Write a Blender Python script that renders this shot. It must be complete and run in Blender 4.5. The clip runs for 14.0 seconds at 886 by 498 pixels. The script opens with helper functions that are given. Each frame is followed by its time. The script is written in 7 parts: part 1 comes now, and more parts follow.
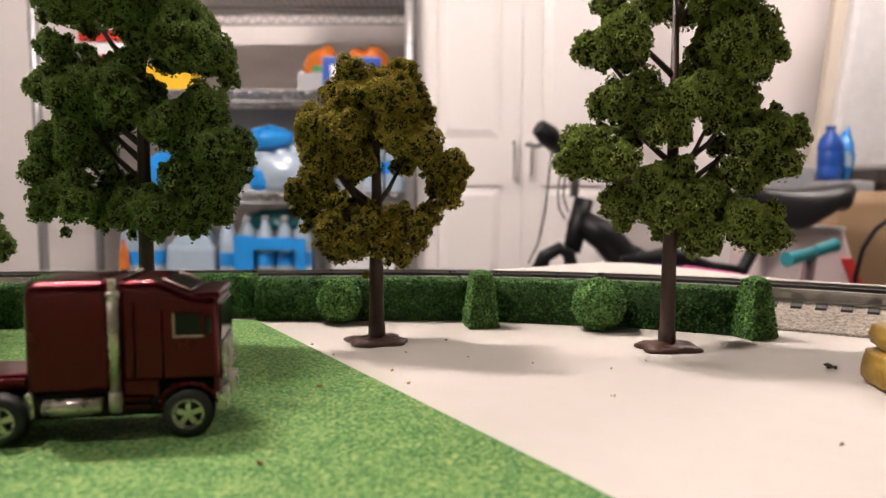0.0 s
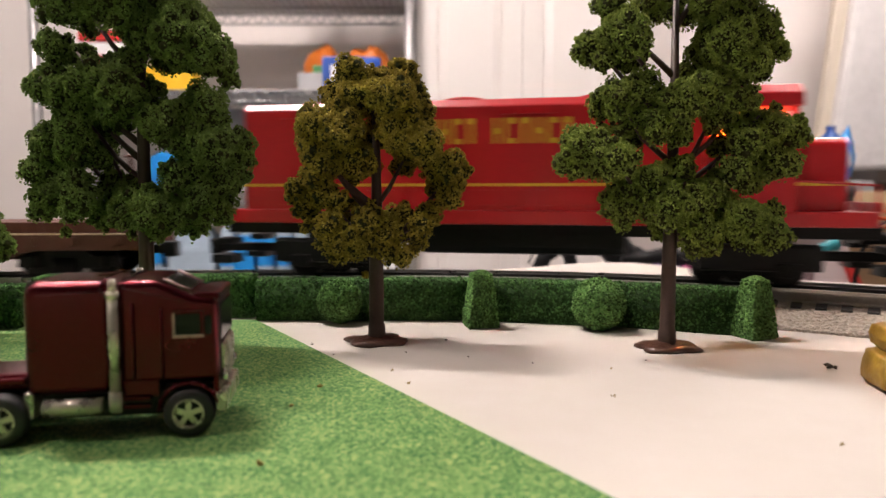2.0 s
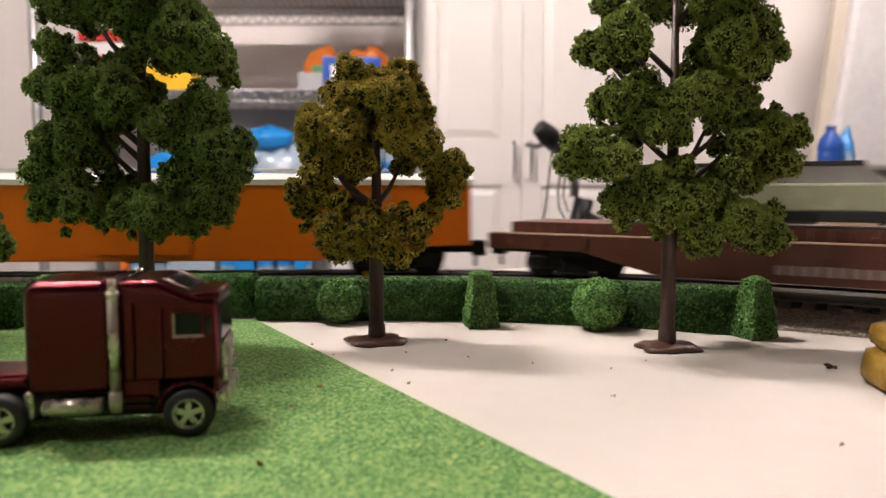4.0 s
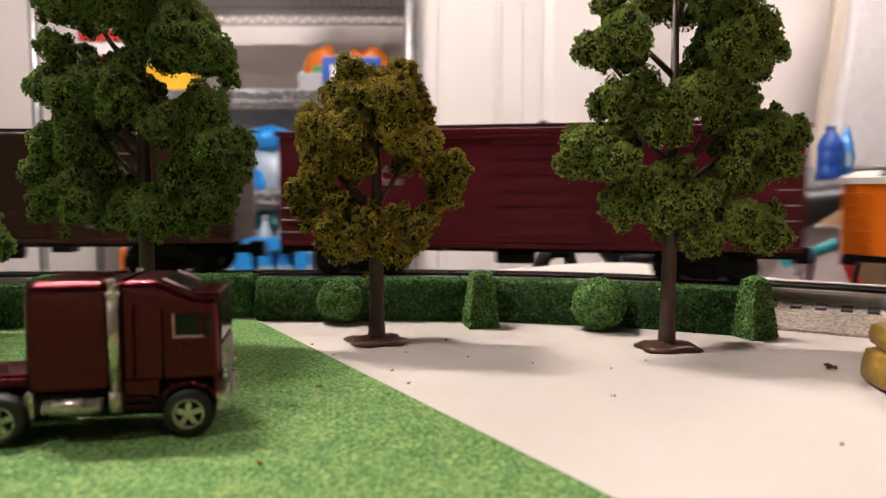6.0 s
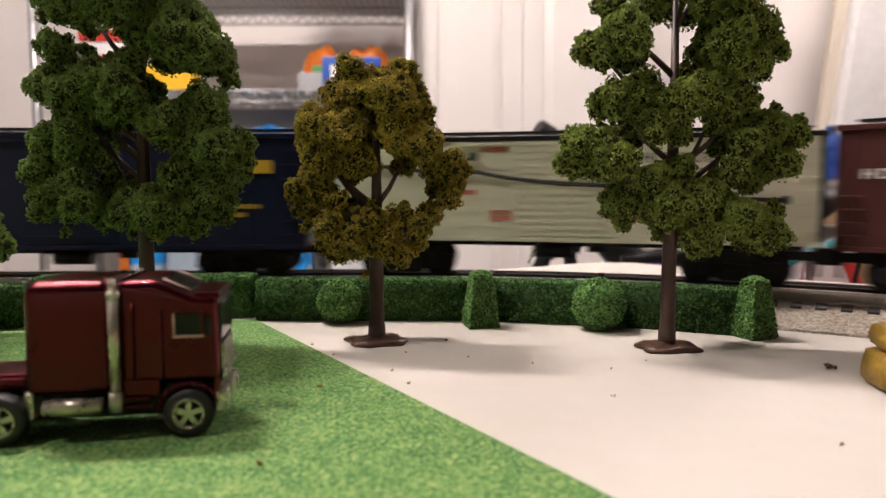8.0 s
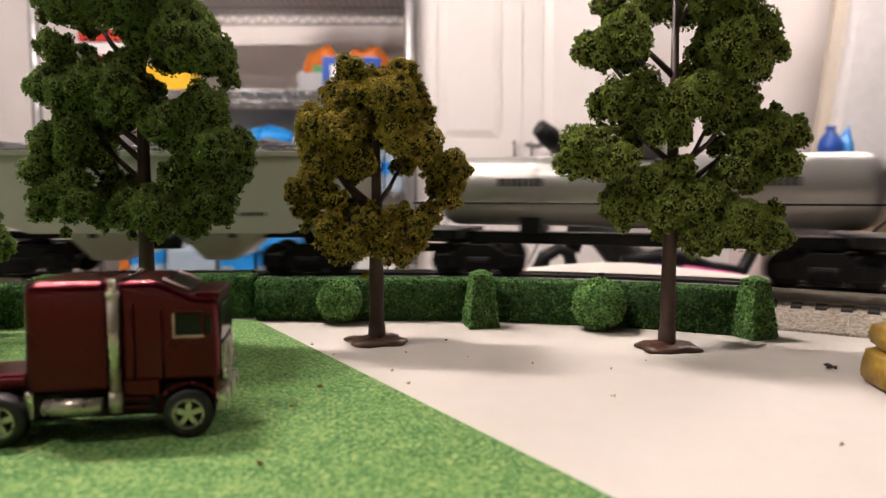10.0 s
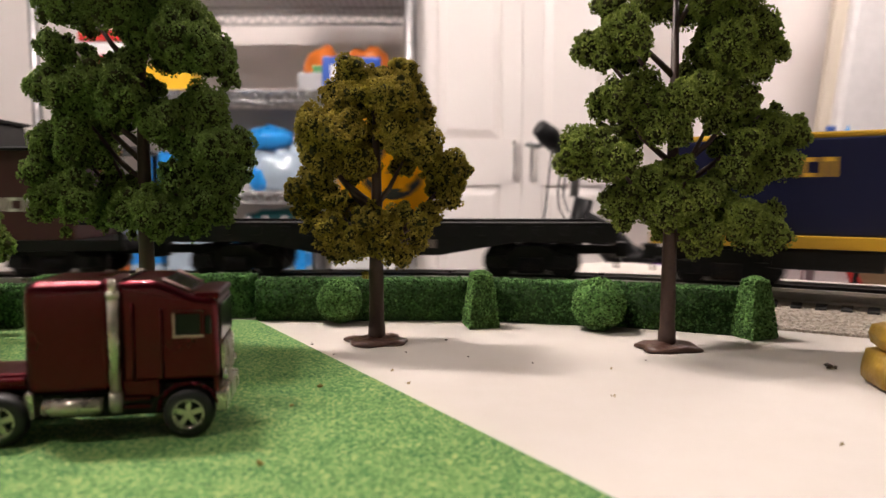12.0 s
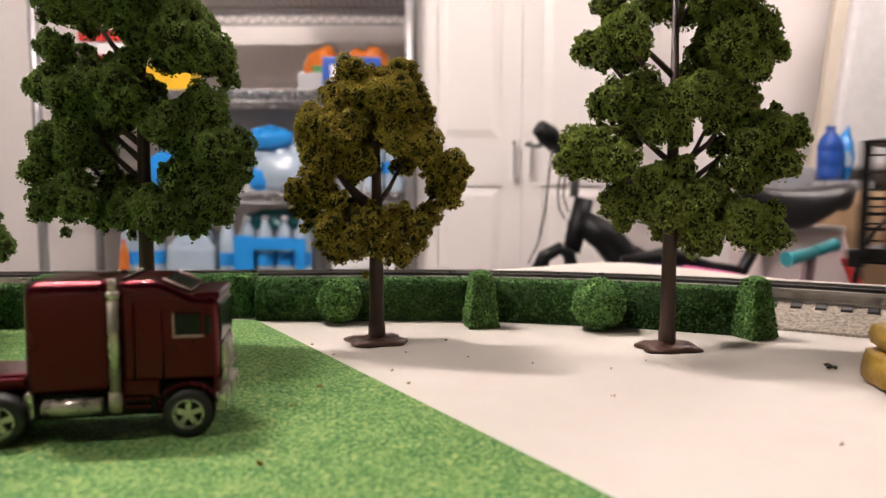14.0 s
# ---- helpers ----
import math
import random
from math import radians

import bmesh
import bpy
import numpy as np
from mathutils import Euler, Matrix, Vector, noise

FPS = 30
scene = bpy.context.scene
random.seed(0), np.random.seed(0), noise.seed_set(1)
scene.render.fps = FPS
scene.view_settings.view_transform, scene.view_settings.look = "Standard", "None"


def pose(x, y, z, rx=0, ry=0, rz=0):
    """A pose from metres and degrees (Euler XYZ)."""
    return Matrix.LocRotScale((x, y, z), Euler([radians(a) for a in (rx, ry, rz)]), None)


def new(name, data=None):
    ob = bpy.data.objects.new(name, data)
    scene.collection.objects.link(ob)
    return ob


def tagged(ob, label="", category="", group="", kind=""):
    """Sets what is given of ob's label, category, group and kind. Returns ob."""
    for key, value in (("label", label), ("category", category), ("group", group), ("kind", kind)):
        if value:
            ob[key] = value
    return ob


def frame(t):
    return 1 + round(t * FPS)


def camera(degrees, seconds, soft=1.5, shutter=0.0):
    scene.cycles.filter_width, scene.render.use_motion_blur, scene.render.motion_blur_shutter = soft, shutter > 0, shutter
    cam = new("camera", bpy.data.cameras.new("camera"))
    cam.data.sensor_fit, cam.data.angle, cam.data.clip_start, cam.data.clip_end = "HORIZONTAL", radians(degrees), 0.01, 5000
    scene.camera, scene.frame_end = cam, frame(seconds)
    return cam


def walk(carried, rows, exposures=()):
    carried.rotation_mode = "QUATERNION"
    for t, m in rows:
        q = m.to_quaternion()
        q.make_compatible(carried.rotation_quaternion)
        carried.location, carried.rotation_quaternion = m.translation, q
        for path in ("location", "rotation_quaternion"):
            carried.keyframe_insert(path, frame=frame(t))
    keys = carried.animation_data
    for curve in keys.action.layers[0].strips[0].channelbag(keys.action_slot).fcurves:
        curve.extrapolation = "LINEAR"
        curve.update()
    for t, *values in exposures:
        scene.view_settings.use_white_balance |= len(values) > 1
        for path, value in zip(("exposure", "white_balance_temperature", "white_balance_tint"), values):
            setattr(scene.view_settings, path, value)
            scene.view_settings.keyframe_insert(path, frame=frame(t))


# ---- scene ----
# camera on the table top, standing still
LENS = 65.0
EYE = (0.0, 0.0, 0.063)
PITCH = 85.31
cam = camera(LENS, 14.0, soft=1.5, shutter=0.5)
cam.data.dof.use_dof = True
cam.data.dof.focus_distance = 0.285
cam.data.dof.aperture_fstop = 13.5
walk(cam, [(0.0, pose(*EYE, PITCH, 0, 0)), (14.0, pose(*EYE, PITCH, 0, 0))], exposures=[(0.0, 0.0, 6500, 10), (14.0, 0.0, 6500, 10)])

# room and light: closed room, ceiling fixtures
FLOOR, CEIL = -0.70, 1.75
WEST, EAST, SOUTH, NORTH = -2.3, 2.4, -4.6, 2.78
world = bpy.data.worlds.new("world")
world.use_nodes = True
world.node_tree.nodes["Background"].inputs[0].default_value = (1.0, 0.93, 0.88, 1)
world.node_tree.nodes["Background"].inputs[1].default_value = 0.02
scene.world = world


# three tube lamps under the ceiling, x, y, half length, strength, turn; built with the room
# the third is an added, unseen lamp that brightens the right background
TUBES = ((-0.74, 0.72, 0.28, 720.0, 0), (-0.80, -0.32, 0.20, 260.0, 0), (1.25, 1.50, 0.34, 285.0, 0))
TUBE_COLOUR = (1.0, 0.885, 0.840)


# ---- materials ----
def material(name, base, rough=0.5, metal=0.0, vary=0.12, scale=60.0, fine=600.0, bump=0.15, second=None, amount=0.5, coat=0.0, depth=0.0006, spec=0.5, coat_rough=0.12):
    """A surface with colour that drifts at two scales and a fine relief. second: the colour of patches."""
    m = bpy.data.materials.new(name)
    m.use_nodes = True
    n, l = m.node_tree.nodes, m.node_tree.links
    b = n["Principled BSDF"]
    b.inputs["Metallic"].default_value = metal
    b.inputs["Coat Weight"].default_value = coat
    b.inputs["Coat Roughness"].default_value = coat_rough
    b.inputs["Specular IOR Level"].default_value = spec
    co = n.new("ShaderNodeTexCoord")
    big, small = n.new("ShaderNodeTexNoise"), n.new("ShaderNodeTexNoise")
    big.inputs["Scale"].default_value, small.inputs["Scale"].default_value = scale, fine
    big.inputs["Detail"].default_value, small.inputs["Detail"].default_value = 4, 3
    for t in (big, small):
        l.new(co.outputs["Object"], t.inputs["Vector"])
    if second is None:
        second = tuple(c * (1 - 2.2 * vary) for c in base)
    ramp = n.new("ShaderNodeValToRGB")
    ramp.color_ramp.elements[0].position, ramp.color_ramp.elements[1].position = 0.5 - 0.22, 0.5 + 0.22
    ramp.color_ramp.elements[0].color, ramp.color_ramp.elements[1].color = (*second, 1), (*base, 1)
    mixer = n.new("ShaderNodeMath")
    mixer.operation = "MULTIPLY_ADD"
    l.new(small.outputs["Fac"], mixer.inputs[0])
    mixer.inputs[1].default_value = amount
    scaled = n.new("ShaderNodeMath")
    scaled.operation = "MULTIPLY"
    scaled.inputs[1].default_value = 1 - amount
    l.new(big.outputs["Fac"], scaled.inputs[0])
    l.new(scaled.outputs[0], mixer.inputs[2])
    l.new(mixer.outputs[0], ramp.inputs["Fac"])
    l.new(ramp.outputs["Color"], b.inputs["Base Color"])
    rr = n.new("ShaderNodeMapRange")
    rr.inputs["To Min"].default_value, rr.inputs["To Max"].default_value = max(rough - 0.1, 0.03), min(rough + 0.1, 1)
    l.new(big.outputs["Fac"], rr.inputs["Value"])
    l.new(rr.outputs[0], b.inputs["Roughness"])
    if bump:
        bp = n.new("ShaderNodeBump")
        bp.inputs["Strength"].default_value, bp.inputs["Distance"].default_value = bump, depth
        l.new(small.outputs["Fac"], bp.inputs["Height"])
        l.new(bp.outputs["Normal"], b.inputs["Normal"])
    return m


def flocked(name, dark, light, low=0.78, high=1.25):
    """Ground foam: every crumb has a shade of its own."""
    m = material(name, light, 0.95, second=dark, scale=150, fine=700, bump=0.3, spec=0.15)
    n, l = m.node_tree.nodes, m.node_tree.links
    geo = n.new("ShaderNodeNewGeometry")
    hsv = n.new("ShaderNodeHueSaturation")
    mr = n.new("ShaderNodeMapRange")
    mr.inputs["To Min"].default_value, mr.inputs["To Max"].default_value = low, high
    l.new(geo.outputs["Random Per Island"], mr.inputs["Value"])
    l.new(mr.outputs[0], hsv.inputs["Value"])
    b = n["Principled BSDF"]
    l.new(b.inputs["Base Color"].links[0].from_socket, hsv.inputs["Color"])
    l.new(hsv.outputs["Color"], b.inputs["Base Color"])
    return m


def glowing(name, colour, strength):
    m = bpy.data.materials.new(name)
    m.use_nodes = True
    b = m.node_tree.nodes["Principled BSDF"]
    b.inputs["Base Color"].default_value = (*colour, 1)
    b.inputs["Emission Color"].default_value = (*colour, 1)
    b.inputs["Emission Strength"].default_value = strength
    b.inputs["Roughness"].default_value = 0.3
    return m


def glassy(name, colour, rough=0.05, ior=1.45):
    m = bpy.data.materials.new(name)
    m.use_nodes = True
    b = m.node_tree.nodes["Principled BSDF"]
    b.inputs["Base Color"].default_value = (*colour, 1)
    b.inputs["Transmission Weight"].default_value = 0.85
    b.inputs["Roughness"].default_value = rough
    b.inputs["IOR"].default_value = ior
    return m


M_WALL = material("wall_paint", (0.80, 0.74, 0.71), 0.7, vary=0.03, scale=2, fine=180, bump=0.08)
# unseen ceiling, kept grey to lower the bounced fill
M_CEIL = material("ceiling_paint", (0.25, 0.235, 0.22), 0.8, vary=0.03, scale=2, fine=120, bump=0.1)
# unseen south wall, made dark so glossy sides reflect little
M_DARKWALL = material("dark_unseen_wall", (0.10, 0.095, 0.09), 0.5, vary=0.1, scale=3, fine=60, bump=0.1)
# unseen east and west walls, kept grey to lower the bounced fill
M_DIMWALL = material("dim_unseen_wall", (0.26, 0.245, 0.235), 0.7, vary=0.08, scale=3, fine=90, bump=0.1)
M_FLOOR = material("floor_concrete", (0.26, 0.245, 0.23), 0.6, vary=0.15, scale=4, fine=90, bump=0.15)
M_CABINET = material("cabinet_paint", (0.82, 0.77, 0.74), 0.35, vary=0.02, scale=3, fine=90, bump=0.03)
M_TABLE = material("table_laminate", (0.605, 0.560, 0.515), 0.65, vary=0.04, scale=14, fine=90, bump=0, second=(0.575, 0.525, 0.470), spec=0.1)
M_ROADBED = material("ballast_grey", (0.66, 0.58, 0.48), 0.9, second=(0.30, 0.25, 0.20), scale=300, fine=620, bump=1.0, depth=0.0030, amount=0.8)
M_RAIL = material("nickel_rail", (0.50, 0.48, 0.45), 0.3, metal=1.0, vary=0.1, scale=80, bump=0.03)
M_BLACKRAIL = material("blackened_rail", (0.05, 0.048, 0.045), 0.4, metal=0.6, vary=0.1)
M_TIE = material("sleeper_plastic", (0.045, 0.042, 0.04), 0.6, vary=0.2, scale=200)
M_BLACK = material("black_plastic", (0.010, 0.010, 0.011), 0.45, vary=0.25, scale=120, spec=0.22)
M_STEEL = material("wheel_steel", (0.25, 0.25, 0.25), 0.35, metal=1.0, vary=0.1)
M_TRUNK = material("brown_plastic_trunk", (0.075, 0.040, 0.030), 0.5, vary=0.2, scale=120, fine=900, bump=0.35)
M_FOOT = material("glossy_brown_plastic", (0.085, 0.036, 0.022), 0.38, vary=0.2, scale=150, fine=500, bump=0.5, depth=0.001, coat=0.12)
M_GREEN = flocked("dark_green_foam", (0.078, 0.114, 0.030), (0.225, 0.312, 0.074))
M_GREEN2 = flocked("mid_green_foam", (0.092, 0.122, 0.026), (0.265, 0.335, 0.064))
M_OLIVE = flocked("olive_foam", (0.135, 0.102, 0.019), (0.430, 0.345, 0.052))
# dark crown core: crevice shade put into the colour
M_CORESHADE = material("dark_crevice_core", (0.052, 0.056, 0.018), 0.95, vary=0.2, scale=200, fine=1500, bump=1.0, depth=0.001, spec=0.1)
M_HEDGE = flocked("hedge_flock", (0.012, 0.038, 0.013), (0.088, 0.185, 0.052), 0.35, 2.0)
M_HEDGE2 = flocked("topiary_flock", (0.030, 0.085, 0.026), (0.170, 0.320, 0.090), 0.35, 1.9)


# ---- mesh helpers ----
def bare():
    return bmesh.new()


def box(bm, x0, x1, y0, y1, z0, z1, bevel=0.0, taper=0.0):
    vs = [bm.verts.new((x, y, z)) for z, k in ((z0, 0), (z1, taper)) for x, y in ((x0 + k, y0 + k), (x1 - k, y0 + k), (x1 - k, y1 - k), (x0 + k, y1 - k))]
    fs = [bm.faces.new([vs[i] for i in q]) for q in ((3, 2, 1, 0), (4, 5, 6, 7), (0, 1, 5, 4), (1, 2, 6, 5), (2, 3, 7, 6), (3, 0, 4, 7))]
    if bevel:
        es = list({e for f in fs for e in f.edges})
        bmesh.ops.bevel(bm, geom=es, offset=bevel, segments=2, affect="EDGES", profile=0.6)
    return bm


def rod(bm, p0, p1, r0, r1=None, n=10):
    """A round bar or cone from p0 to p1."""
    p0, p1 = Vector(p0), Vector(p1)
    r1 = r0 if r1 is None else r1
    q = (p1 - p0).to_track_quat("Z", "Y").to_matrix()
    rings = []
    for p, r in ((p0, r0), (p1, r1)):
        rings.append([bm.verts.new(p + q @ Vector((r * math.cos(2 * math.pi * i / n), r * math.sin(2 * math.pi * i / n), 0))) for i in range(n)])
    for i in range(n):
        f = bm.faces.new((rings[0][i], rings[0][(i + 1) % n], rings[1][(i + 1) % n], rings[1][i]))
        f.smooth = True
    bm.faces.new(rings[0][::-1])
    bm.faces.new(rings[1])
    return bm


def tube(bm, points, r, n=8):
    """A round bar bent through points; r may be one radius or one for each point."""
    pts = [Vector(p) for p in points]
    rs = r if isinstance(r, (list, tuple)) else [r] * len(pts)
    rings = []
    for i, p in enumerate(pts):
        d = (pts[min(i + 1, len(pts) - 1)] - pts[max(i - 1, 0)]).normalized()
        side = d.cross(Vector((0.13, 0.27, 0.95))).normalized()
        up = side.cross(d)
        rings.append([bm.verts.new(p + rs[i] * (math.cos(2 * math.pi * k / n) * side + math.sin(2 * math.pi * k / n) * up)) for k in range(n)])
    for a, b in zip(rings, rings[1:]):
        for k in range(n):
            bm.faces.new((a[k], a[(k + 1) % n], b[(k + 1) % n], b[k])).smooth = True
    bm.faces.new(rings[0][::-1])
    bm.faces.new(rings[-1])
    return bm


def lathe(bm, profile, n=24, centre=(0, 0, 0), axis="z", caps=True):
    """Turns a profile of (radius, height) round an axis."""
    cx, cy, cz = centre
    rings = []
    for r, h in profile:
        ring = []
        for i in range(n):
            a = 2 * math.pi * i / n
            u, v = r * math.cos(a), r * math.sin(a)
            ring.append(bm.verts.new({"z": (cx + u, cy + v, cz + h), "y": (cx + u, cy + h, cz - v), "x": (cx + h, cy + u, cz + v)}[axis]))
        rings.append(ring)
    for a, b in zip(rings, rings[1:]):
        for i in range(n):
            bm.faces.new((a[i], a[(i + 1) % n], b[(i + 1) % n], b[i])).smooth = True
    if caps:
        bm.faces.new(rings[0][::-1])
        bm.faces.new(rings[-1])
    return bm


def prism(bm, outline, y0, y1, bevel=0.0, steps=2):
    """An outline of (x, z) drawn out from y0 to y1."""
    a = [bm.verts.new((x, y0, z)) for x, z in outline]
    b = [bm.verts.new((x, y1, z)) for x, z in outline]
    fs = [bm.faces.new(a), bm.faces.new(b[::-1])]
    n = len(a)
    for i in range(n):
        fs.append(bm.faces.new((a[i], b[i], b[(i + 1) % n], a[(i + 1) % n])))
    bmesh.ops.recalc_face_normals(bm, faces=fs)
    if bevel:
        bmesh.ops.bevel(bm, geom=list({e for f in fs for e in f.edges}), offset=bevel, segments=steps, affect="EDGES", profile=0.5)
    return bm


def link(name, bm, mat, m=None):
    me = bpy.data.meshes.new(name)
    bm.normal_update()
    bm.to_mesh(me)
    bm.free()
    me.materials.append(mat)
    ob = new(name, me)
    if m is not None:
        ob.matrix_world = m
    return ob


def part(name, bm, mat, parent, label="", m=None):
    """One mesh object under a thing or a part."""
    ob = link(name, bm, mat)
    ob.parent = parent
    if m is not None:
        ob.matrix_local = m
    return tagged(ob, label) if label else ob


def thing(name, m, label, category, group="", kind=""):
    ob = new(name)
    ob.empty_display_size = 0.02
    ob.matrix_world = m
    return tagged(ob, label, category, group, kind)


def crumbs_mesh(name, centres, sizes, rng, core=None, normals=None):
    """Small irregular eight-sided crumbs at the centres, and core faces beneath them."""
    n = len(centres)
    base = np.array([(1, 0, 0), (-1, 0, 0), (0, 1, 0), (0, -1, 0), (0, 0, 1), (0, 0, -1)], float)
    tri = np.array([(0, 2, 4), (2, 1, 4), (1, 3, 4), (3, 0, 4), (2, 0, 5), (1, 2, 5), (3, 1, 5), (0, 3, 5)])
    q, _ = np.linalg.qr(rng.normal(size=(n, 3, 3)))
    stretch = rng.uniform(0.55, 1.25, (n, 6, 1))
    if normals is not None:
        up = normals + rng.normal(scale=0.28, size=normals.shape)
        up /= np.linalg.norm(up, axis=1)[:, None]
        side = np.cross(up, q[:, 0])
        side /= np.linalg.norm(side, axis=1)[:, None] + 1e-9
        q = np.stack([side, np.cross(up, side), up], 1)
        base = base[:5] * (1.15, 1.15, 0.75) - (0, 0, 0.15)
        tri, stretch = tri[:4], stretch[:, :5]
    v = (base[None] * stretch * sizes[:, None, None]) @ q + centres[:, None, :]
    f = tri[None] + len(base) * np.arange(n)[:, None, None]
    v, f = v.reshape(-1, 3), f.reshape(-1, 3)
    if core is not None:
        f = np.concatenate([f, core[1] + len(v)])
        v = np.concatenate([v, core[0]])
    me = bpy.data.meshes.new(name)
    me.vertices.add(len(v))
    me.vertices.foreach_set("co", v.ravel())
    me.loops.add(3 * len(f))
    me.loops.foreach_set("vertex_index", f.ravel().astype(np.int32))
    me.polygons.add(len(f))
    me.polygons.foreach_set("loop_start", np.arange(0, 3 * len(f), 3, dtype=np.int32))
    me.update(calc_edges=True)
    me.validate()
    return me


def ball_mesh(sub):
    bm = bmesh.new()
    bmesh.ops.create_icosphere(bm, subdivisions=sub, radius=1)
    v = np.array([x.co[:] for x in bm.verts])
    f = np.array([[x.index for x in y.verts] for y in bm.faces])
    bm.free()
    return v, f


BALL1, BALL2 = ball_mesh(1), ball_mesh(2)


# ---- the railway's line: an oval with its back straight turned by LEAN ----
RAIL = 0.0155
RADIUS, LEAN, STRAIGHT = 0.457, radians(3.0), 0.90
START = (-0.062, 0.4095)
PACE = ((0.0, 0.28), (7.6, 0.335), (8.25, 0.29), (10.3, 0.292), (99.0, 0.292))
LAP = 2 * STRAIGHT + 2 * math.pi * RADIUS


def rolled(t):
    """How far the train has rolled by t seconds, from its pace in each stretch."""
    way = 0.0
    for (t0, v), (t1, _) in zip(PACE, PACE[1:]):
        way += v * max(0.0, min(t, t1) - t0)
    return way


def on_line(s):
    """Place and heading at s metres past the start of the far curve."""
    s = (s + STRAIGHT) % LAP - STRAIGHT
    half = math.pi * RADIUS
    if s < 0:
        x, y, a = s, 0.0, 0.0
    elif s < half:
        a = -s / RADIUS
        x, y = -RADIUS * math.sin(a), RADIUS * math.cos(a) - RADIUS
    elif s < half + STRAIGHT:
        x, y, a = -(s - half), -2 * RADIUS, -math.pi
    else:
        a = -math.pi - (s - half - STRAIGHT) / RADIUS
        x, y = -STRAIGHT - RADIUS * math.sin(a), RADIUS * math.cos(a) - RADIUS
    c, d = math.cos(LEAN), math.sin(LEAN)
    return START[0] + c * x - d * y, START[1] + d * x + c * y, a + LEAN


# ---- room shell ----
def slab(name, x0, x1, y0, y1, z0, z1, mat, label, category):
    return tagged(link(name, box(bare(), x0, x1, y0, y1, z0, z1), mat), label, category, kind="structure")


slab("floor", WEST - 0.1, EAST + 0.1, SOUTH - 0.1, NORTH + 0.1, FLOOR - 0.1, FLOOR, M_FLOOR, "grey smooth concrete garage floor", "floor")
slab("ceiling", WEST - 0.1, EAST + 0.1, SOUTH - 0.1, NORTH + 0.1, CEIL, CEIL + 0.1, M_CEIL, "unseen plain ceiling, greyed to cut bounced light", "ceiling")
slab("wall_north", WEST, EAST, NORTH, NORTH + 0.1, FLOOR, CEIL, M_WALL, "off-white painted wall behind the shelves", "wall")
slab("wall_south", WEST, EAST, SOUTH - 0.1, SOUTH, FLOOR, CEIL, M_DARKWALL, "unseen dark wall behind the camera, keeping reflections dark", "wall")
slab("wall_west", WEST - 0.1, WEST, SOUTH, NORTH, FLOOR, CEIL, M_DIMWALL, "unseen side wall, greyed to cut bounced light", "wall")
slab("wall_east", EAST, EAST + 0.1, SOUTH, NORTH, FLOOR, CEIL, M_DIMWALL, "unseen side wall, greyed to cut bounced light", "wall")
for tx, ty, half, strength, turn in TUBES:
    fixture = thing("ceiling_light", pose(tx, ty, CEIL, 0, 0, turn), "unseen white strip ceiling light with one glowing tube", "ceiling light", "ceiling lights")
    part("housing", box(bare(), -half - 0.03, half + 0.03, -0.035, 0.035, -0.035, 0.0, 0.006), M_CABINET, fixture)
    for s in (-1, 1):
        part("socket", box(bare(), s * (half + 0.012) - 0.012, s * (half + 0.012) + 0.012, -0.018, 0.018, -0.135, -0.034, 0.004), M_CABINET, fixture)
    part("tube", rod(bare(), (-half, 0, -0.115), (half, 0, -0.115), 0.017, n=16), glowing("lamp_tube", TUBE_COLOUR, strength), fixture, "glowing warm white tube")


# ---- table ----
def table():
    t = thing("table", pose(0, 0, FLOOR), "white laminate table carrying the toy railway", "table")
    h = -FLOOR
    far = [(-1.60, 0.500), (-0.30, 0.525), (-0.05, 0.545), (0.03, 0.556), (0.075, 0.580), (0.11, 0.606), (0.14, 0.620), (0.17, 0.618), (0.195, 0.590),
           (0.215, 0.553), (0.236, 0.515), (0.262, 0.490), (0.30, 0.468), (0.36, 0.440), (0.46, 0.36), (0.50, 0.2)]
    near = [(0.50, -0.66), (-1.60, -0.66)]
    bm = bare()
    outline = far + near
    top = [bm.verts.new((x, y, h)) for x, y in outline]
    low = [bm.verts.new((x, y, h - 0.022)) for x, y in outline]
    bm.faces.new(top)
    bm.faces.new(low[::-1])
    for i in range(len(top)):
        bm.faces.new((top[i], low[i], low[(i + 1) % len(top)], top[(i + 1) % len(top)]))
    bmesh.ops.recalc_face_normals(bm, faces=bm.faces)
    part("tabletop", bm, M_TABLE, t)
    for x, y in ((-1.5, 0.40), (-1.5, -0.56), (0.38, 0.30), (0.38, -0.56)):
        part("leg", box(bare(), x - 0.025, x + 0.025, y - 0.025, y + 0.025, 0, h - 0.022, 0.004), M_STEEL, t)


table()


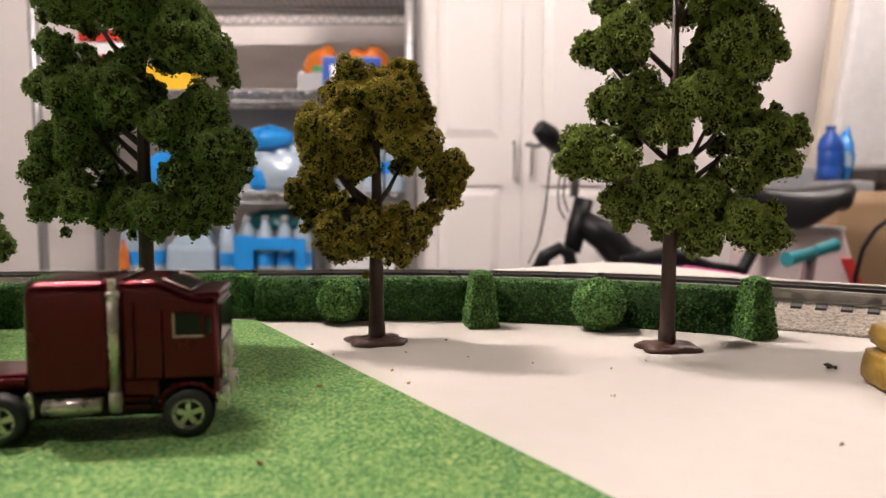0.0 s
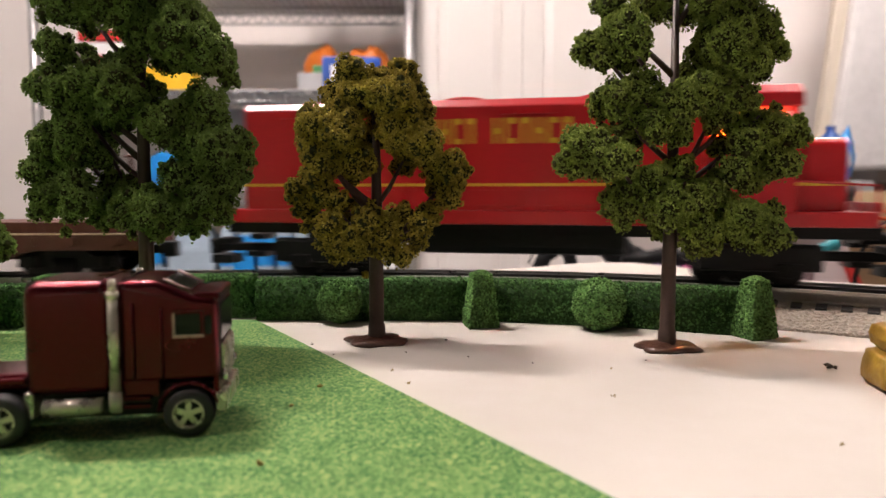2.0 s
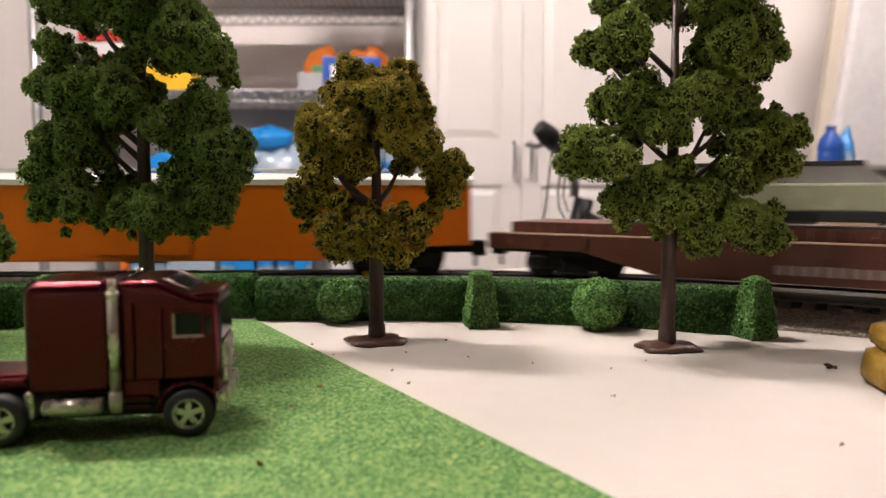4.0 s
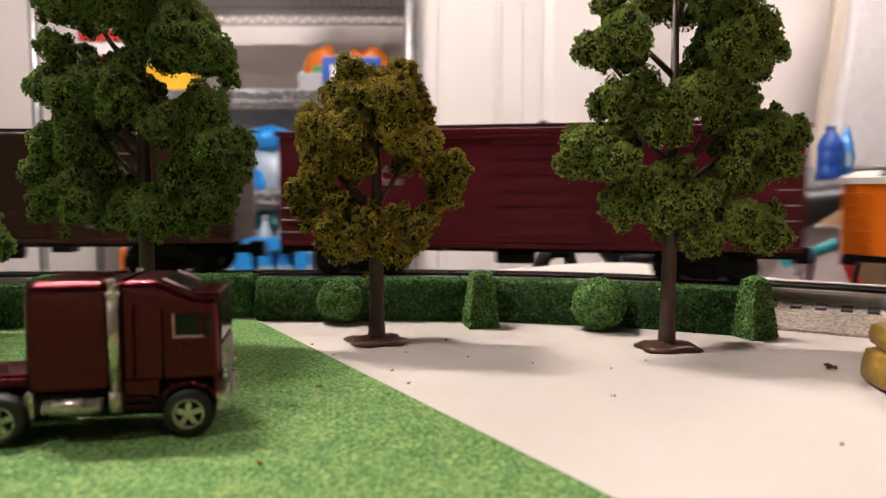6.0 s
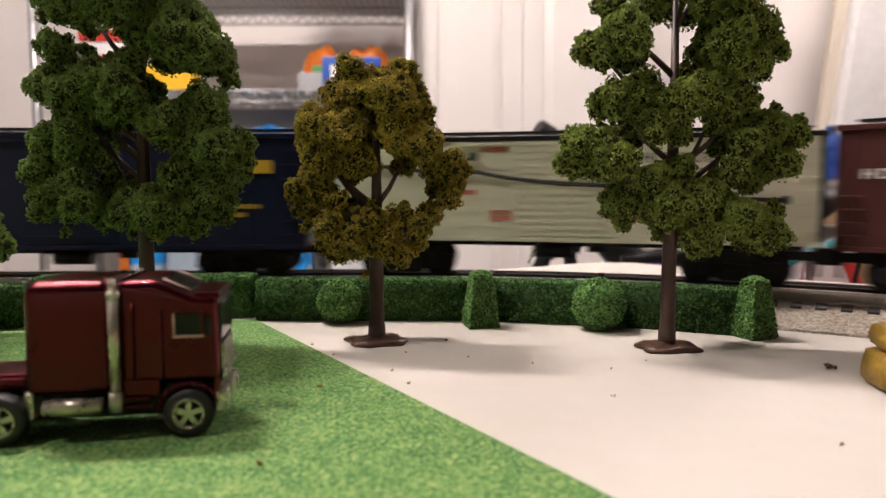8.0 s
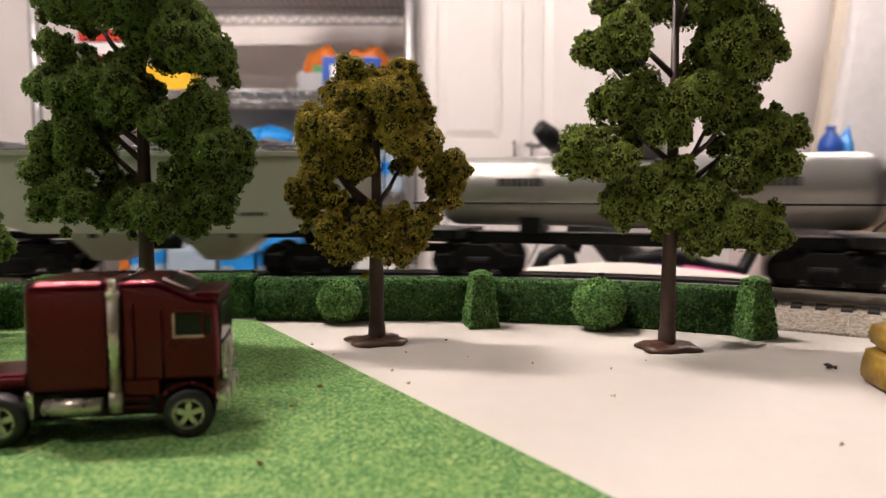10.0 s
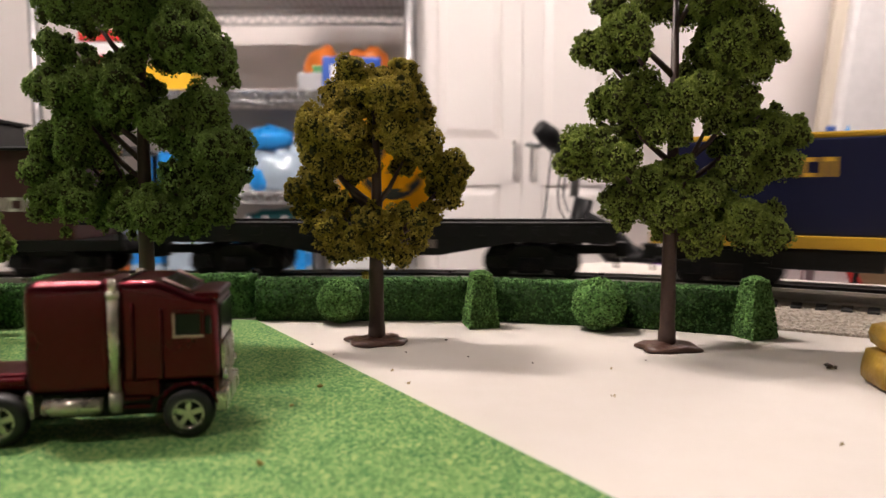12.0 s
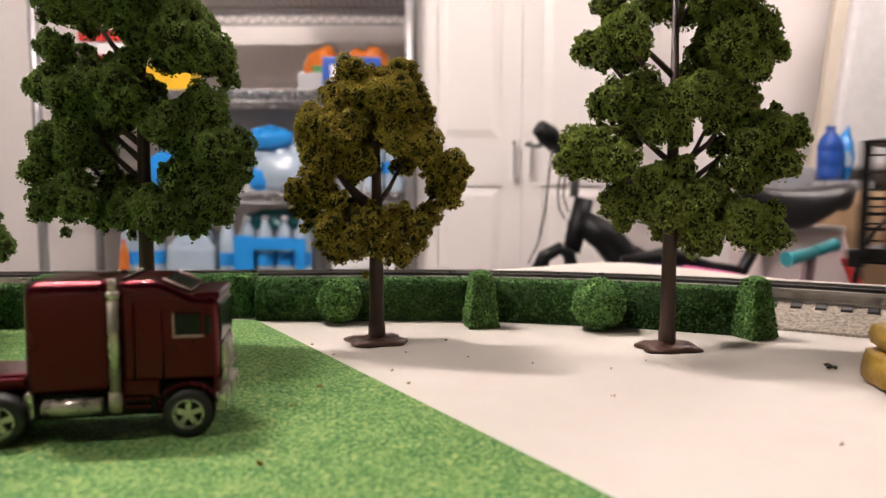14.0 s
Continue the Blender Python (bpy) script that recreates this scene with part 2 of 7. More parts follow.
def mat_material():
    """Printed grass: flecks of four greens on a thin matt sheet."""
    m = material("printed_grass", (0.1, 0.2, 0.05), 0.8, scale=150, fine=1300, bump=0.2, depth=0.0002, spec=0.2)
    n, l = m.node_tree.nodes, m.node_tree.links
    b = n["Principled BSDF"]
    co = n.new("ShaderNodeTexCoord")
    fleck, wide = n.new("ShaderNodeTexNoise"), n.new("ShaderNodeTexNoise")
    fleck.inputs["Scale"].default_value, fleck.inputs["Detail"].default_value, fleck.inputs["Roughness"].default_value = 900, 5, 0.72
    wide.inputs["Scale"].default_value, wide.inputs["Detail"].default_value = 110, 3
    for t in (fleck, wide):
        l.new(co.outputs["Object"], t.inputs["Vector"])
    add = n.new("ShaderNodeMath")
    add.operation = "MULTIPLY_ADD"
    l.new(wide.outputs["Fac"], add.inputs[0])
    add.inputs[1].default_value = 0.13
    l.new(fleck.outputs["Fac"], add.inputs[2])
    ramp = n.new("ShaderNodeValToRGB")
    e = ramp.color_ramp.elements
    e[0].position, e[0].color = 0.43, (0.016, 0.085, 0.036, 1)
    e[1].position, e[1].color = 0.72, (0.42, 0.43, 0.17, 1)
    for at, colour in ((0.515, (0.068, 0.180, 0.050, 1)), (0.575, (0.125, 0.255, 0.075, 1)), (0.64, (0.22, 0.33, 0.105, 1))):
        s = e.new(at)
        s.color = colour
    l.new(add.outputs[0], ramp.inputs["Fac"])
    l.new(ramp.outputs["Color"], b.inputs["Base Color"])
    return m


def grass_mat():
    bm = bare()
    pts = [(-0.0915, 0.336), (0.034, 0.1388), (0.095, 0.043), (0.095, -0.10), (-0.62, -0.10), (-0.62, 0.322), (-0.30, 0.325)]
    top = [bm.verts.new((x, y, 0.0008)) for x, y in pts]
    low = [bm.verts.new((x, y, 0.0)) for x, y in pts]
    bm.faces.new(top)
    bm.faces.new(low[::-1])
    for i in range(len(pts)):
        bm.faces.new((top[i], low[i], low[(i + 1) % len(pts)], top[(i + 1) % len(pts)]))
    bmesh.ops.recalc_face_normals(bm, faces=bm.faces)
    tagged(link("grass_mat", bm, mat_material()), "thin printed green grass mat lying on the white table", "mat")


grass_mat()


# ---- railway track ----
def sweep(bm, section, s0, s1, step, closed=False):
    """Draws a section of (offset towards the inside, height) along the line."""
    n = max(2, int(round((s1 - s0) / step)))
    rows = []
    for i in range(n if closed else n + 1):
        x, y, a = on_line(s0 + (s1 - s0) * i / n)
        rows.append([bm.verts.new((x + o * math.sin(a), y - o * math.cos(a), z)) for o, z in section])
    m = len(section)
    for i in range(n if closed else n - 1 + 1):
        a, b = rows[i], rows[(i + 1) % len(rows)]
        for k in range(m):
            bm.faces.new((a[k], a[(k + 1) % m], b[(k + 1) % m], b[k]))
    if not closed:
        bm.faces.new(rows[0])
        bm.faces.new(rows[-1])
    bmesh.ops.recalc_face_normals(bm, faces=bm.faces)
    return bm


EDGE, TOPEDGE, BED = 0.0490, 0.0330, 0.0085


def railway():
    t = thing("railway_track", pose(0, 0, 0), "three-rail toy railway track on grey moulded ballast", "railway track")
    bed = sweep(bare(), [(EDGE, 0.0), (EDGE, 0.0012), (TOPEDGE + 0.001, BED - 0.0006), (TOPEDGE - 0.002, BED), (-TOPEDGE + 0.002, BED), (-TOPEDGE - 0.001, BED - 0.0006), (-EDGE, 0.0012), (-EDGE, 0.0)], 0, LAP, 0.01, True)
    part("roadbed", bed, M_ROADBED, t, "moulded grey ballast shoulder with stone texture")
    for o, mat in ((0.0165, M_RAIL), (0.0, M_BLACKRAIL), (-0.0165, M_RAIL)):
        sec = [(o - 0.0020, BED + 0.0006), (o - 0.0020, BED + 0.0014), (o - 0.0006, BED + 0.002), (o - 0.0012, RAIL - 0.0015), (o - 0.0012, RAIL), (o + 0.0012, RAIL), (o + 0.0012, RAIL - 0.0015), (o + 0.0006, BED + 0.002), (o + 0.0020, BED + 0.0014), (o + 0.0020, BED + 0.0006)]
        part("rail", sweep(bare(), sec, 0, LAP, 0.012, True), mat, t)
    bm = box(bare(), -0.0024, 0.0024, -TOPEDGE + 0.0002, TOPEDGE - 0.0002, BED - 0.0035, BED + 0.0008, 0.0004)
    me = bpy.data.meshes.new("sleeper")
    bm.to_mesh(me)
    bm.free()
    me.materials.append(M_TIE)
    rest = bare()
    count = int(LAP / 0.0112)
    for i in range(count):
        s = -STRAIGHT + LAP * i / count
        x, y, a = on_line(s)
        if -0.45 < s < 0.75:
            ob = new("sleeper", me)
            ob.parent = t
            ob.matrix_local = pose(x, y, 0, 0, 0, math.degrees(a))
        else:
            q = Matrix.Translation((x, y, 0)) @ Matrix.Rotation(a, 4, "Z")
            k = len(rest.verts)
            box(rest, -0.0026, 0.0026, -TOPEDGE - 0.001, TOPEDGE + 0.001, BED - 0.0035, BED + 0.0011)
            rest.verts.ensure_lookup_table()
            for v in rest.verts[k:]:
                v.co = q @ v.co
    tagged(part("sleepers", rest, M_TIE, t), kind="stuff")


railway()


# ---- hedges and topiary ----
def surface_points(rng, faces, density):
    """Random places on quads given by a corner and two sides."""
    out = []
    for p, u, v in faces:
        p, u, v = np.array(p, float), np.array(u, float), np.array(v, float)
        n = max(3, int(density * np.linalg.norm(np.cross(u, v))))
        out.append(p + rng.random((n, 1)) * u + rng.random((n, 1)) * v)
    return np.concatenate(out)


def hedge(x0, y0, x1, y1, height, thick, seed, label="clipped dark green model hedge beside the track"):
    """A hedge block whose front foot runs from (x0, y0) to (x1, y1)."""
    rng = np.random.default_rng(seed)
    length = math.hypot(x1 - x0, y1 - y0)
    faces = [((0, 0, 0), (length, 0, 0), (0, 0, height)), ((0, 0, height), (length, 0, 0), (0, thick, 0)), ((0, 0, 0), (0, thick, 0), (0, 0, height)),
             ((length, 0, 0), (0, thick, 0), (0, 0, height)), ((0, thick, 0), (length, 0, 0), (0, 0, height))]
    c = surface_points(rng, faces, 1.35e6)
    c += rng.normal(scale=0.00022, size=c.shape)
    c[:, 2] = np.maximum(c[:, 2], 0.0004)
    bm = box(bare(), 0, length, 0, thick, 0, height)
    bmesh.ops.triangulate(bm, faces=bm.faces)
    bm.verts.index_update()
    core = (np.array([v.co[:] for v in bm.verts]), np.array([[v.index for v in f.verts] for f in bm.faces]))
    bm.free()
    me = crumbs_mesh("hedge", c, rng.uniform(0.00045, 0.0010, len(c)), rng, core)
    me.materials.append(M_HEDGE)
    ob = new("hedge", me)
    ob.matrix_world = pose(x0, y0, 0, 0, 0, math.degrees(math.atan2(y1 - y0, x1 - x0)))
    return tagged(ob, label, "hedge", "hedges along the track")


HEDGE_H = 0.0196
hedge(-0.0915, 0.3372, 0.0140, 0.3372, HEDGE_H, 0.013, 1)
hedge(0.0142, 0.3372, 0.0845, 0.3205, HEDGE_H, 0.013, 2)
hedge(0.0850, 0.3203, 0.1290, 0.3015, HEDGE_H, 0.013, 3)
hedge(-0.2010, 0.3375, -0.0955, 0.3445, HEDGE_H + 0.0012, 0.013, 4)
hedge(-0.2950, 0.3085, -0.1940, 0.3135, HEDGE_H, 0.013, 5)


def topiary_ball(x, y, r, seed):
    rng = np.random.default_rng(seed)
    d = rng.normal(size=(int(4 * math.pi * r * r * 1.6e6), 3))
    d /= np.linalg.norm(d, axis=1)[:, None]
    c = d * r * rng.uniform(0.93, 1.02, (len(d), 1)) + (0, 0, r)
    c[:, 2] = np.maximum(c[:, 2], 0.0005)
    me = crumbs_mesh("topiary_ball", c, rng.uniform(0.0004, 0.0009, len(c)), rng, (BALL2[0] * r * 0.95 + (0, 0, r), BALL2[1]))
    me.materials.append(M_HEDGE2)
    ob = new("topiary_ball", me)
    ob.matrix_world = pose(x, y, 0)
    tagged(ob, "round clipped green model bush on the table", "bush", "topiary bushes")


def topiary_cone(x, y, w, h, turn, seed):
    """A four-sided tapered bush with a rounded top."""
    rng = np.random.default_rng(seed)
    n = int(5 * w * h * 1.6e6)
    z = rng.random(n)
    a = rng.integers(0, 4, n)
    k = (w / 2) * (1 - 0.42 * z ** 1.3)
    u = rng.uniform(-1, 1, n) * k
    c = np.stack([np.choose(a, [u, k, u, -k]), np.choose(a, [k, u, -k, u]), z * h], 1)
    top = rng.uniform(-1, 1, (n // 5, 3)) * w * 0.29
    top[:, 2] = h + 0.0012 - (top[:, 0] ** 2 + top[:, 1] ** 2) / w * 1.2
    c = np.concatenate([c, top])
    c[:, 2] = np.maximum(c[:, 2], 0.0004)
    bm = box(bare(), -w / 2, w / 2, -w / 2, w / 2, 0, h * 0.97, taper=w * 0.21)
    bmesh.ops.triangulate(bm, faces=bm.faces)
    bm.verts.index_update()
    core = (np.array([v.co[:] for v in bm.verts]) * (0.95, 0.95, 1), np.array([[v.index for v in f.verts] for f in bm.faces]))
    bm.free()
    me = crumbs_mesh("topiary_pyramid", c, rng.uniform(0.0004, 0.0009, len(c)), rng, core)
    me.materials.append(M_HEDGE2)
    ob = new("topiary_pyramid", me)
    ob.matrix_world = pose(x, y, 0, 0, 0, turn)
    tagged(ob, "tapered clipped green model bush on the table", "bush", "topiary bushes")


topiary_ball(-0.0500, 0.3330, 0.0105, 11)
topiary_ball(0.0712, 0.3150, 0.0119, 12)
topiary_cone(0.0178, 0.3240, 0.0140, 0.0250, 12, 13)
topiary_cone(0.1352, 0.2985, 0.0132, 0.0252, 20, 14)


# ---- model trees ----
def crown_mesh(blobs, seed, spread, crumb=(0.00028, 0.00068), density=2.1):
    """Foam masses: each clump (x, z, radius) is a heap of lumps at several depths, every lump knobbly and rough with crumbs."""
    rng = np.random.default_rng(seed)
    centres, radii, forms = [], [], []
    for bx, bz, r in blobs:
        r *= 0.99
        reach = spread * max(0.3, 1 - (bx / 0.055) ** 2)
        for by in ((-reach * rng.uniform(0.25, 1.0), reach * rng.uniform(0.25, 1.0)) if r > 0.0080 else (rng.uniform(-reach, reach) * 0.8,)):
            shrink = 0.285 / (0.285 + by) if by > 0 else (0.285 + by) / 0.285
            mid = np.array((bx * shrink, by, 0.063 + (bz - 0.063) * shrink))
            n = 21
            d = rng.normal(size=(n, 3))
            d /= np.linalg.norm(d, axis=1)[:, None]
            rs = r * rng.uniform(0.17, 0.42, n)
            sub = d * (r * rng.uniform(0.82, 1.10, n) - rs)[:, None] + mid
            rs[0], sub[0] = r * 0.64, mid
            for c, q in zip(sub, rs):
                centres.append(c)
                radii.append(q)
                forms.append(rng.uniform(0.80, 1.25, 3) if q < 0.6 * r else np.ones(3))
    centres, radii, forms = np.array(centres), np.array(radii), np.array(forms)
    cs, cores, faces, at = [], [], [], 0
    v, f = BALL1
    for k, (c, q, form) in enumerate(zip(centres, radii, forms)):
        m = int(4 * math.pi * q * q * 1e6 * density) + 8
        e = rng.normal(size=(m, 3))
        e /= np.linalg.norm(e, axis=1)[:, None]
        knobs = rng.normal(size=(max(6, int(5.0e5 * q * q * 4)), 3))
        knobs /= np.linalg.norm(knobs, axis=1)[:, None]
        near = (e @ knobs.T).max(axis=1)
        knob = np.clip((near - 0.80) / 0.20, 0, 1)
        rad = q * (0.72 + 0.48 * knob) * (1 + rng.normal(scale=0.035, size=m))
        rad += np.where(rng.random(m) < 0.015, rng.uniform(0.0, 0.0011, m), 0)
        p = e * rad[:, None] * form + c
        close = np.nonzero(np.linalg.norm(centres - c, axis=1) < radii + 1.6 * q)[0]
        gap = ((p[:, None, :] - centres[close]) / (forms[close] * radii[close][:, None] * 0.76))
        buried = ((gap ** 2).sum(axis=2) < 1).any(axis=1)
        # crumbs thin out on undersides, baring the dark core as painted shade
        held = rng.random(m) < np.clip(0.80 + 0.55 * e[:, 2], 0.35, 1.0)
        cs.append(p[held & ~buried])
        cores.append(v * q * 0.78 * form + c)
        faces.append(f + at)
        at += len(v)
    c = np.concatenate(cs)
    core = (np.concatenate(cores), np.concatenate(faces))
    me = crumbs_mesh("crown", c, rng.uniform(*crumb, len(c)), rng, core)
    # slot 1: core faces, dark to deepen the gaps between lumps
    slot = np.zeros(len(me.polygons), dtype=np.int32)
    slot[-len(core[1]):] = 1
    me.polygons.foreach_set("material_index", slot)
    return me


def tree(x, y, trunk_top, trunk_r, blobs, mat, seed, label, spread=0.019, foot=0.0125):
    rng = random.Random(seed)
    t = thing("model_tree", pose(x, y, 0), label, "tree", "model trees")
    bm = bare()
    tube(bm, [(0, 0, 0.0), (0, 0, 0.008), (0, 0, 0.0085), (0, 0, 0.032), (0.0004, 0, trunk_top * 0.55), (0.0, 0, trunk_top)],
         [trunk_r * 1.25, trunk_r * 1.12, trunk_r, trunk_r * 0.95, trunk_r * 0.72, trunk_r * 0.3], 14)
    part("trunk", bm, M_TRUNK, t, "brown plastic trunk")
    bm = bare()
    n = 22
    rim = [foot * (1 + 0.13 * math.sin(4 * 6.283 * i / n + seed) + 0.06 * math.sin(7 * 6.283 * i / n) + rng.uniform(-0.05, 0.05)) for i in range(n)]
    rings = []
    for k, z in ((0.93, 0.0), (1.0, 0.0005), (0.98, 0.0013), (0.82, 0.0018), (0.6, 0.0020), (0.42, 0.0023), (0.25, 0.0036)):
        rings.append([bm.verts.new((k * rim[i] * math.cos(6.283 * i / n), 0.8 * k * rim[i] * math.sin(6.283 * i / n), z + (rng.uniform(-0.0002, 0.0009) if 0.001 < z < 0.003 else 0))) for i in range(n)])
    for a, b in zip(rings, rings[1:]):
        for i in range(n):
            bm.faces.new((a[i], a[(i + 1) % n], b[(i + 1) % n], b[i])).smooth = True
    bm.faces.new(rings[0][::-1])
    bm.faces.new(rings[-1])
    part("base", bm, M_FOOT, t, "flat glossy brown plastic foot")
    blobs_low = min(b[1] - b[2] for b in blobs if b[2] > 0.004)
    for bx, bz, r in blobs[::3]:
        foot_z = max(blobs_low + 0.010, bz - 0.55 * abs(bx) - 0.012)
        if foot_z > trunk_top * 0.97 or abs(bx) < 0.006:
            continue
        bm = bare()
        tube(bm, [(0, 0, foot_z), (bx * 0.45, rng.uniform(-0.003, 0.003), foot_z + 0.4 * (bz - foot_z)), (bx * 0.9, rng.uniform(-0.005, 0.005), bz)], [0.0014, 0.0010, 0.0005], 7)
        part("branch", bm, M_TRUNK, t)
    me = crown_mesh(blobs, seed, spread)
    me.materials.append(mat)
    me.materials.append(M_CORESHADE)
    crown = new("crown", me)
    crown.parent = t
    return t


LEFT_CROWN = [(-0.0248, 0.1353, 0.0094), (-0.0018, 0.1370, 0.0125), (0.0144, 0.1338, 0.0123), (-0.0087, 0.1560, 0.0202), (0.0282, 0.1177, 0.0101), (0.0195, 0.1220, 0.0101), (-0.0295, 0.1181, 0.0081), (-0.0115, 0.1130, 0.0076), (-0.0323, 0.1048, 0.0085), (-0.0242, 0.1000, 0.0094), (-0.0108, 0.1037, 0.0107), (-0.0003, 0.1000, 0.0103), (0.0063, 0.1209, 0.0081), (0.0247, 0.0943, 0.0107), (0.0130, 0.0891, 0.0094), (0.0332, 0.0803, 0.0099), (0.0259, 0.0741, 0.0103), (0.0145, 0.0803, 0.0049), (-0.0307, 0.0812, 0.0099), (-0.0387, 0.0719, 0.0076), (-0.0228, 0.0796, 0.0094), (-0.0136, 0.0759, 0.0045), (-0.0343, 0.0608, 0.0094), (-0.0192, 0.0581, 0.0094), (-0.0037, 0.0545, 0.0099), (0.0108, 0.0545, 0.0103), (0.0255, 0.0597, 0.0099), (0.0196, 0.0501, 0.0067), (0.0329, 0.0692, 0.0081), (-0.0222, 0.0670, 0.0076), (-0.0044, 0.0657, 0.0058), (-0.0345, 0.0462, 0.0025)]
OLIVE_CROWN = [(-0.0099, 0.1119, 0.0072), (-0.0012, 0.1097, 0.0061), (0.0112, 0.1124, 0.0072), (0.0158, 0.1088, 0.0051), (-0.0164, 0.1038, 0.0077), (-0.0054, 0.1015, 0.0098), (0.0084, 0.1015, 0.0107), (0.0194, 0.0983, 0.0065), (-0.0240, 0.0897, 0.0093), (-0.0296, 0.0847, 0.0061), (-0.0120, 0.0870, 0.0093), (-0.0071, 0.0764, 0.0089), (-0.0196, 0.0750, 0.0093), (0.0111, 0.0860, 0.0103), (0.0203, 0.0819, 0.0084), (0.0124, 0.0757, 0.0061), (0.0296, 0.0727, 0.0084), (0.0328, 0.0658, 0.0056), (0.0303, 0.0607, 0.0065), (0.0235, 0.0542, 0.0063), (-0.0321, 0.0630, 0.0065), (-0.0280, 0.0565, 0.0072), (-0.0202, 0.0619, 0.0070), (-0.0248, 0.0695, 0.0063), (-0.0181, 0.0472, 0.0084), (-0.0219, 0.0397, 0.0051), (-0.0102, 0.0416, 0.0089), (-0.0087, 0.0542, 0.0070), (0.0034, 0.0472, 0.0089), (0.0057, 0.0383, 0.0070), (0.0155, 0.0434, 0.0079), (-0.0042, 0.0284, 0.0016)]
RIGHT_CROWN = [(0.0093, 0.1434, 0.0130), (-0.0038, 0.1476, 0.0112), (0.0215, 0.1380, 0.0103), (-0.0334, 0.1190, 0.0076), (-0.0247, 0.1267, 0.0085), (-0.0151, 0.1181, 0.0076), (-0.0264, 0.1344, 0.0072), (0.0161, 0.1216, 0.0099), (0.0296, 0.1246, 0.0103), (0.0386, 0.1203, 0.0078), (0.0235, 0.1130, 0.0085), (0.0345, 0.1130, 0.0072), (-0.0251, 0.1000, 0.0081), (-0.0154, 0.1013, 0.0090), (-0.0025, 0.0969, 0.0099), (0.0106, 0.1021, 0.0094), (0.0217, 0.1000, 0.0085), (-0.0112, 0.0891, 0.0081), (0.0354, 0.0869, 0.0107), (0.0461, 0.0851, 0.0067), (0.0414, 0.0754, 0.0085), (0.0263, 0.0825, 0.0076), (-0.0354, 0.0812, 0.0094), (-0.0393, 0.0737, 0.0076), (-0.0260, 0.0759, 0.0090), (-0.0106, 0.0670, 0.0085), (-0.0198, 0.0581, 0.0081), (-0.0048, 0.0568, 0.0099), (0.0107, 0.0619, 0.0090), (0.0100, 0.0478, 0.0103), (0.0256, 0.0518, 0.0107), (0.0358, 0.0465, 0.0090)]
LEFT_INNER = [(-0.0005, 0.1138, 0.0067), (-0.0224, 0.0906, 0.0081), (0.0028, 0.1274, 0.0090), (0.0217, 0.0840, 0.0090), (0.0053, 0.0574, 0.0090), (-0.0299, 0.0697, 0.0076), (-0.0101, 0.0912, 0.0067), (0.0173, 0.0692, 0.0081), (0.0216, 0.1160, 0.0076), (-0.0374, 0.0818, 0.0054), (-0.0325, 0.1108, 0.0049), (0.0335, 0.1091, 0.0049), (0.0319, 0.0906, 0.0063), (0.0381, 0.0741, 0.0058), (-0.0384, 0.0552, 0.0054), (-0.0150, 0.0518, 0.0058), (0.0309, 0.0541, 0.0054), (-0.0403, 0.0663, 0.0045), (-0.0123, 0.0652, 0.0072), (0.0050, 0.0474, 0.0049)]
OLIVE_INNER = [(-0.0099, 0.0709, 0.0051), (-0.0151, 0.0588, 0.0056), (0.0118, 0.0542, 0.0051), (0.0087, 0.0732, 0.0042), (0.0037, 0.0892, 0.0079), (0.0180, 0.0895, 0.0075), (0.0249, 0.0653, 0.0061), (-0.0240, 0.0619, 0.0065), (-0.0012, 0.0549, 0.0051), (-0.0127, 0.0695, 0.0047), (-0.0025, 0.0416, 0.0070), (0.0226, 0.0746, 0.0070), (-0.0053, 0.1099, 0.0070), (0.0038, 0.1110, 0.0065), (0.0164, 0.1031, 0.0065), (-0.0147, 0.0952, 0.0079), (-0.0242, 0.0792, 0.0075), (-0.0056, 0.0849, 0.0079), (-0.0036, 0.0502, 0.0065), (0.0198, 0.0502, 0.0061), (-0.0154, 0.0373, 0.0051), (0.0115, 0.0361, 0.0051), (0.0361, 0.0711, 0.0042), (-0.0281, 0.0490, 0.0033)]
RIGHT_INNER = [(0.0197, 0.0803, 0.0056), (0.0176, 0.0912, 0.0076), (0.0209, 0.0701, 0.0072), (0.0000, 0.0851, 0.0058), (0.0008, 0.0719, 0.0067), (0.0166, 0.0670, 0.0067), (-0.0178, 0.0906, 0.0063), (-0.0207, 0.1216, 0.0081), (0.0197, 0.1274, 0.0090), (0.0103, 0.1134, 0.0063), (0.0295, 0.0987, 0.0063), (-0.0266, 0.0884, 0.0049), (-0.0293, 0.1134, 0.0054), (0.0192, 0.0406, 0.0054), (-0.0170, 0.0507, 0.0058), (0.0306, 0.0679, 0.0076), (0.0400, 0.0956, 0.0027), (0.0481, 0.0906, 0.0036), (0.0010, 0.0474, 0.0067), (0.0400, 0.0552, 0.0054)]
SIDE_CROWN = [(0.021, 0.040, 0.008), (0.004, 0.046, 0.011), (-0.016, 0.055, 0.011), (0.014, 0.058, 0.007), (-0.01, 0.075, 0.013), (0.0, 0.092, 0.012), (-0.018, 0.09, 0.01), (0.006, 0.104, 0.008), (-0.008, 0.112, 0.009)]
tree(-0.1180, 0.2756, 0.165, 0.0031, LEFT_CROWN + LEFT_INNER, M_GREEN, 21, "tall dark green foam model tree on a brown foot")
tree(-0.0277, 0.2872, 0.108, 0.0031, OLIVE_CROWN + OLIVE_INNER, M_OLIVE, 22, "olive brown foam model tree on a brown foot", 0.017)
tree(0.0900, 0.2756, 0.150, 0.0030, RIGHT_CROWN + RIGHT_INNER, M_GREEN2, 23, "tall green foam model tree with loose tiers")
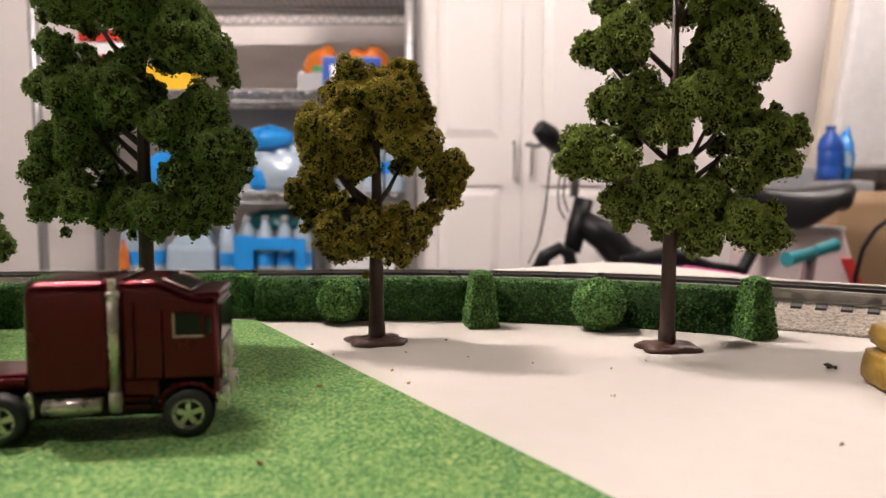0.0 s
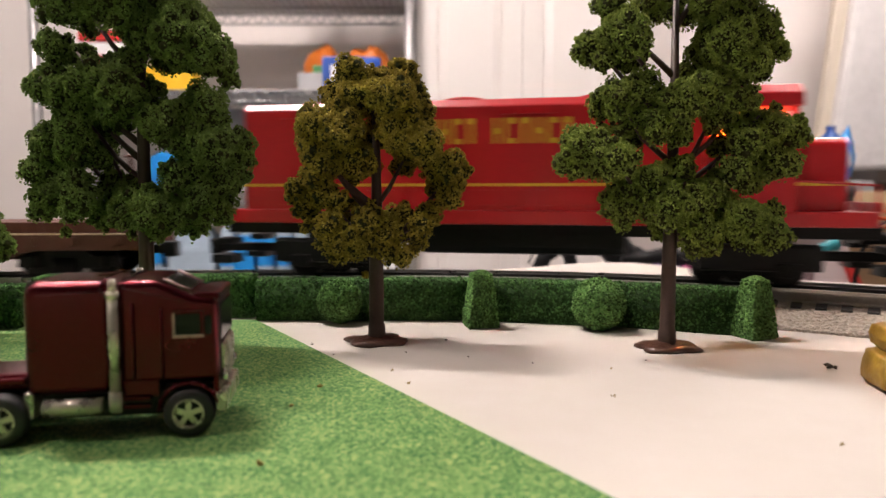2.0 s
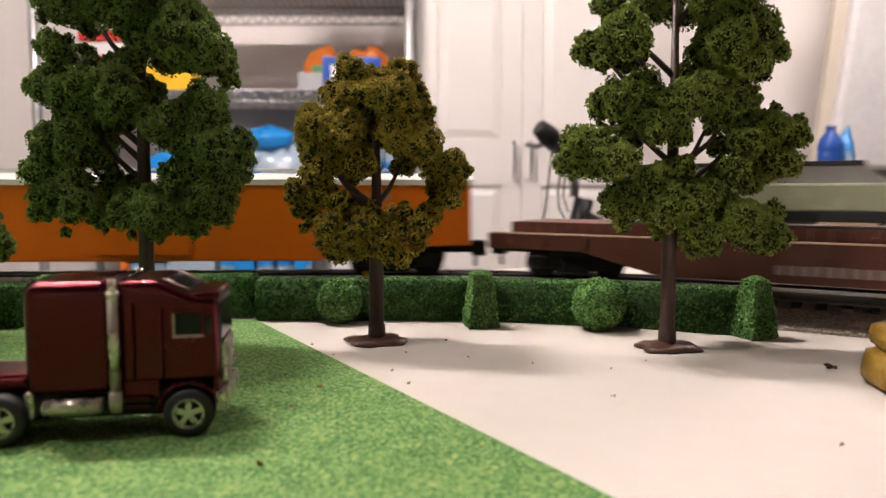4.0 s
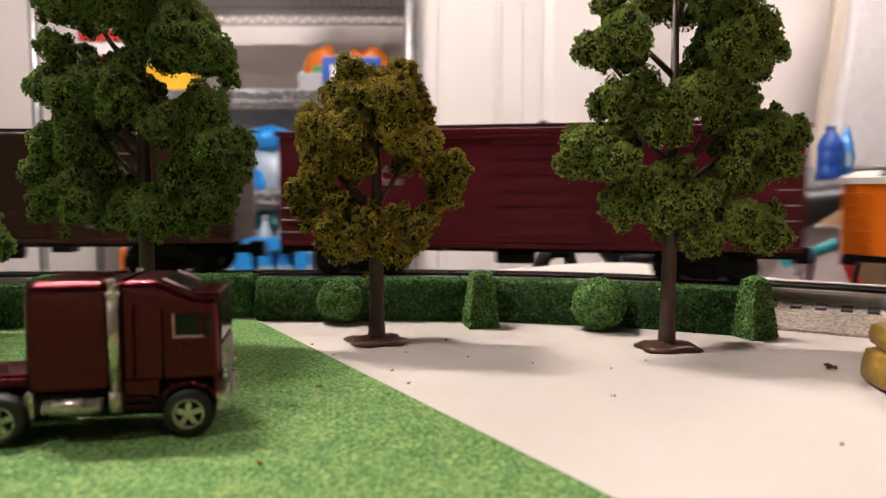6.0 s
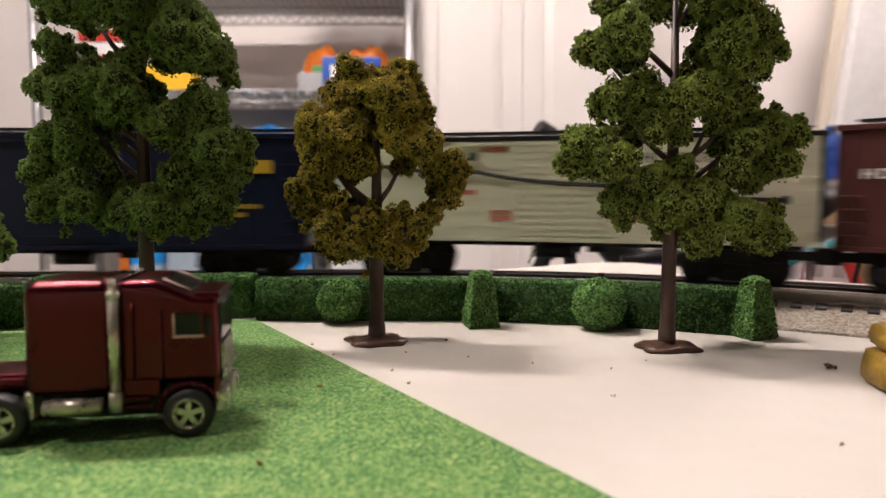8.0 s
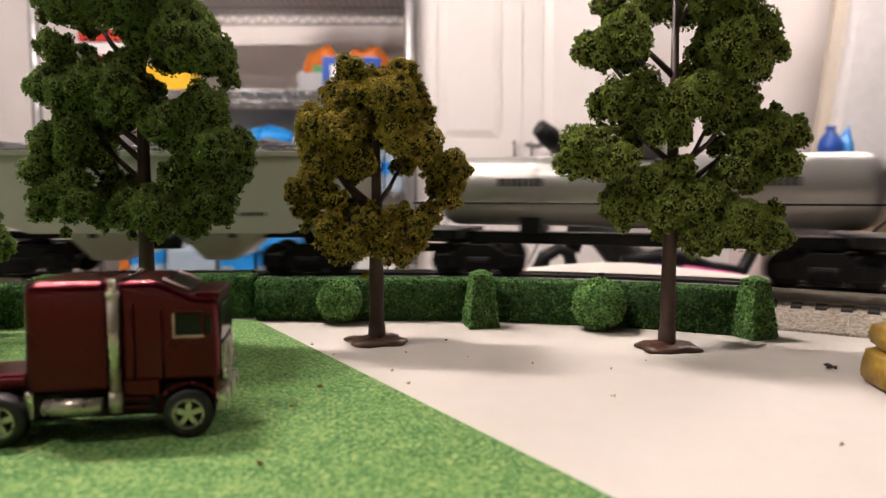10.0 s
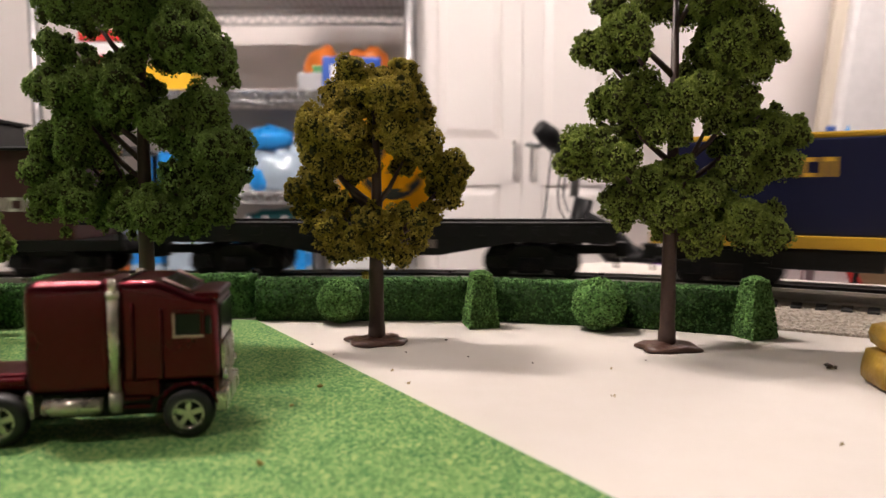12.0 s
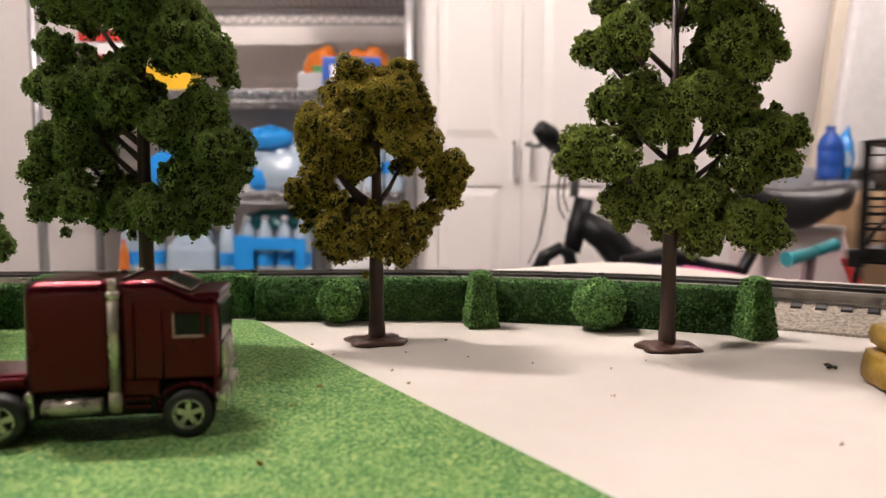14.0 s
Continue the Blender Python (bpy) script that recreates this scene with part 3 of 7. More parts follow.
tree(-0.2085, 0.2960, 0.108, 0.0024, SIDE_CROWN, M_GREEN, 24, "small dark green foam model tree beside the hedge", 0.012, 0.008)


# ---- the train ----
M_RED = material("locomotive_red", (0.55, 0.012, 0.020), 0.35, vary=0.08, scale=30, bump=0.03, coat=0.25)
M_MAROON = material("boxcar_red", (0.140, 0.006, 0.018), 0.5, vary=0.12, scale=30, bump=0.06, spec=0.3)
M_BROWN = material("boxcar_brown", (0.072, 0.018, 0.016), 0.5, vary=0.14, scale=30, bump=0.06, spec=0.3)
M_FLATBROWN = material("flatcar_brown", (0.115, 0.030, 0.018), 0.5, vary=0.14, scale=30, bump=0.08)
M_CREAM = material("reefer_cream", (0.72, 0.71, 0.57), 0.5, vary=0.05, scale=20, bump=0.05)
M_BLUE = material("navy_blue", (0.007, 0.009, 0.042), 0.45, vary=0.1, scale=30, bump=0.05, spec=0.25)
M_YELLOW = material("rail_yellow", (0.62, 0.36, 0.015), 0.45, vary=0.08, scale=30, bump=0.03)
M_ORANGE = material("car_orange", (0.70, 0.150, 0.002), 0.5, vary=0.06, scale=20, bump=0.05, spec=0.25)
M_WHITEROOF = material("roof_white", (0.66, 0.64, 0.60), 0.45, vary=0.06, scale=30, bump=0.05)
M_GREY = material("hopper_grey", (0.44, 0.43, 0.38), 0.5, vary=0.07, scale=20, bump=0.05)
M_SILVER = material("tank_silver", (0.36, 0.35, 0.33), 0.35, metal=0.5, vary=0.06, scale=30, bump=0.03)
M_CABOOSE = material("caboose_brown", (0.058, 0.016, 0.017), 0.5, vary=0.12, scale=30, bump=0.06, spec=0.3)
M_WHITEINK = material("white_lettering", (0.62, 0.60, 0.56), 0.6, vary=0.05, bump=0)
M_DULLINK = material("worn_lettering", (0.30, 0.24, 0.22), 0.6, vary=0.1, bump=0)
# faded print on an emblem, and a painted highlight on ladder rungs
M_INKGLINT = material("faded_lettering_and_glint", (0.44, 0.39, 0.37), 0.6, vary=0.08, bump=0)
M_GREYINK = material("grey_lettering", (0.12, 0.12, 0.11), 0.6, vary=0.08, bump=0)
M_YELLOWINK = material("gold_lettering", (0.72, 0.42, 0.03), 0.6, vary=0.05, bump=0)
M_REDINK = material("red_lettering", (0.55, 0.13, 0.09), 0.6, vary=0.05, bump=0)
M_BLACKINK = material("black_lettering", (0.03, 0.03, 0.03), 0.6, vary=0.05, bump=0)
M_CABGLOW = glowing("lit_cab_inside", (1.0, 0.21, 0.025), 1.0)
M_CABLAMP = glowing("cab_bulb", (1.0, 0.50, 0.16), 800.0)
M_PUMPKIN = material("pumpkin_plastic", (0.98, 0.43, 0.006), 0.6, vary=0.03, scale=40, bump=0.04, spec=0.08)
M_CHROME = material("chrome", (0.75, 0.74, 0.72), 0.15, metal=1.0, vary=0.05, bump=0.02)
M_GLASS = material("tinted_window", (0.03, 0.032, 0.035), 0.08, vary=0.1, bump=0)
M_PALEGLASS = material("pale_window", (0.40, 0.39, 0.38), 0.2, vary=0.1, bump=0)
W = 0.030
CARS = []
LOADS = []


def lift(bm):
    """Car meshes are drawn with heights over the table; their origin is on the rail."""
    bmesh.ops.translate(bm, verts=bm.verts, vec=(0, 0, -RAIL))
    return bm


def cpart(name, bm, mat, car, label=""):
    return part(name, lift(bm), mat, car, label)


def bars(bm, x0, x1, z0, z1, y, count, seed=1, gap=0.25):
    """A row of upright strokes standing for writing that is not spelled out."""
    rng = random.Random(seed)
    pitch = (x1 - x0) / count
    for i in range(count):
        a = x0 + i * pitch
        b = a + pitch * (1 - gap) * rng.uniform(0.85, 1.05)
        s = 1 if y > 0 else -1
        top = z1 - (z1 - z0) * rng.choice((0, 0, 0.06))
        box(bm, a, b, min(y, y + s * 0.0003), max(y, y + s * 0.0003), z0, top)
    return bm


def letters(bm, x0, x1, z0, z1, y, count):
    """Large lettering as strokes: each sign an outline of bars."""
    pitch = (x1 - x0) / count
    for i in range(count):
        a, w = x0 + i * pitch, pitch * 0.72
        k = i % 3
        lo, hi = min(y, y - 0.0003), max(y, y - 0.0003)
        box(bm, a, a + w * 0.28, lo, hi, z0, z1)
        if k != 1:
            box(bm, a + w * 0.72, a + w, lo, hi, z0, z1)
        box(bm, a + w * 0.28, a + w * 0.72 + (0.28 * w if k == 1 else 0), lo, hi, z1 - (z1 - z0) * (0.22 if k else 0.62), z1 - (0 if k else (z1 - z0) * 0.4))
        if k == 1:
            box(bm, a + w * 0.28, a + w, lo, hi, z0, z0 + (z1 - z0) * 0.2)
    return bm


def wheelset_mesh():
    bm = bare()
    rod(bm, (0, -0.019, 0), (0, 0.019, 0), 0.0016, n=8)
    for s in (-1, 1):
        y = s * 0.0165
        lathe(bm, [(0.0030, -0.0022), (0.0082, -0.0022), (0.0095, -0.0016), (0.0095, 0.0012), (0.0070, 0.0022), (0.0025, 0.0012)] if s > 0 else
              [(0.0025, -0.0012), (0.0070, -0.0022), (0.0095, -0.0012), (0.0095, 0.0016), (0.0082, 0.0022), (0.0030, 0.0022)], 18, (0, y, 0), "y")
        for k in range(5):
            a = k * 2 * math.pi / 5
            rod(bm, (0.0045 * math.cos(a), y + s * 0.0016, 0.0045 * math.sin(a)), (0.0045 * math.cos(a), y + s * 0.0026, 0.0045 * math.sin(a)), 0.0008, n=6)
    me = bpy.data.meshes.new("wheelset")
    bm.normal_update()
    bm.to_mesh(me)
    bm.free()
    me.materials.append(M_BLACK)
    return me


WHEELSET = wheelset_mesh()
AXLE = 0.0175


def bogie_mesh():
    """Two cast sideframes with springs and axle boxes, and a bolster between them."""
    bm = bare()
    for s in (-1, 1):
        y0, y1 = sorted((s * 0.0205, s * 0.0240))
        prism(bm, [(-0.0255, 0.0065), (-0.0245, 0.0125), (-0.0140, 0.0140), (-0.0060, 0.0185), (0.0060, 0.0185), (0.0140, 0.0140), (0.0245, 0.0125), (0.0255, 0.0065), (0.0110, 0.0060), (0.0070, 0.0030), (-0.0070, 0.0030), (-0.0110, 0.0060)], y0, y1, 0.0005)
        for x in (-AXLE, AXLE):
            box(bm, x - 0.0034, x + 0.0034, min(s * 0.0235, s * 0.0262), max(s * 0.0235, s * 0.0262), 0.0060, 0.0128, 0.0006)
        for x in (-0.0042, 0.0, 0.0042):
            rod(bm, (x, s * 0.0246, 0.0046), (x, s * 0.0246, 0.0118), 0.0017, n=8)
    box(bm, -0.0065, 0.0065, -0.0215, 0.0215, 0.0095, 0.0175, 0.0006)
    rod(bm, (0, 0, 0.0170), (0, 0, 0.0215), 0.006, n=12)
    me = bpy.data.meshes.new("bogie")
    bm.normal_update()
    bm.to_mesh(me)
    bm.free()
    me.materials.append(M_BLACK)
    return me


BOGIE = bogie_mesh()


def begin_car(name, front, back, pivot, label, category, coupler=True, axles=2, foot=0.0):
    """A rail vehicle whose ends lie at front and back along the line at the start of the clip; pivot: from an end to its bogie."""
    car = thing(name, pose(0, 0, RAIL), label, category, "train")
    mid, half = (front + back) / 2, (front - back) / 2
    reach = half - pivot
    bogies = []
    for s in (1, -1):
        b = new("bogie", BOGIE)
        b.parent = car
        b.location = (s * reach, 0, 0)
        tagged(b, "black cast bogie frame")
        sets = []
        for x in (-AXLE, AXLE):
            w = new("wheelset", WHEELSET)
            w.parent = b
            w.location = (x, 0, 0.0095)
            sets.append((w, x))
        bogies.append((b, s * reach, sets))
        if coupler:
            bm = bare()
            box(bm, min(s * (reach + 0.008), s * (half + 0.004)), max(s * (reach + 0.008), s * (half + 0.004)), -0.003, 0.003, 0.0275, 0.0325, 0.0008)
            box(bm, min(s * (half + 0.003), s * (half + 0.0115)), max(s * (half + 0.003), s * (half + 0.0115)), -0.0042, 0.0042, 0.0255, 0.0345, 0.0012)
            rod(bm, (s * (half + 0.005), -0.003, 0.0255), (s * (half + 0.005), -0.003, 0.0195), 0.0011, n=6)
            cpart("coupler", bm, M_BLACK, car)
    CARS.append((car, mid, reach, bogies))
    return car, half


def ladder(car, x, y, z0, z1, w=0.008, rungs=6, mat=None):
    bm = bare()
    s = 1 if y > 0 else -1
    for i in range(rungs):
        z = z0 + (z1 - z0) * (i + 0.5) / rungs
        rod(bm, (x - w / 2, y + s * 0.0014, z), (x + w / 2, y + s * 0.0014, z), 0.0005, n=6)
        for k in (-1, 1):
            rod(bm, (x + k * w / 2, y - s * 0.0004, z), (x + k * w / 2, y + s * 0.0014, z), 0.0005, n=6)
    cpart("ladder", bm, mat or M_BLACK, car)


def boxcar(name, front, back, mat, roof_mat, z0, z1, label, ribs=0, planks=0, door_x=0.0, door_w=0.045, pivot=0.044, rise=0.004, door_ribs=7, board=M_BLACK, rung=None):
    """A closed goods wagon: side walls with panels, sliding doors, ribbed roof with a running board, ladders, underframe."""
    car, h = begin_car(name, front, back, pivot, label, "train car")
    bm = box(bare(), -h, h, -W, W, z0, z1, 0.0007)
    cpart("body", bm, mat, car)
    bm = bare()
    k = W + 0.0015
    prism(bm, [(-k, z1 - 0.001), (-k, z1 + 0.0012), (-W * 0.5, z1 + rise * 0.75), (0, z1 + rise), (W * 0.5, z1 + rise * 0.75), (k, z1 + 0.0012), (k, z1 - 0.001)], -h - 0.001, h + 0.001)
    bmesh.ops.rotate(bm, verts=bm.verts, cent=(0, 0, 0), matrix=Matrix.Rotation(radians(90), 3, "Z"))
    roof = cpart("roof", bm, roof_mat, car)
    n = 13
    for i in range(n + 1):
        x = -h + 2 * h * i / n
        cpart("roof_rib", box(bare(), x - 0.0008, x + 0.0008, -W, W, z1 + 0.0005, z1 + 0.0020), roof_mat, roof)
    cpart("running_board", box(bare(), -h + 0.001, h - 0.001, -0.006, 0.006, z1 + rise + 0.0008, z1 + rise + 0.0020, 0.0003), board, car)
    for s in (-1, 1):
        bm = bare()
        y0, y1 = sorted((s * W, s * (W + 0.0016)))
        box(bm, door_x - door_w / 2, door_x + door_w / 2, y0, y1, z0 + 0.003, z1 - 0.003, 0.0004)
        door = cpart("door", bm, mat, car)
        for i in range(door_ribs):
            z = z0 + 0.007 + (z1 - z0 - 0.013) * i / max(1, door_ribs - 1)
            a, b = sorted((s * (W + 0.0012), s * (W + 0.0024)))
            cpart("door_rib", box(bare(), door_x - door_w / 2 + 0.003, door_x + door_w / 2 - 0.003, a, b, z - 0.0006, z + 0.0006), mat, door)
        for z in (z0 + 0.0015, z1 - 0.0025):
            cpart("door_rail", box(bare(), door_x - door_w * 1.05, door_x + door_w * 0.6, *sorted((s * W, s * (W + 0.0022))), z - 0.0009, z + 0.0009), mat, car)
        bm = bare()
        for i in range(ribs):
            x = -h + 0.006 + (2 * h - 0.012) * i / max(1, ribs - 1)
            if abs(x - door_x) > door_w * 0.62:
                box(bm, x - 0.0007, x + 0.0007, *sorted((s * W, s * (W + 0.0009))), z0 + 0.002, z1 - 0.003)
        for i in range(planks):
            z = z0 + (z1 - z0) * (i + 1) / (planks + 1)
            for a, b in ((-h + 0.001, door_x - door_w / 2 - 0.002), (door_x + door_w / 2 + 0.002, h - 0.001)):
                box(bm, a, b, *sorted((s * W, s * (W + 0.0005))), z - 0.0003, z + 0.0003)
        box(bm, -h + 0.0005, h - 0.0005, *sorted((s * W, s * (W + 0.0012))), z0, z0 + 0.0022)
        if bm.verts:
            cpart("side_rib", bm, mat, car)
        ladder(car, s * -(h - 0.008), s * W, z0 + 0.004, z1 - 0.004, 0.009, 7, rung or mat)
        ladder(car, s * (h - 0.008), s * W, z0 + 0.004, z0 + 0.5 * (z1 - z0), 0.009, 4, rung or mat)
    bm = bare()
    for s in (-1, 1):
        for i in range(6):
            z = z0 + (z1 - z0) * (i + 0.7) / 6.4
            box(bm, *sorted((s * h, s * (h + 0.0009))), -W * 0.85, W * 0.85, z - 0.0016, z + 0.0016, 0.0006)
    cpart("end_rib", bm, mat, car)
    underframe(car, h, z0, pivot)
    bm = bare()
    rod(bm, (h + 0.002, 0.016, z1 - 0.012), (h + 0.002, 0.016, z1 + rise + 0.003), 0.0006, n=6)
    lathe(bm, [(0.0022, 0.0), (0.0030, 0.0005), (0.0030, 0.0011), (0.0022, 0.0016)], 14, (h + 0.002, 0.016, z1 + rise + 0.002), "z")
    cpart("brake_wheel", bm, M_BLACK, car)
    return car, h


def underframe(car, h, z0, pivot):
    bm = bare()
    box(bm, -h + 0.002, h - 0.002, -0.005, 0.005, z0 - 0.004, z0, 0.0004)
    for x in (-h * 0.33, -h * 0.11, h * 0.11, h * 0.33):
        box(bm, x - 0.0012, x + 0.0012, -W + 0.003, W - 0.003, z0 - 0.0025, z0)
    rod(bm, (-0.016, -0.012, z0 - 0.0055), (0.006, -0.012, z0 - 0.0055), 0.0042, n=12)
    box(bm, 0.012, 0.024, 0.006, 0.016, z0 - 0.008, z0, 0.0006)
    cpart("underframe", bm, M_BLACK, car)


def railing(car, points, posts, r=0.0006, mat=None):
    bm = bare()
    for a, b in zip(points, points[1:]):
        rod(bm, a, b, r, n=6)
    for a, b in posts:
        rod(bm, a, b, r, n=6)
    cpart("handrail", bm, mat or M_BLACK, car)


def locomotive():
    car, h = begin_car("diesel_locomotive", -0.262, -0.628, 0.070, "red diesel locomotive with yellow stripe and lit cab", "locomotive")
    c = -(0.262 + 0.628) / 2
    nose, cabf, cabb, rear = -0.2925 - c, -0.3175 - c, -0.359 - c, -0.603 - c
    Wh = 0.0275
    sill = 0.0490
    bm = box(bare(), rear - 0.010, nose + 0.012, -W, W, sill - 0.003, sill + 0.0045, 0.0008)
    cpart("walkway", bm, M_RED, car)
    bm = bare()
    prism(bm, [(-Wh, sill + 0.004), (-Wh, 0.1075), (-Wh * 0.86, 0.1115), (Wh * 0.86, 0.1115), (Wh, 0.1075), (Wh, sill + 0.004)], -cabb, -rear, 0.0008)
    bmesh.ops.rotate(bm, verts=bm.verts, cent=(0, 0, 0), matrix=Matrix.Rotation(radians(90), 3, "Z"))
    cpart("hood", bm, M_RED, car, "long red engine hood")
    bm = bare()
    prism(bm, [(cabb, sill + 0.004), (cabb, 0.088), (cabf, 0.088), (cabf, sill + 0.004)], -W, W, 0.0006)
    for a, b in ((cabb, cabb + 0.003), (cabf - 0.0130, cabf - 0.0100), (cabf - 0.0025, cabf)):
        for s in (-1, 1):
            box(bm, a, b, *sorted((s * W, s * (W - 0.0022))), 0.087, 0.1045)
    box(bm, cabb, cabb + 0.0015, -W + 0.002, W - 0.002, 0.087, 0.1045)
    for s in (-1, 0, 1):
        box(bm, cabf - 0.002, cabf, s * 0.026 - 0.0025, s * 0.026 + 0.0025, 0.087, 0.1045)
    cpart("cab", bm, M_RED, car)
    bm = bare()
    prism(bm, [(-W - 0.001, 0.1035), (-W - 0.001, 0.1100), (-W * 0.8, 0.1150), (W * 0.8, 0.1150), (W + 0.001, 0.1100), (W + 0.001, 0.1035)], -cabf - 0.002, -cabb + 0.001, 0.0008)
    bmesh.ops.rotate(bm, verts=bm.verts, cent=(0, 0, 0), matrix=Matrix.Rotation(radians(90), 3, "Z"))
    cpart("cab_roof", bm, M_RED, car)
    for s in (-1, 1):
        for a, b in ((cabb + 0.003, cabf - 0.0130), (cabf - 0.0100, cabf - 0.0025)):
            cpart("cab_inside", box(bare(), a, b, *sorted((s * 0.0125, s * 0.0135)), 0.088, 0.1035), M_CABGLOW, car, "cab inside glowing orange")
        cpart("stripe", box(bare(), rear - 0.004, nose - 0.001, *sorted((s * (W - 0.0028), s * (W - 0.0022))), 0.0660, 0.0675), M_YELLOWINK, car, "thin yellow stripe")
        for a, b in ((rear + 0.091, rear + 0.132), (rear + 0.139, rear + 0.182)):
            cpart("lettering", letters(bare(), a, b, 0.0880, 0.1010, s * (Wh + 0.0003) + (0.0003 if s > 0 else 0), 6), M_YELLOWINK, car, "yellow lettering shown as bars")
        cpart("number_panel", bars(bare(), cabb + 0.014, cabb + 0.026, 0.0735, 0.0830, s * (W + 0.0001), 3, 5, 0.2), M_YELLOWINK, car, "yellow number shown as bars")
        for i in range(14):
            x = rear + 0.012 + i * 0.0165
            cpart("hood_door", box(bare(), x, x + 0.0135, *sorted((s * Wh, s * (Wh + 0.0005))), sill + 0.007, 0.0640, 0.0002), M_RED, car)
        for i in range(4):
            x = rear + 0.020 + i * 0.062
            cpart("grab_strip", box(bare(), x, x + 0.026, *sorted((s * Wh, s * (Wh + 0.0008))), 0.1030, 0.1040), M_RED, car)
        points = [(nose + 0.011, s * (W - 0.001), 0.066), (cabf + 0.001, s * (W - 0.001), 0.068)]
        railing(car, points, [((nose + 0.011, s * (W - 0.001), sill), points[0]), ((nose + 0.002, s * (W - 0.001), sill), (nose + 0.002, s * (W - 0.001), 0.067))], mat=M_RED)
        points = [(rear - 0.016, s * (W - 0.004), 0.070), (rear, s * (W - 0.004), 0.072)]
        railing(car, points, [((rear - 0.016, s * (W - 0.004), sill - 0.006), points[0])], mat=M_RED)
    cpart("cab_bulb", lathe(bare(), [(0.0005, 0.0), (0.002, 0.001), (0.0022, 0.003), (0.0005, 0.005)], 12, (cabb + 0.006, -W + 0.006, 0.096)), M_CABLAMP, car, "glowing warm cab bulb")
    bm = bare()
    prism(bm, [(-0.022, sill + 0.004), (-0.022, 0.0865), (-0.018, 0.0895), (0.018, 0.0895), (0.022, 0.0865), (0.022, sill + 0.004)], -nose, -cabf, 0.0012)
    bmesh.ops.rotate(bm, verts=bm.verts, cent=(0, 0, 0), matrix=Matrix.Rotation(radians(90), 3, "Z"))
    cpart("nose", bm, M_RED, car, "low red short nose")
    for i in range(3):
        x = rear + 0.045 + 0.075 * i
        bm = lathe(bare(), [(0.011, 0.0), (0.012, 0.001), (0.012, 0.0030), (0.010, 0.0036)], 20, (x, 0, 0.1112))
        cpart("roof_fan", bm, M_RED, car)
    bm = bare()
    box(bm, -0.060, 0.050, -0.024, 0.024, 0.0300, 0.0465, 0.004)
    cpart("fuel_tank", bm, M_BLACK, car)
    bm = bare()
    box(bm, -h + 0.012, h - 0.014, -0.024, 0.024, 0.0400, 0.0465, 0.0006)
    for s in (-1, 1):
        for k in (-1, 1):
            box(bm, *sorted((k * (h - 0.003), k * (h - 0.016))), *sorted((s * 0.014, s * 0.028)), 0.0225, 0.0275, 0.0006)
            box(bm, *sorted((k * (h - 0.006), k * (h - 0.016))), *sorted((s * 0.014, s * 0.028)), 0.0335, 0.0370, 0.0006)
        for k in (-1, 1):
            box(bm, k * (h - 0.070) - 0.029, k * (h - 0.070) + 0.029, *sorted((s * 0.0215, s * 0.0275)), 0.024, 0.0375, 0.002)
    cpart("underframe", bm, M_BLACK, car)
    rng = random.Random(4)
    for i in range(9):
        bm = bare()
        a = rng.uniform(-0.5, 3.6)
        tip = (nose + 0.034 + 0.013 * math.cos(a), -0.004 + rng.uniform(-0.008, 0.006), 0.046 + 0.016 * math.sin(a))
        mid = (nose + 0.034 + 0.007 * math.cos(a), -0.002, 0.047 + 0.010 * math.sin(a))
        tube(bm, [(nose + 0.033, 0, 0.041), mid, tip], [0.0016, 0.0013, 0.0006], 7)
        cpart("rubber_strand", bm, M_STRAND, car, "soft orange rubber strand")
    bm = bare()
    box(bm, nose + 0.010, nose + 0.033, -0.012, 0.012, 0.037, 0.042, 0.001)
    cpart("pilot", bm, M_BLACK, car)
    bm = bare()
    box(bm, nose + 0.013, nose + 0.0145, -W + 0.004, W - 0.004, sill + 0.004, 0.058, 0.0003)
    cpart("front_panel", bm, M_RED, car)


M_BEIGEWOOD = material("pale_edge_wood", (0.72, 0.52, 0.36), 0.5, vary=0.15, scale=100)
M_STRAND = material("orange_rubber", (0.80, 0.13, 0.01), 0.5, vary=0.05, bump=0.02)
M_AUTO = material("pale_green_paint", (0.40, 0.43, 0.30), 0.25, vary=0.04, bump=0.02, coat=0.4)


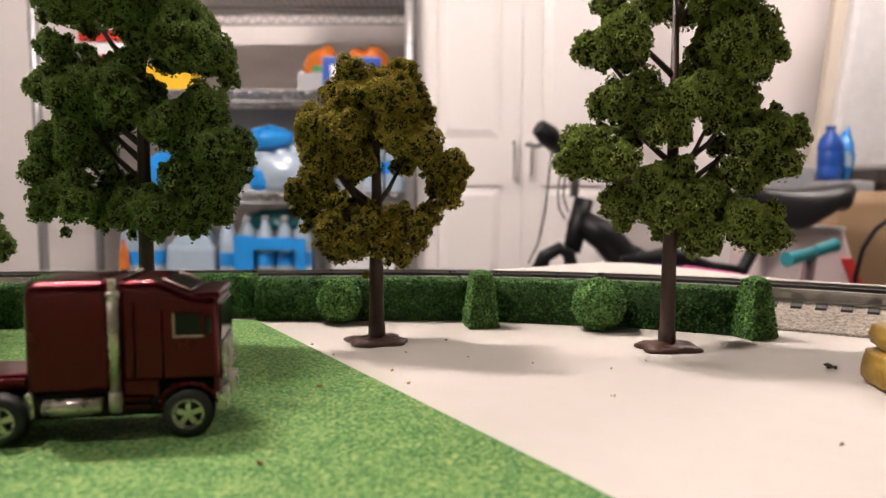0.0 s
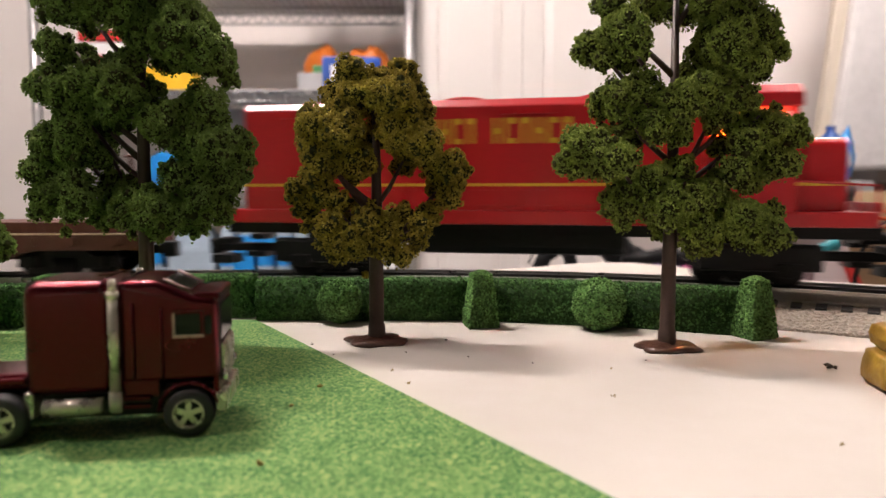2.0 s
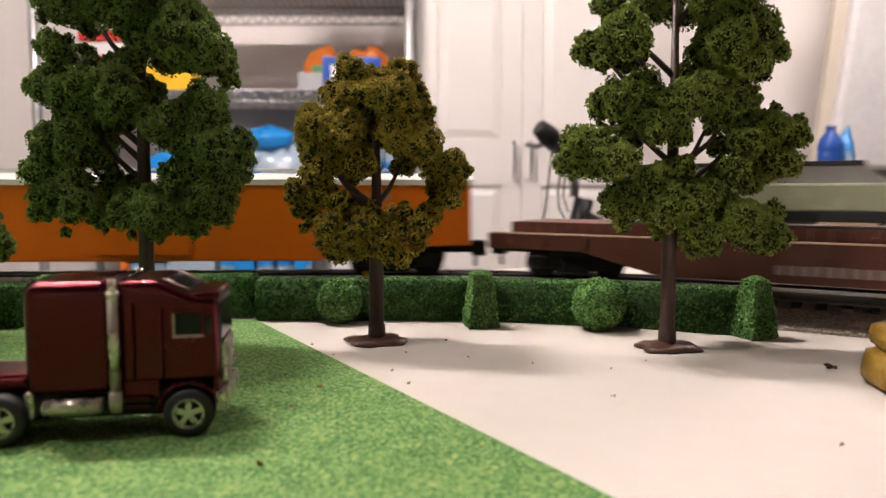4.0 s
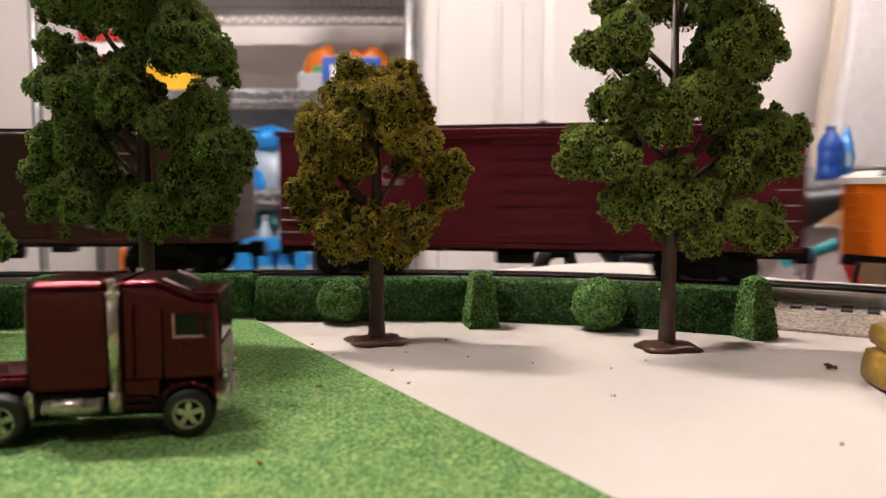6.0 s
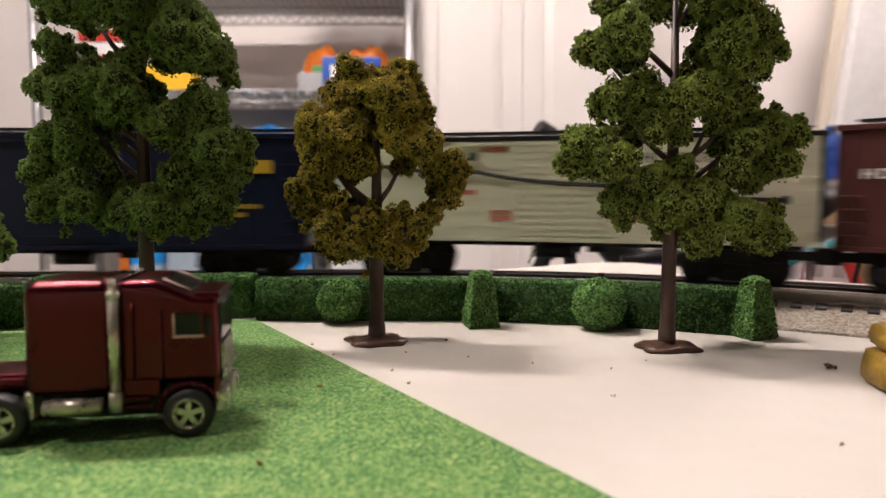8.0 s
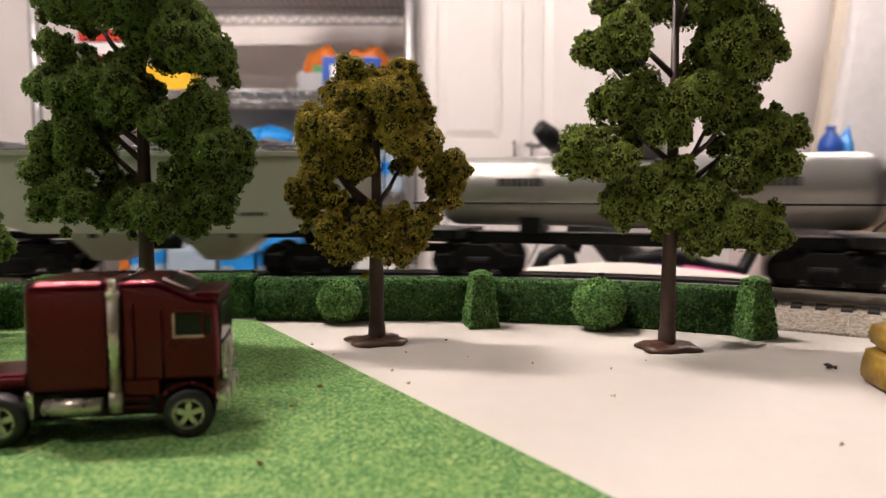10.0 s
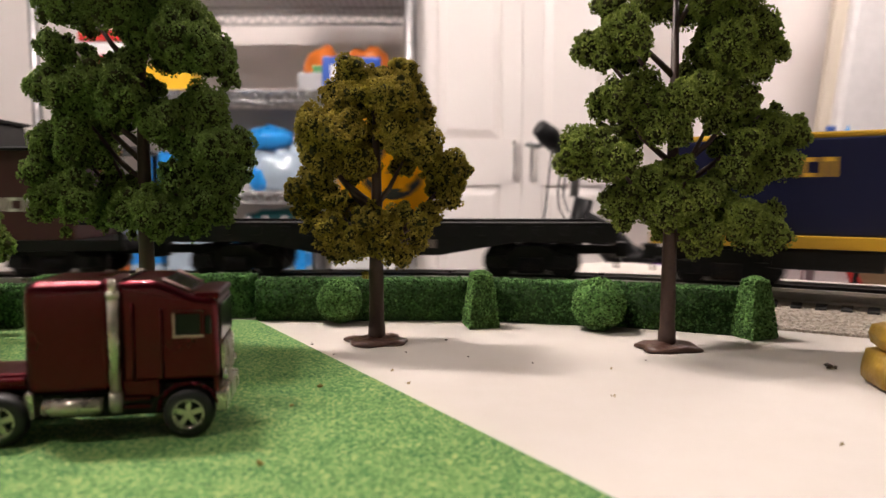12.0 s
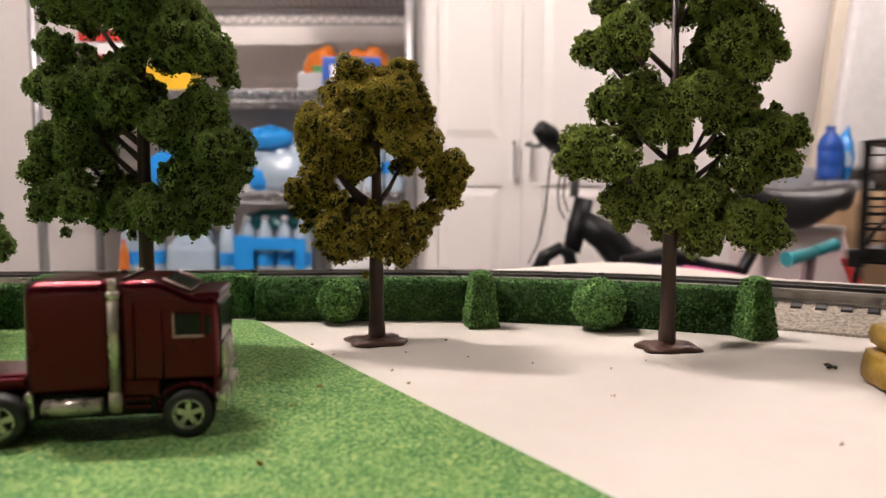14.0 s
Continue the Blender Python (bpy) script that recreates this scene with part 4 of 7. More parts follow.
def flatcar(name, front, back, mat, top, ends, belly, label, raised=0.0):
    car, h = begin_car(name, front, back, 0.042, label, "train car")
    bm = bare()
    for s in (-1, 1):
        prism(bm, [(-h, top), (h, top), (h, ends), (h - 0.055, ends), (h - 0.095, belly), (-h + 0.095, belly), (-h + 0.055, ends), (-h, ends)], *sorted((s * W, s * (W - 0.003))), 0.0004)
    cpart("side_sill", bm, mat, car)
    for s in (-1, 1):
        cpart("sill_cap", box(bare(), -h + 0.001, h - 0.001, *sorted((s * (W + 0.0002), s * (W - 0.0030))), top, top + 0.0007), M_BEIGEWOOD if raised else mat, car, "pale wooden edge strip" if raised else "")
    bm = box(bare(), -h + 0.0005, h - 0.0005, -W + 0.003, W - 0.003, top - 0.006, top - 0.001)
    cpart("deck", bm, mat, car)
    if raised:
        n = 40
        for i in range(n):
            x = -h + 0.012 + (2 * h - 0.024) * i / n
            bm = box(bare(), x, x + (2 * h - 0.024) / n - 0.0004, -W + 0.006, W - 0.004, top - 0.001, top + raised)
            cpart("deck_plank", bm, mat, car)
    for i in range(16):
        x = -h + 0.012 + (2 * h - 0.024) * i / 15
        for s in (-1, 1):
            cpart("stake_pocket", box(bare(), x - 0.002, x + 0.002, *sorted((s * W, s * (W + 0.0012))), top - 0.006, top - 0.001, 0.0003), mat, car)
    bm = bare()
    bars(bm, -0.030, 0.030, belly + 0.004, belly + 0.0085, -W, 12, 3)
    cpart("lettering", bm, M_DULLINK, car, "worn white lettering shown as bars")
    bm = bare()
    box(bm, -h + 0.004, h - 0.004, -0.006, 0.006, ends - 0.002, top - 0.006)
    cpart("underframe", bm, M_BLACK, car)
    return car, h


def toy_wagon(car, x0, x1, z0):
    """The pale model estate car that rides on the flat wagon."""
    a = thing("model_estate_car", pose((x0 + x1) / 2, -0.002, z0 - RAIL), "pale green model estate car riding on a flat wagon", "model car", "train load")
    LOADS.append((a, car, pose((x0 + x1) / 2, -0.002, z0 - RAIL)))
    l = (x1 - x0) / 2
    w = 0.0185
    bm = bare()
    prism(bm, [(-l, 0.0075), (-l, 0.0185), (-l + 0.004, 0.0205), (l - 0.036, 0.0205), (l - 0.020, 0.0205), (l - 0.002, 0.0185), (l, 0.0150), (l, 0.0075)], -w, w, 0.0012)
    part("body", bm, M_AUTO, a)
    bm = bare()
    prism(bm, [(-l + 0.003, 0.0200), (-l + 0.007, 0.0285), (l - 0.046, 0.0285), (l - 0.034, 0.0200)], -w + 0.002, w - 0.002, 0.0006)
    part("window", bm, M_PALEGLASS, a)
    part("roof", box(bare(), -l + 0.005, l - 0.045, -w + 0.001, w - 0.001, 0.0285, 0.0305, 0.0008), M_GLASS, a, "dark roof")
    part("sill", box(bare(), -l + 0.002, l - 0.002, -w - 0.0005, w + 0.0005, 0.0030, 0.0078, 0.0006), M_GLASS, a, "dark lower body")
    part("bumper", box(bare(), l - 0.001, l + 0.0025, -w, w, 0.0075, 0.0110, 0.0007), M_CHROME, a)
    part("bonnet", box(bare(), l - 0.030, l - 0.0004, -w - 0.0012, w + 0.0012, 0.0120, 0.0275, 0.0045), M_GLASS, a, "glossy black rounded bonnet")
    part("trim_strip", box(bare(), l - 0.020, l - 0.002, -w - 0.0016, w + 0.0016, 0.0258, 0.0266), M_CHROME, a, "chrome trim strip")
    for x in (-l + 0.020, l - 0.017):
        for s in (-1, 1):
            wh = part("wheel", lathe(bare(), [(0.005, -0.002), (0.0088, -0.0022), (0.0094, -0.001), (0.0094, 0.001), (0.0088, 0.0022), (0.005, 0.002)], 20, (x, s * (w + 0.0004), 0.0094), "y"), M_BLACK, a)
            part("hubcap", lathe(bare(), [(0.0001, -0.0028), (0.0050, -0.0026), (0.0050, 0.0026), (0.0001, 0.0028)], 16, (x, s * (w + 0.0004), 0.0094), "y"), M_CHROME, wh)
    return a


def pumpkin(car, x, z0):
    """A hollow plastic pumpkin pail with cut-out face shapes."""
    a = thing("plastic_pumpkin", pose(x, -0.002, z0 - RAIL), "orange plastic pumpkin with black painted carved face", "pumpkin", "train load")
    LOADS.append((a, car, pose(x, -0.002, z0 - RAIL)))
    n, rings = 48, []
    bm = bare()
    R, H = 0.0272, 0.0620
    for k in range(15):
        u = k / 14
        r = R * (0.80 + 0.24 * math.sin(math.pi * min(1, u * 1.02)) ** 0.8) * (1 - 0.10 * (u > 0.96))
        z = H * u
        rings.append([bm.verts.new(((r * (1 - 0.035 * (0.5 + 0.5 * math.cos(10 * 2 * math.pi * i / n)))) * math.cos(2 * math.pi * i / n),
                                    (r * (1 - 0.035 * (0.5 + 0.5 * math.cos(10 * 2 * math.pi * i / n)))) * math.sin(2 * math.pi * i / n), z)) for i in range(n)])
    rings.append([bm.verts.new((v.co.x * 0.82, v.co.y * 0.82, H - 0.001)) for v in rings[-1]])
    rings.append([bm.verts.new((v.co.x, v.co.y, H - 0.02)) for v in rings[-1]])
    for p, q in zip(rings, rings[1:]):
        for i in range(n):
            bm.faces.new((p[i], p[(i + 1) % n], q[(i + 1) % n], q[i])).smooth = True
    bm.faces.new(rings[0][::-1])
    bm.faces.new(rings[-1])
    part("shell", bm, M_PUMPKIN, a)

    def patch(outline, name):
        bm = bare()
        def at(u, z, d):
            uu = z / H
            r = R * (0.80 + 0.24 * math.sin(math.pi * min(1, uu * 1.02)) ** 0.8) + d
            t = -math.pi / 2 + 0.26 + u / R
            return (r * math.cos(t), r * math.sin(t), z)
        c = (sum(p[0] for p in outline) / len(outline), sum(p[1] for p in outline) / len(outline))
        front = [bm.verts.new(at(u, z, 0.0006)) for u, z in outline]
        back = [bm.verts.new(at(u, z, -0.0012)) for u, z in outline]
        mid = bm.verts.new(at(c[0], c[1], 0.0006))
        m = len(outline)
        for i in range(m):
            bm.faces.new((mid, front[i], front[(i + 1) % m]))
            bm.faces.new((front[i], back[i], back[(i + 1) % m], front[(i + 1) % m]))
        bmesh.ops.recalc_face_normals(bm, faces=bm.faces)
        part(name, bm, M_BLACKINK, a, "black painted shape")

    for u in (-0.0085, 0.0095):
        patch([(u + 0.0042 * math.cos(k * math.pi / 7), 0.041 + 0.0064 * math.sin(k * math.pi / 7)) for k in range(14)], "eye_hole")
    patch([(-0.0032, 0.0275), (0.0032, 0.0275), (0.0002, 0.0350)], "nose_hole")
    xs = [-0.016 + 0.032 * i / 8 for i in range(9)]
    low = [0.0135 + 0.0085 * (x / 0.016) ** 2 for x in xs]
    for i in range(8):
        g = 0.0058 if i not in (2, 5) else 0.0030
        patch([(xs[i], low[i]), (xs[i + 1], low[i + 1]), (xs[i + 1], low[i + 1] + g), (xs[i], low[i] + g)], "mouth_piece")


def orange_reefer():
    car, h = begin_car("orange_reefer_car", -1.044, -1.398, 0.040, "long orange refrigerator car with a white roof", "train car")
    z1 = 0.0672
    bm = bare()
    prism(bm, [(-h, z1), (h, z1), (h, 0.0335), (h - 0.055, 0.0325), (h - 0.085, 0.0255), (-h + 0.085, 0.0255), (-h + 0.055, 0.0325), (-h, 0.0335)], -W, W, 0.0007)
    cpart("body", bm, M_ORANGE, car)
    bm = bare()
    k = W + 0.001
    prism(bm, [(-k, z1 - 0.0005), (-k, z1 + 0.0025), (-W * 0.5, z1 + 0.0058), (0, z1 + 0.0066), (W * 0.5, z1 + 0.0058), (k, z1 + 0.0025), (k, z1 - 0.0005)], -h - 0.001, h + 0.001)
    bmesh.ops.rotate(bm, verts=bm.verts, cent=(0, 0, 0), matrix=Matrix.Rotation(radians(90), 3, "Z"))
    cpart("roof", bm, M_WHITEROOF, car, "white ridged roof")
    cpart("running_board", box(bare(), -h + 0.002, h - 0.002, -0.006, 0.006, z1 + 0.0078, z1 + 0.0092, 0.0003), M_WHITEROOF, car)
    for x in (-h + 0.020, h - 0.020):
        bm = bare()
        prism(bm, [(x - 0.006, z1 + 0.002), (x, z1 + 0.0095), (x + 0.006, z1 + 0.002)], -W + 0.002, -W + 0.014)
        cpart("roof_hatch", bm, M_STEEL, car)
    for s in (-1, 1):
        bm = bare()
        for i in range(22):
            x = -h + 0.006 + (2 * h - 0.012) * i / 21
            box(bm, x - 0.0004, x + 0.0004, *sorted((s * W, s * (W + 0.0004))), 0.036, z1 - 0.001)
        box(bm, -0.026, 0.026, *sorted((s * W, s * (W + 0.0013))), 0.029, z1 - 0.002, 0.0004)
        cpart("side_rib", bm, M_ORANGE, car)
        for n, (x, z) in enumerate(((-h + 0.038, 0.0585), (-h + 0.057, 0.0585), (-h + 0.038, 0.0505), (-h + 0.057, 0.0500), (-h + 0.036, 0.0380), (-h + 0.055, 0.0380), (h - 0.050, 0.0585), (h - 0.075, 0.0585), (h - 0.055, 0.045))):
            cpart("lettering", bars(bare(), s * -1 * x - 0.006, s * -1 * x + 0.006, z, z + 0.0045, s * W, 6, n), M_DULLINK, car)
        ladder(car, s * (h - 0.008), s * W, 0.036, z1 - 0.002, 0.009, 5, M_ORANGE)
    underframe(car, h, 0.0325, 0.04)


def hopper():
    car, h = begin_car("covered_hopper_car", -2.832, -3.0593, 0.036, "pale grey hopper car loaded with dark coal", "train car")
    top, low = 0.0850, 0.0405
    bm = bare()
    for s in (-1, 1):
        prism(bm, [(-h, top), (h, top), (h, low + 0.024), (h - 0.018, low + 0.010), (h - 0.045, low), (-h + 0.045, low), (-h + 0.018, low + 0.010), (-h, low + 0.024)], *sorted((s * W, s * (W - 0.0016))), 0.0003)
    cpart("side", bm, M_GREY, car)
    bm = bare()
    for s in (-1, 1):
        vs = [(s * h, -W + 0.001, top - 0.008), (s * h, W - 0.001, top - 0.008), (s * (h - 0.055), W - 0.001, low + 0.002), (s * (h - 0.055), -W + 0.001, low + 0.002)]
        a = [bm.verts.new(v) for v in vs]
        b = [bm.verts.new((v[0] - s * 0.0012, v[1], v[2] + 0.0012)) for v in vs]
        bm.faces.new(a), bm.faces.new(b[::-1])
        for i in range(4):
            bm.faces.new((a[i], b[i], b[(i + 1) % 4], a[(i + 1) % 4]))
    bmesh.ops.recalc_face_normals(bm, faces=bm.faces)
    cpart("slope_sheet", bm, M_GREY, car)
    for x in (-0.030, 0.030):
        bm = bare()
        prism(bm, [(x - 0.026, low + 0.002), (x + 0.026, low + 0.002), (x + 0.008, 0.0255), (x - 0.008, 0.0255)], -0.024, 0.024, 0.0006)
        cpart("chute", bm, M_GREY, car)
    for s in (-1, 1):
        cpart("end_frame", frame_end(s, h, low, top), M_GREY, car)
        ladder(car, s * (h - 0.005), s * W, low + 0.02, top - 0.003, 0.008, 5, M_GREY)
        bm = bare()
        box(bm, -h, h, *sorted((s * W, s * (W + 0.0015))), top - 0.003, top, 0.0004)
        cpart("top_rail", bm, M_GREY, car)
        bm = bare()
        rod(bm, (0, 0, -0.0002), (0, 0, 0.0003), 0.0085, n=4)
        for v in bm.verts:
            v.co.x, v.co.y, v.co.z = v.co.x * 1.0, v.co.z + 0.0003, v.co.y * 0.62
        bmesh.ops.translate(bm, verts=bm.verts, vec=(s * -0.010 + 0.045, s * W, 0.0675))
        bmesh.ops.recalc_face_normals(bm, faces=bm.faces)
        cpart("emblem", bm, M_BLACKINK, car, "black diamond emblem")
        for n, (x, z, w, k) in enumerate(((-0.062, 0.076, 0.022, 8), (-0.060, 0.066, 0.012, 5), (-0.064, 0.050, 0.010, 5), (0.050, 0.050, 0.014, 6), (-0.005, 0.050, 0.014, 6))):
            cpart("lettering", bars(bare(), x - w / 2, x + w / 2, z, z + 0.0022, s * W, k, n), M_BLACKINK, car)
    rng = np.random.default_rng(7)
    n = 2200
    x = rng.uniform(-h + 0.006, h - 0.006, n)
    y = rng.uniform(-W + 0.003, W - 0.003, n)
    z = top - 0.002 + 0.0095 * np.maximum(0, 1 - (y / W) ** 2) * (0.55 + 0.45 * np.cos(x * 60) ** 2) * np.clip((h - np.abs(x)) / 0.02, 0, 1)
    me = crumbs_mesh("coal_load", np.stack([x, y, z - RAIL], 1), rng.uniform(0.0009, 0.002, n), rng)
    me.materials.append(M_COAL)
    ob = new("coal_load", me)
    ob.parent = car
    tagged(ob, "heaped dark grey coal")
    underframe(car, h, low, 0.036)


def frame_end(s, h, low, top):
    bm = bare()
    for y in (-W + 0.001, W - 0.001, -0.010, 0.010):
        box(bm, *sorted((s * h, s * (h - 0.0018))), y - 0.0012, y + 0.0012, low - 0.004, top - 0.008)
    box(bm, *sorted((s * h, s * (h - 0.022))), -W + 0.002, W - 0.002, low - 0.006, low - 0.003)
    box(bm, *sorted((s * h, s * (h - 0.0018))), -W, W, low - 0.004, low + 0.0005)
    return bm


M_COAL = material("coal", (0.10, 0.095, 0.09), 0.6, vary=0.2, scale=200)


def tank_car():
    car, h = begin_car("tank_car", -2.552, -2.804, 0.036, "silver grey tank car on a black frame", "train car")
    bm = bare()
    prof = [(0.0001, -h + 0.012), (0.010, -h + 0.0125), (0.016, -h + 0.015), (0.0190, -h + 0.020), (0.0195, -h + 0.024), (0.0195, h - 0.024), (0.0190, h - 0.020), (0.016, h - 0.015), (0.010, h - 0.0125), (0.0001, h - 0.012)]
    lathe(bm, prof, 32, (0, 0, 0.0635), "x")
    bmesh.ops.recalc_face_normals(bm, faces=bm.faces)
    tank = cpart("tank", bm, M_SILVER, car)
    for x in (-0.055, -0.018, 0.018, 0.055):
        bm = lathe(bare(), [(0.0193, x - 0.0015), (0.0200, x - 0.001), (0.0200, x + 0.001), (0.0193, x + 0.0015)], 32, (0, 0, 0.0635), "x", False)
        bmesh.ops.recalc_face_normals(bm, faces=bm.faces)
        cpart("band", bm, M_SILVER, tank)
    cpart("dome", lathe(bare(), [(0.0125, 0.0), (0.0125, 0.0135), (0.0105, 0.0165), (0.006, 0.018), (0.0001, 0.0185)], 28, (0, 0, 0.0810)), M_SILVER, car)
    cpart("platform", box(bare(), -0.022, 0.022, -W + 0.002, W - 0.002, 0.0745, 0.0757), M_BLACK, car)
    bm = bare()
    box(bm, -h, h, -0.008, 0.008, 0.0340, 0.0405, 0.0006)
    for s in (-1, 1):
        box(bm, *sorted((s * h, s * (h - 0.030))), -W + 0.002, W - 0.002, 0.0370, 0.0420, 0.0006)
        box(bm, s * 0.058 - 0.006, s * 0.058 + 0.006, -0.016, 0.016, 0.0405, 0.0490, 0.0006)
    cpart("frame", bm, M_BLACK, car)
    for s in (-1, 1):
        y = s * (W - 0.003)
        railing(car, [(-h + 0.004, y, 0.0570), (h - 0.004, y, 0.0570)], [((x, y, 0.038), (x, y, 0.0570)) for x in (-h + 0.005, h - 0.005)] + [((x, y, 0.0570), (x, s * 0.0185, 0.0590)) for x in (-0.05, 0, 0.05)])
        ladder(car, 0.0, s * (W - 0.004), 0.042, 0.074, 0.010, 5)
        cpart("lettering", bars(bare(), -0.075, -0.050, 0.066, 0.0705, s * 0.0196, 8, 2), M_BLACKINK, car)
        cpart("lettering", bars(bare(), 0.050, 0.075, 0.066, 0.0705, s * 0.0196, 8, 2), M_BLACKINK, car)


def switcher():
    car, h = begin_car("switcher_locomotive", -3.0797, -3.2504, 0.034, "navy and yellow toy switcher locomotive with railings", "locomotive")
    low, top = 0.0425, 0.0880
    cpart("sill", box(bare(), -h, h, -W, W, low - 0.006, low, 0.0006), M_YELLOW, car, "yellow frame sill")
    cpart("hood", box(bare(), -h + 0.008, h - 0.026, -0.0265, 0.0265, low, top, 0.0010), M_BLUE, car, "navy blue body")
    cpart("roof", box(bare(), -h + 0.009, h - 0.027, -0.0245, 0.0245, top, top + 0.0030, 0.0010), M_YELLOW, car, "yellow roof")
    bm = bare()
    prism(bm, [(h - 0.027, low), (h - 0.027, top), (h - 0.034, top), (h - 0.034, low)], -0.0255, 0.0255)
    prism(bm, [(h - 0.028, low + 0.002), (h - 0.028, low + 0.016), (h - 0.046, low + 0.002)], -0.0262, 0.0262)
    cpart("slanted_end", bm, M_BLUE, car)
    for s in (-1, 1):
        y = s * (W - 0.001)
        bm = bare()
        for x in (h - 0.001, h - 0.013):
            rod(bm, (x, y, low - 0.004), (x, y, 0.0765), 0.0009, n=6)
        for i in range(6):
            z = low + 0.002 + i * 0.0062
            rod(bm, (h - 0.013, y, z), (h - 0.001, y, z), 0.0006, n=6)
        cpart("ladder", bm, M_BLACK, car)
        railing(car, [(h - 0.013, y, 0.0530), (h - 0.040, y, 0.0500)], [((h - 0.026, y, low), (h - 0.026, y, 0.0515)), ((h - 0.034, y, low), (h - 0.034, y, 0.0505))])
        bm = bare()
        rod(bm, (h - 0.060, s * 0.0263, 0.0735), (h - 0.060, s * 0.0271, 0.0735), 0.0055, n=20)
        cpart("emblem", bm, M_YELLOWINK, car, "round yellow emblem")
        cpart("lettering", letters(bare(), -0.050, 0.000, 0.0700, 0.0790, s * 0.0268 + (0.0003 if s > 0 else 0), 6), M_YELLOWINK, car, "yellow lettering shown as bars")
        for z in (0.0640, 0.0590, 0.0540):
            cpart("stripe", box(bare(), -h + 0.014, -h + 0.030, *sorted((s * 0.0262, s * 0.0268)), z, z + 0.0020), M_YELLOWINK, car, "short yellow stripe")
        cpart("stripe", box(bare(), h - 0.046, h - 0.030, *sorted((s * 0.0262, s * 0.0268)), 0.0640, 0.0665), M_YELLOWINK, car, "short yellow stripe")
    bm = bare()
    for s in (-1, 1):
        rod(bm, (h - 0.008, s * 0.020, low), (h - 0.008, s * 0.020, 0.060), 0.003, n=10)
    box(bm, -h + 0.010, h - 0.010, -0.022, 0.022, low - 0.014, low - 0.006, 0.001)
    box(bm, -0.030, 0.020, -0.026, 0.026, 0.0260, low - 0.006, 0.002)
    cpart("underframe", bm, M_BLACK, car)


def caboose():
    car, h = begin_car("caboose", -3.549, -3.736, 0.040, "dark brown caboose with roof cupola and end porches", "train car")
    low, top = 0.0370, 0.0855
    front, back = h - 0.026, -h + 0.010
    cpart("body", box(bare(), back, front, -W + 0.002, W - 0.002, low, top, 0.0007), M_CABOOSE, car)
    bm = bare()
    k = W + 0.0005
    prism(bm, [(-k, top - 0.0005), (-k, top + 0.0008), (0, top + 0.0035), (k, top + 0.0008), (k, top - 0.0005)], -h, h)
    bmesh.ops.rotate(bm, verts=bm.verts, cent=(0, 0, 0), matrix=Matrix.Rotation(radians(90), 3, "Z"))
    cpart("roof", bm, M_BLACK, car, "thin black overhanging roof")
    cx = -0.0030
    bm = bare()
    prism(bm, [(cx - 0.026, top), (cx - 0.022, 0.1015), (cx + 0.022, 0.1015), (cx + 0.026, top)], -0.021, 0.021, 0.0008)
    cpart("cupola", bm, M_BLACK, car)
    cpart("cupola_roof", box(bare(), cx - 0.0245, cx + 0.0245, -0.0225, 0.0225, 0.1015, 0.1033, 0.0006), M_BLACK, car)
    for s in (-1, 1):
        for x in (cx - 0.012, cx + 0.011):
            cpart("cupola_window", box(bare(), x - 0.0042, x + 0.0042, *sorted((s * 0.0208, s * 0.0216)), 0.0900, 0.0975, 0.0003), M_PALEGLASS, car, "pale cupola window")
        for x in (-0.002, 0.023):
            bm = bare()
            rod(bm, (x, s * (W - 0.0022), 0.0725), (x, s * (W - 0.0012), 0.0725), 0.0044, n=20)
            cpart("porthole", bm, M_PALEGLASS, car, "round pale window")
        for x in (-0.062, 0.054):
            cpart("side_window", box(bare(), x - 0.0035, x + 0.0035, *sorted((s * (W - 0.0024), s * (W - 0.0014))), 0.0690, 0.0765, 0.0003), M_GLASS, car, "small dark window")
        cpart("lettering", letters(bare(), -0.052, 0.050, 0.0525, 0.0600, s * (W - 0.0019) + (0.0003 if s > 0 else 0), 12), M_WHITEINK, car, "white lettering shown as bars")
        cpart("lettering", bars(bare(), -0.022, 0.014, 0.0465, 0.0490, s * (W - 0.0018), 12, 2), M_DULLINK, car)
        cpart("lettering", bars(bare(), -0.012, 0.008, 0.0425, 0.0440, s * (W - 0.0018), 8, 2), M_DULLINK, car)
        y = s * (W - 0.002)
        for x, x0, x1 in ((h - 0.002, front, h - 0.002), (-h + 0.002, -h + 0.002, back)):
            bm = bare()
            box(bm, x - 0.0022, x + 0.0022, y - 0.0012, y + 0.0012, low - 0.004, top)
            for z in (0.046, 0.053, 0.060):
                rod(bm, (x0, y, z), (x1, y, z), 0.0009, n=6)
            cpart("handrail", bm, M_BLACK, car)
        ladder(car, -h + 0.006, s * (W - 0.001), low, top - 0.002, 0.007, 6, M_BLACK)
    cpart("platform", box(bare(), -h, h, -W + 0.002, W - 0.002, low - 0.006, low, 0.0005), M_BLACK, car)
    cpart("chimney", rod(bare(), (-0.055, 0.012, top), (-0.055, 0.012, top + 0.010), 0.0022, n=12), M_BLACK, car)
    underframe(car, h, low - 0.004, 0.04)


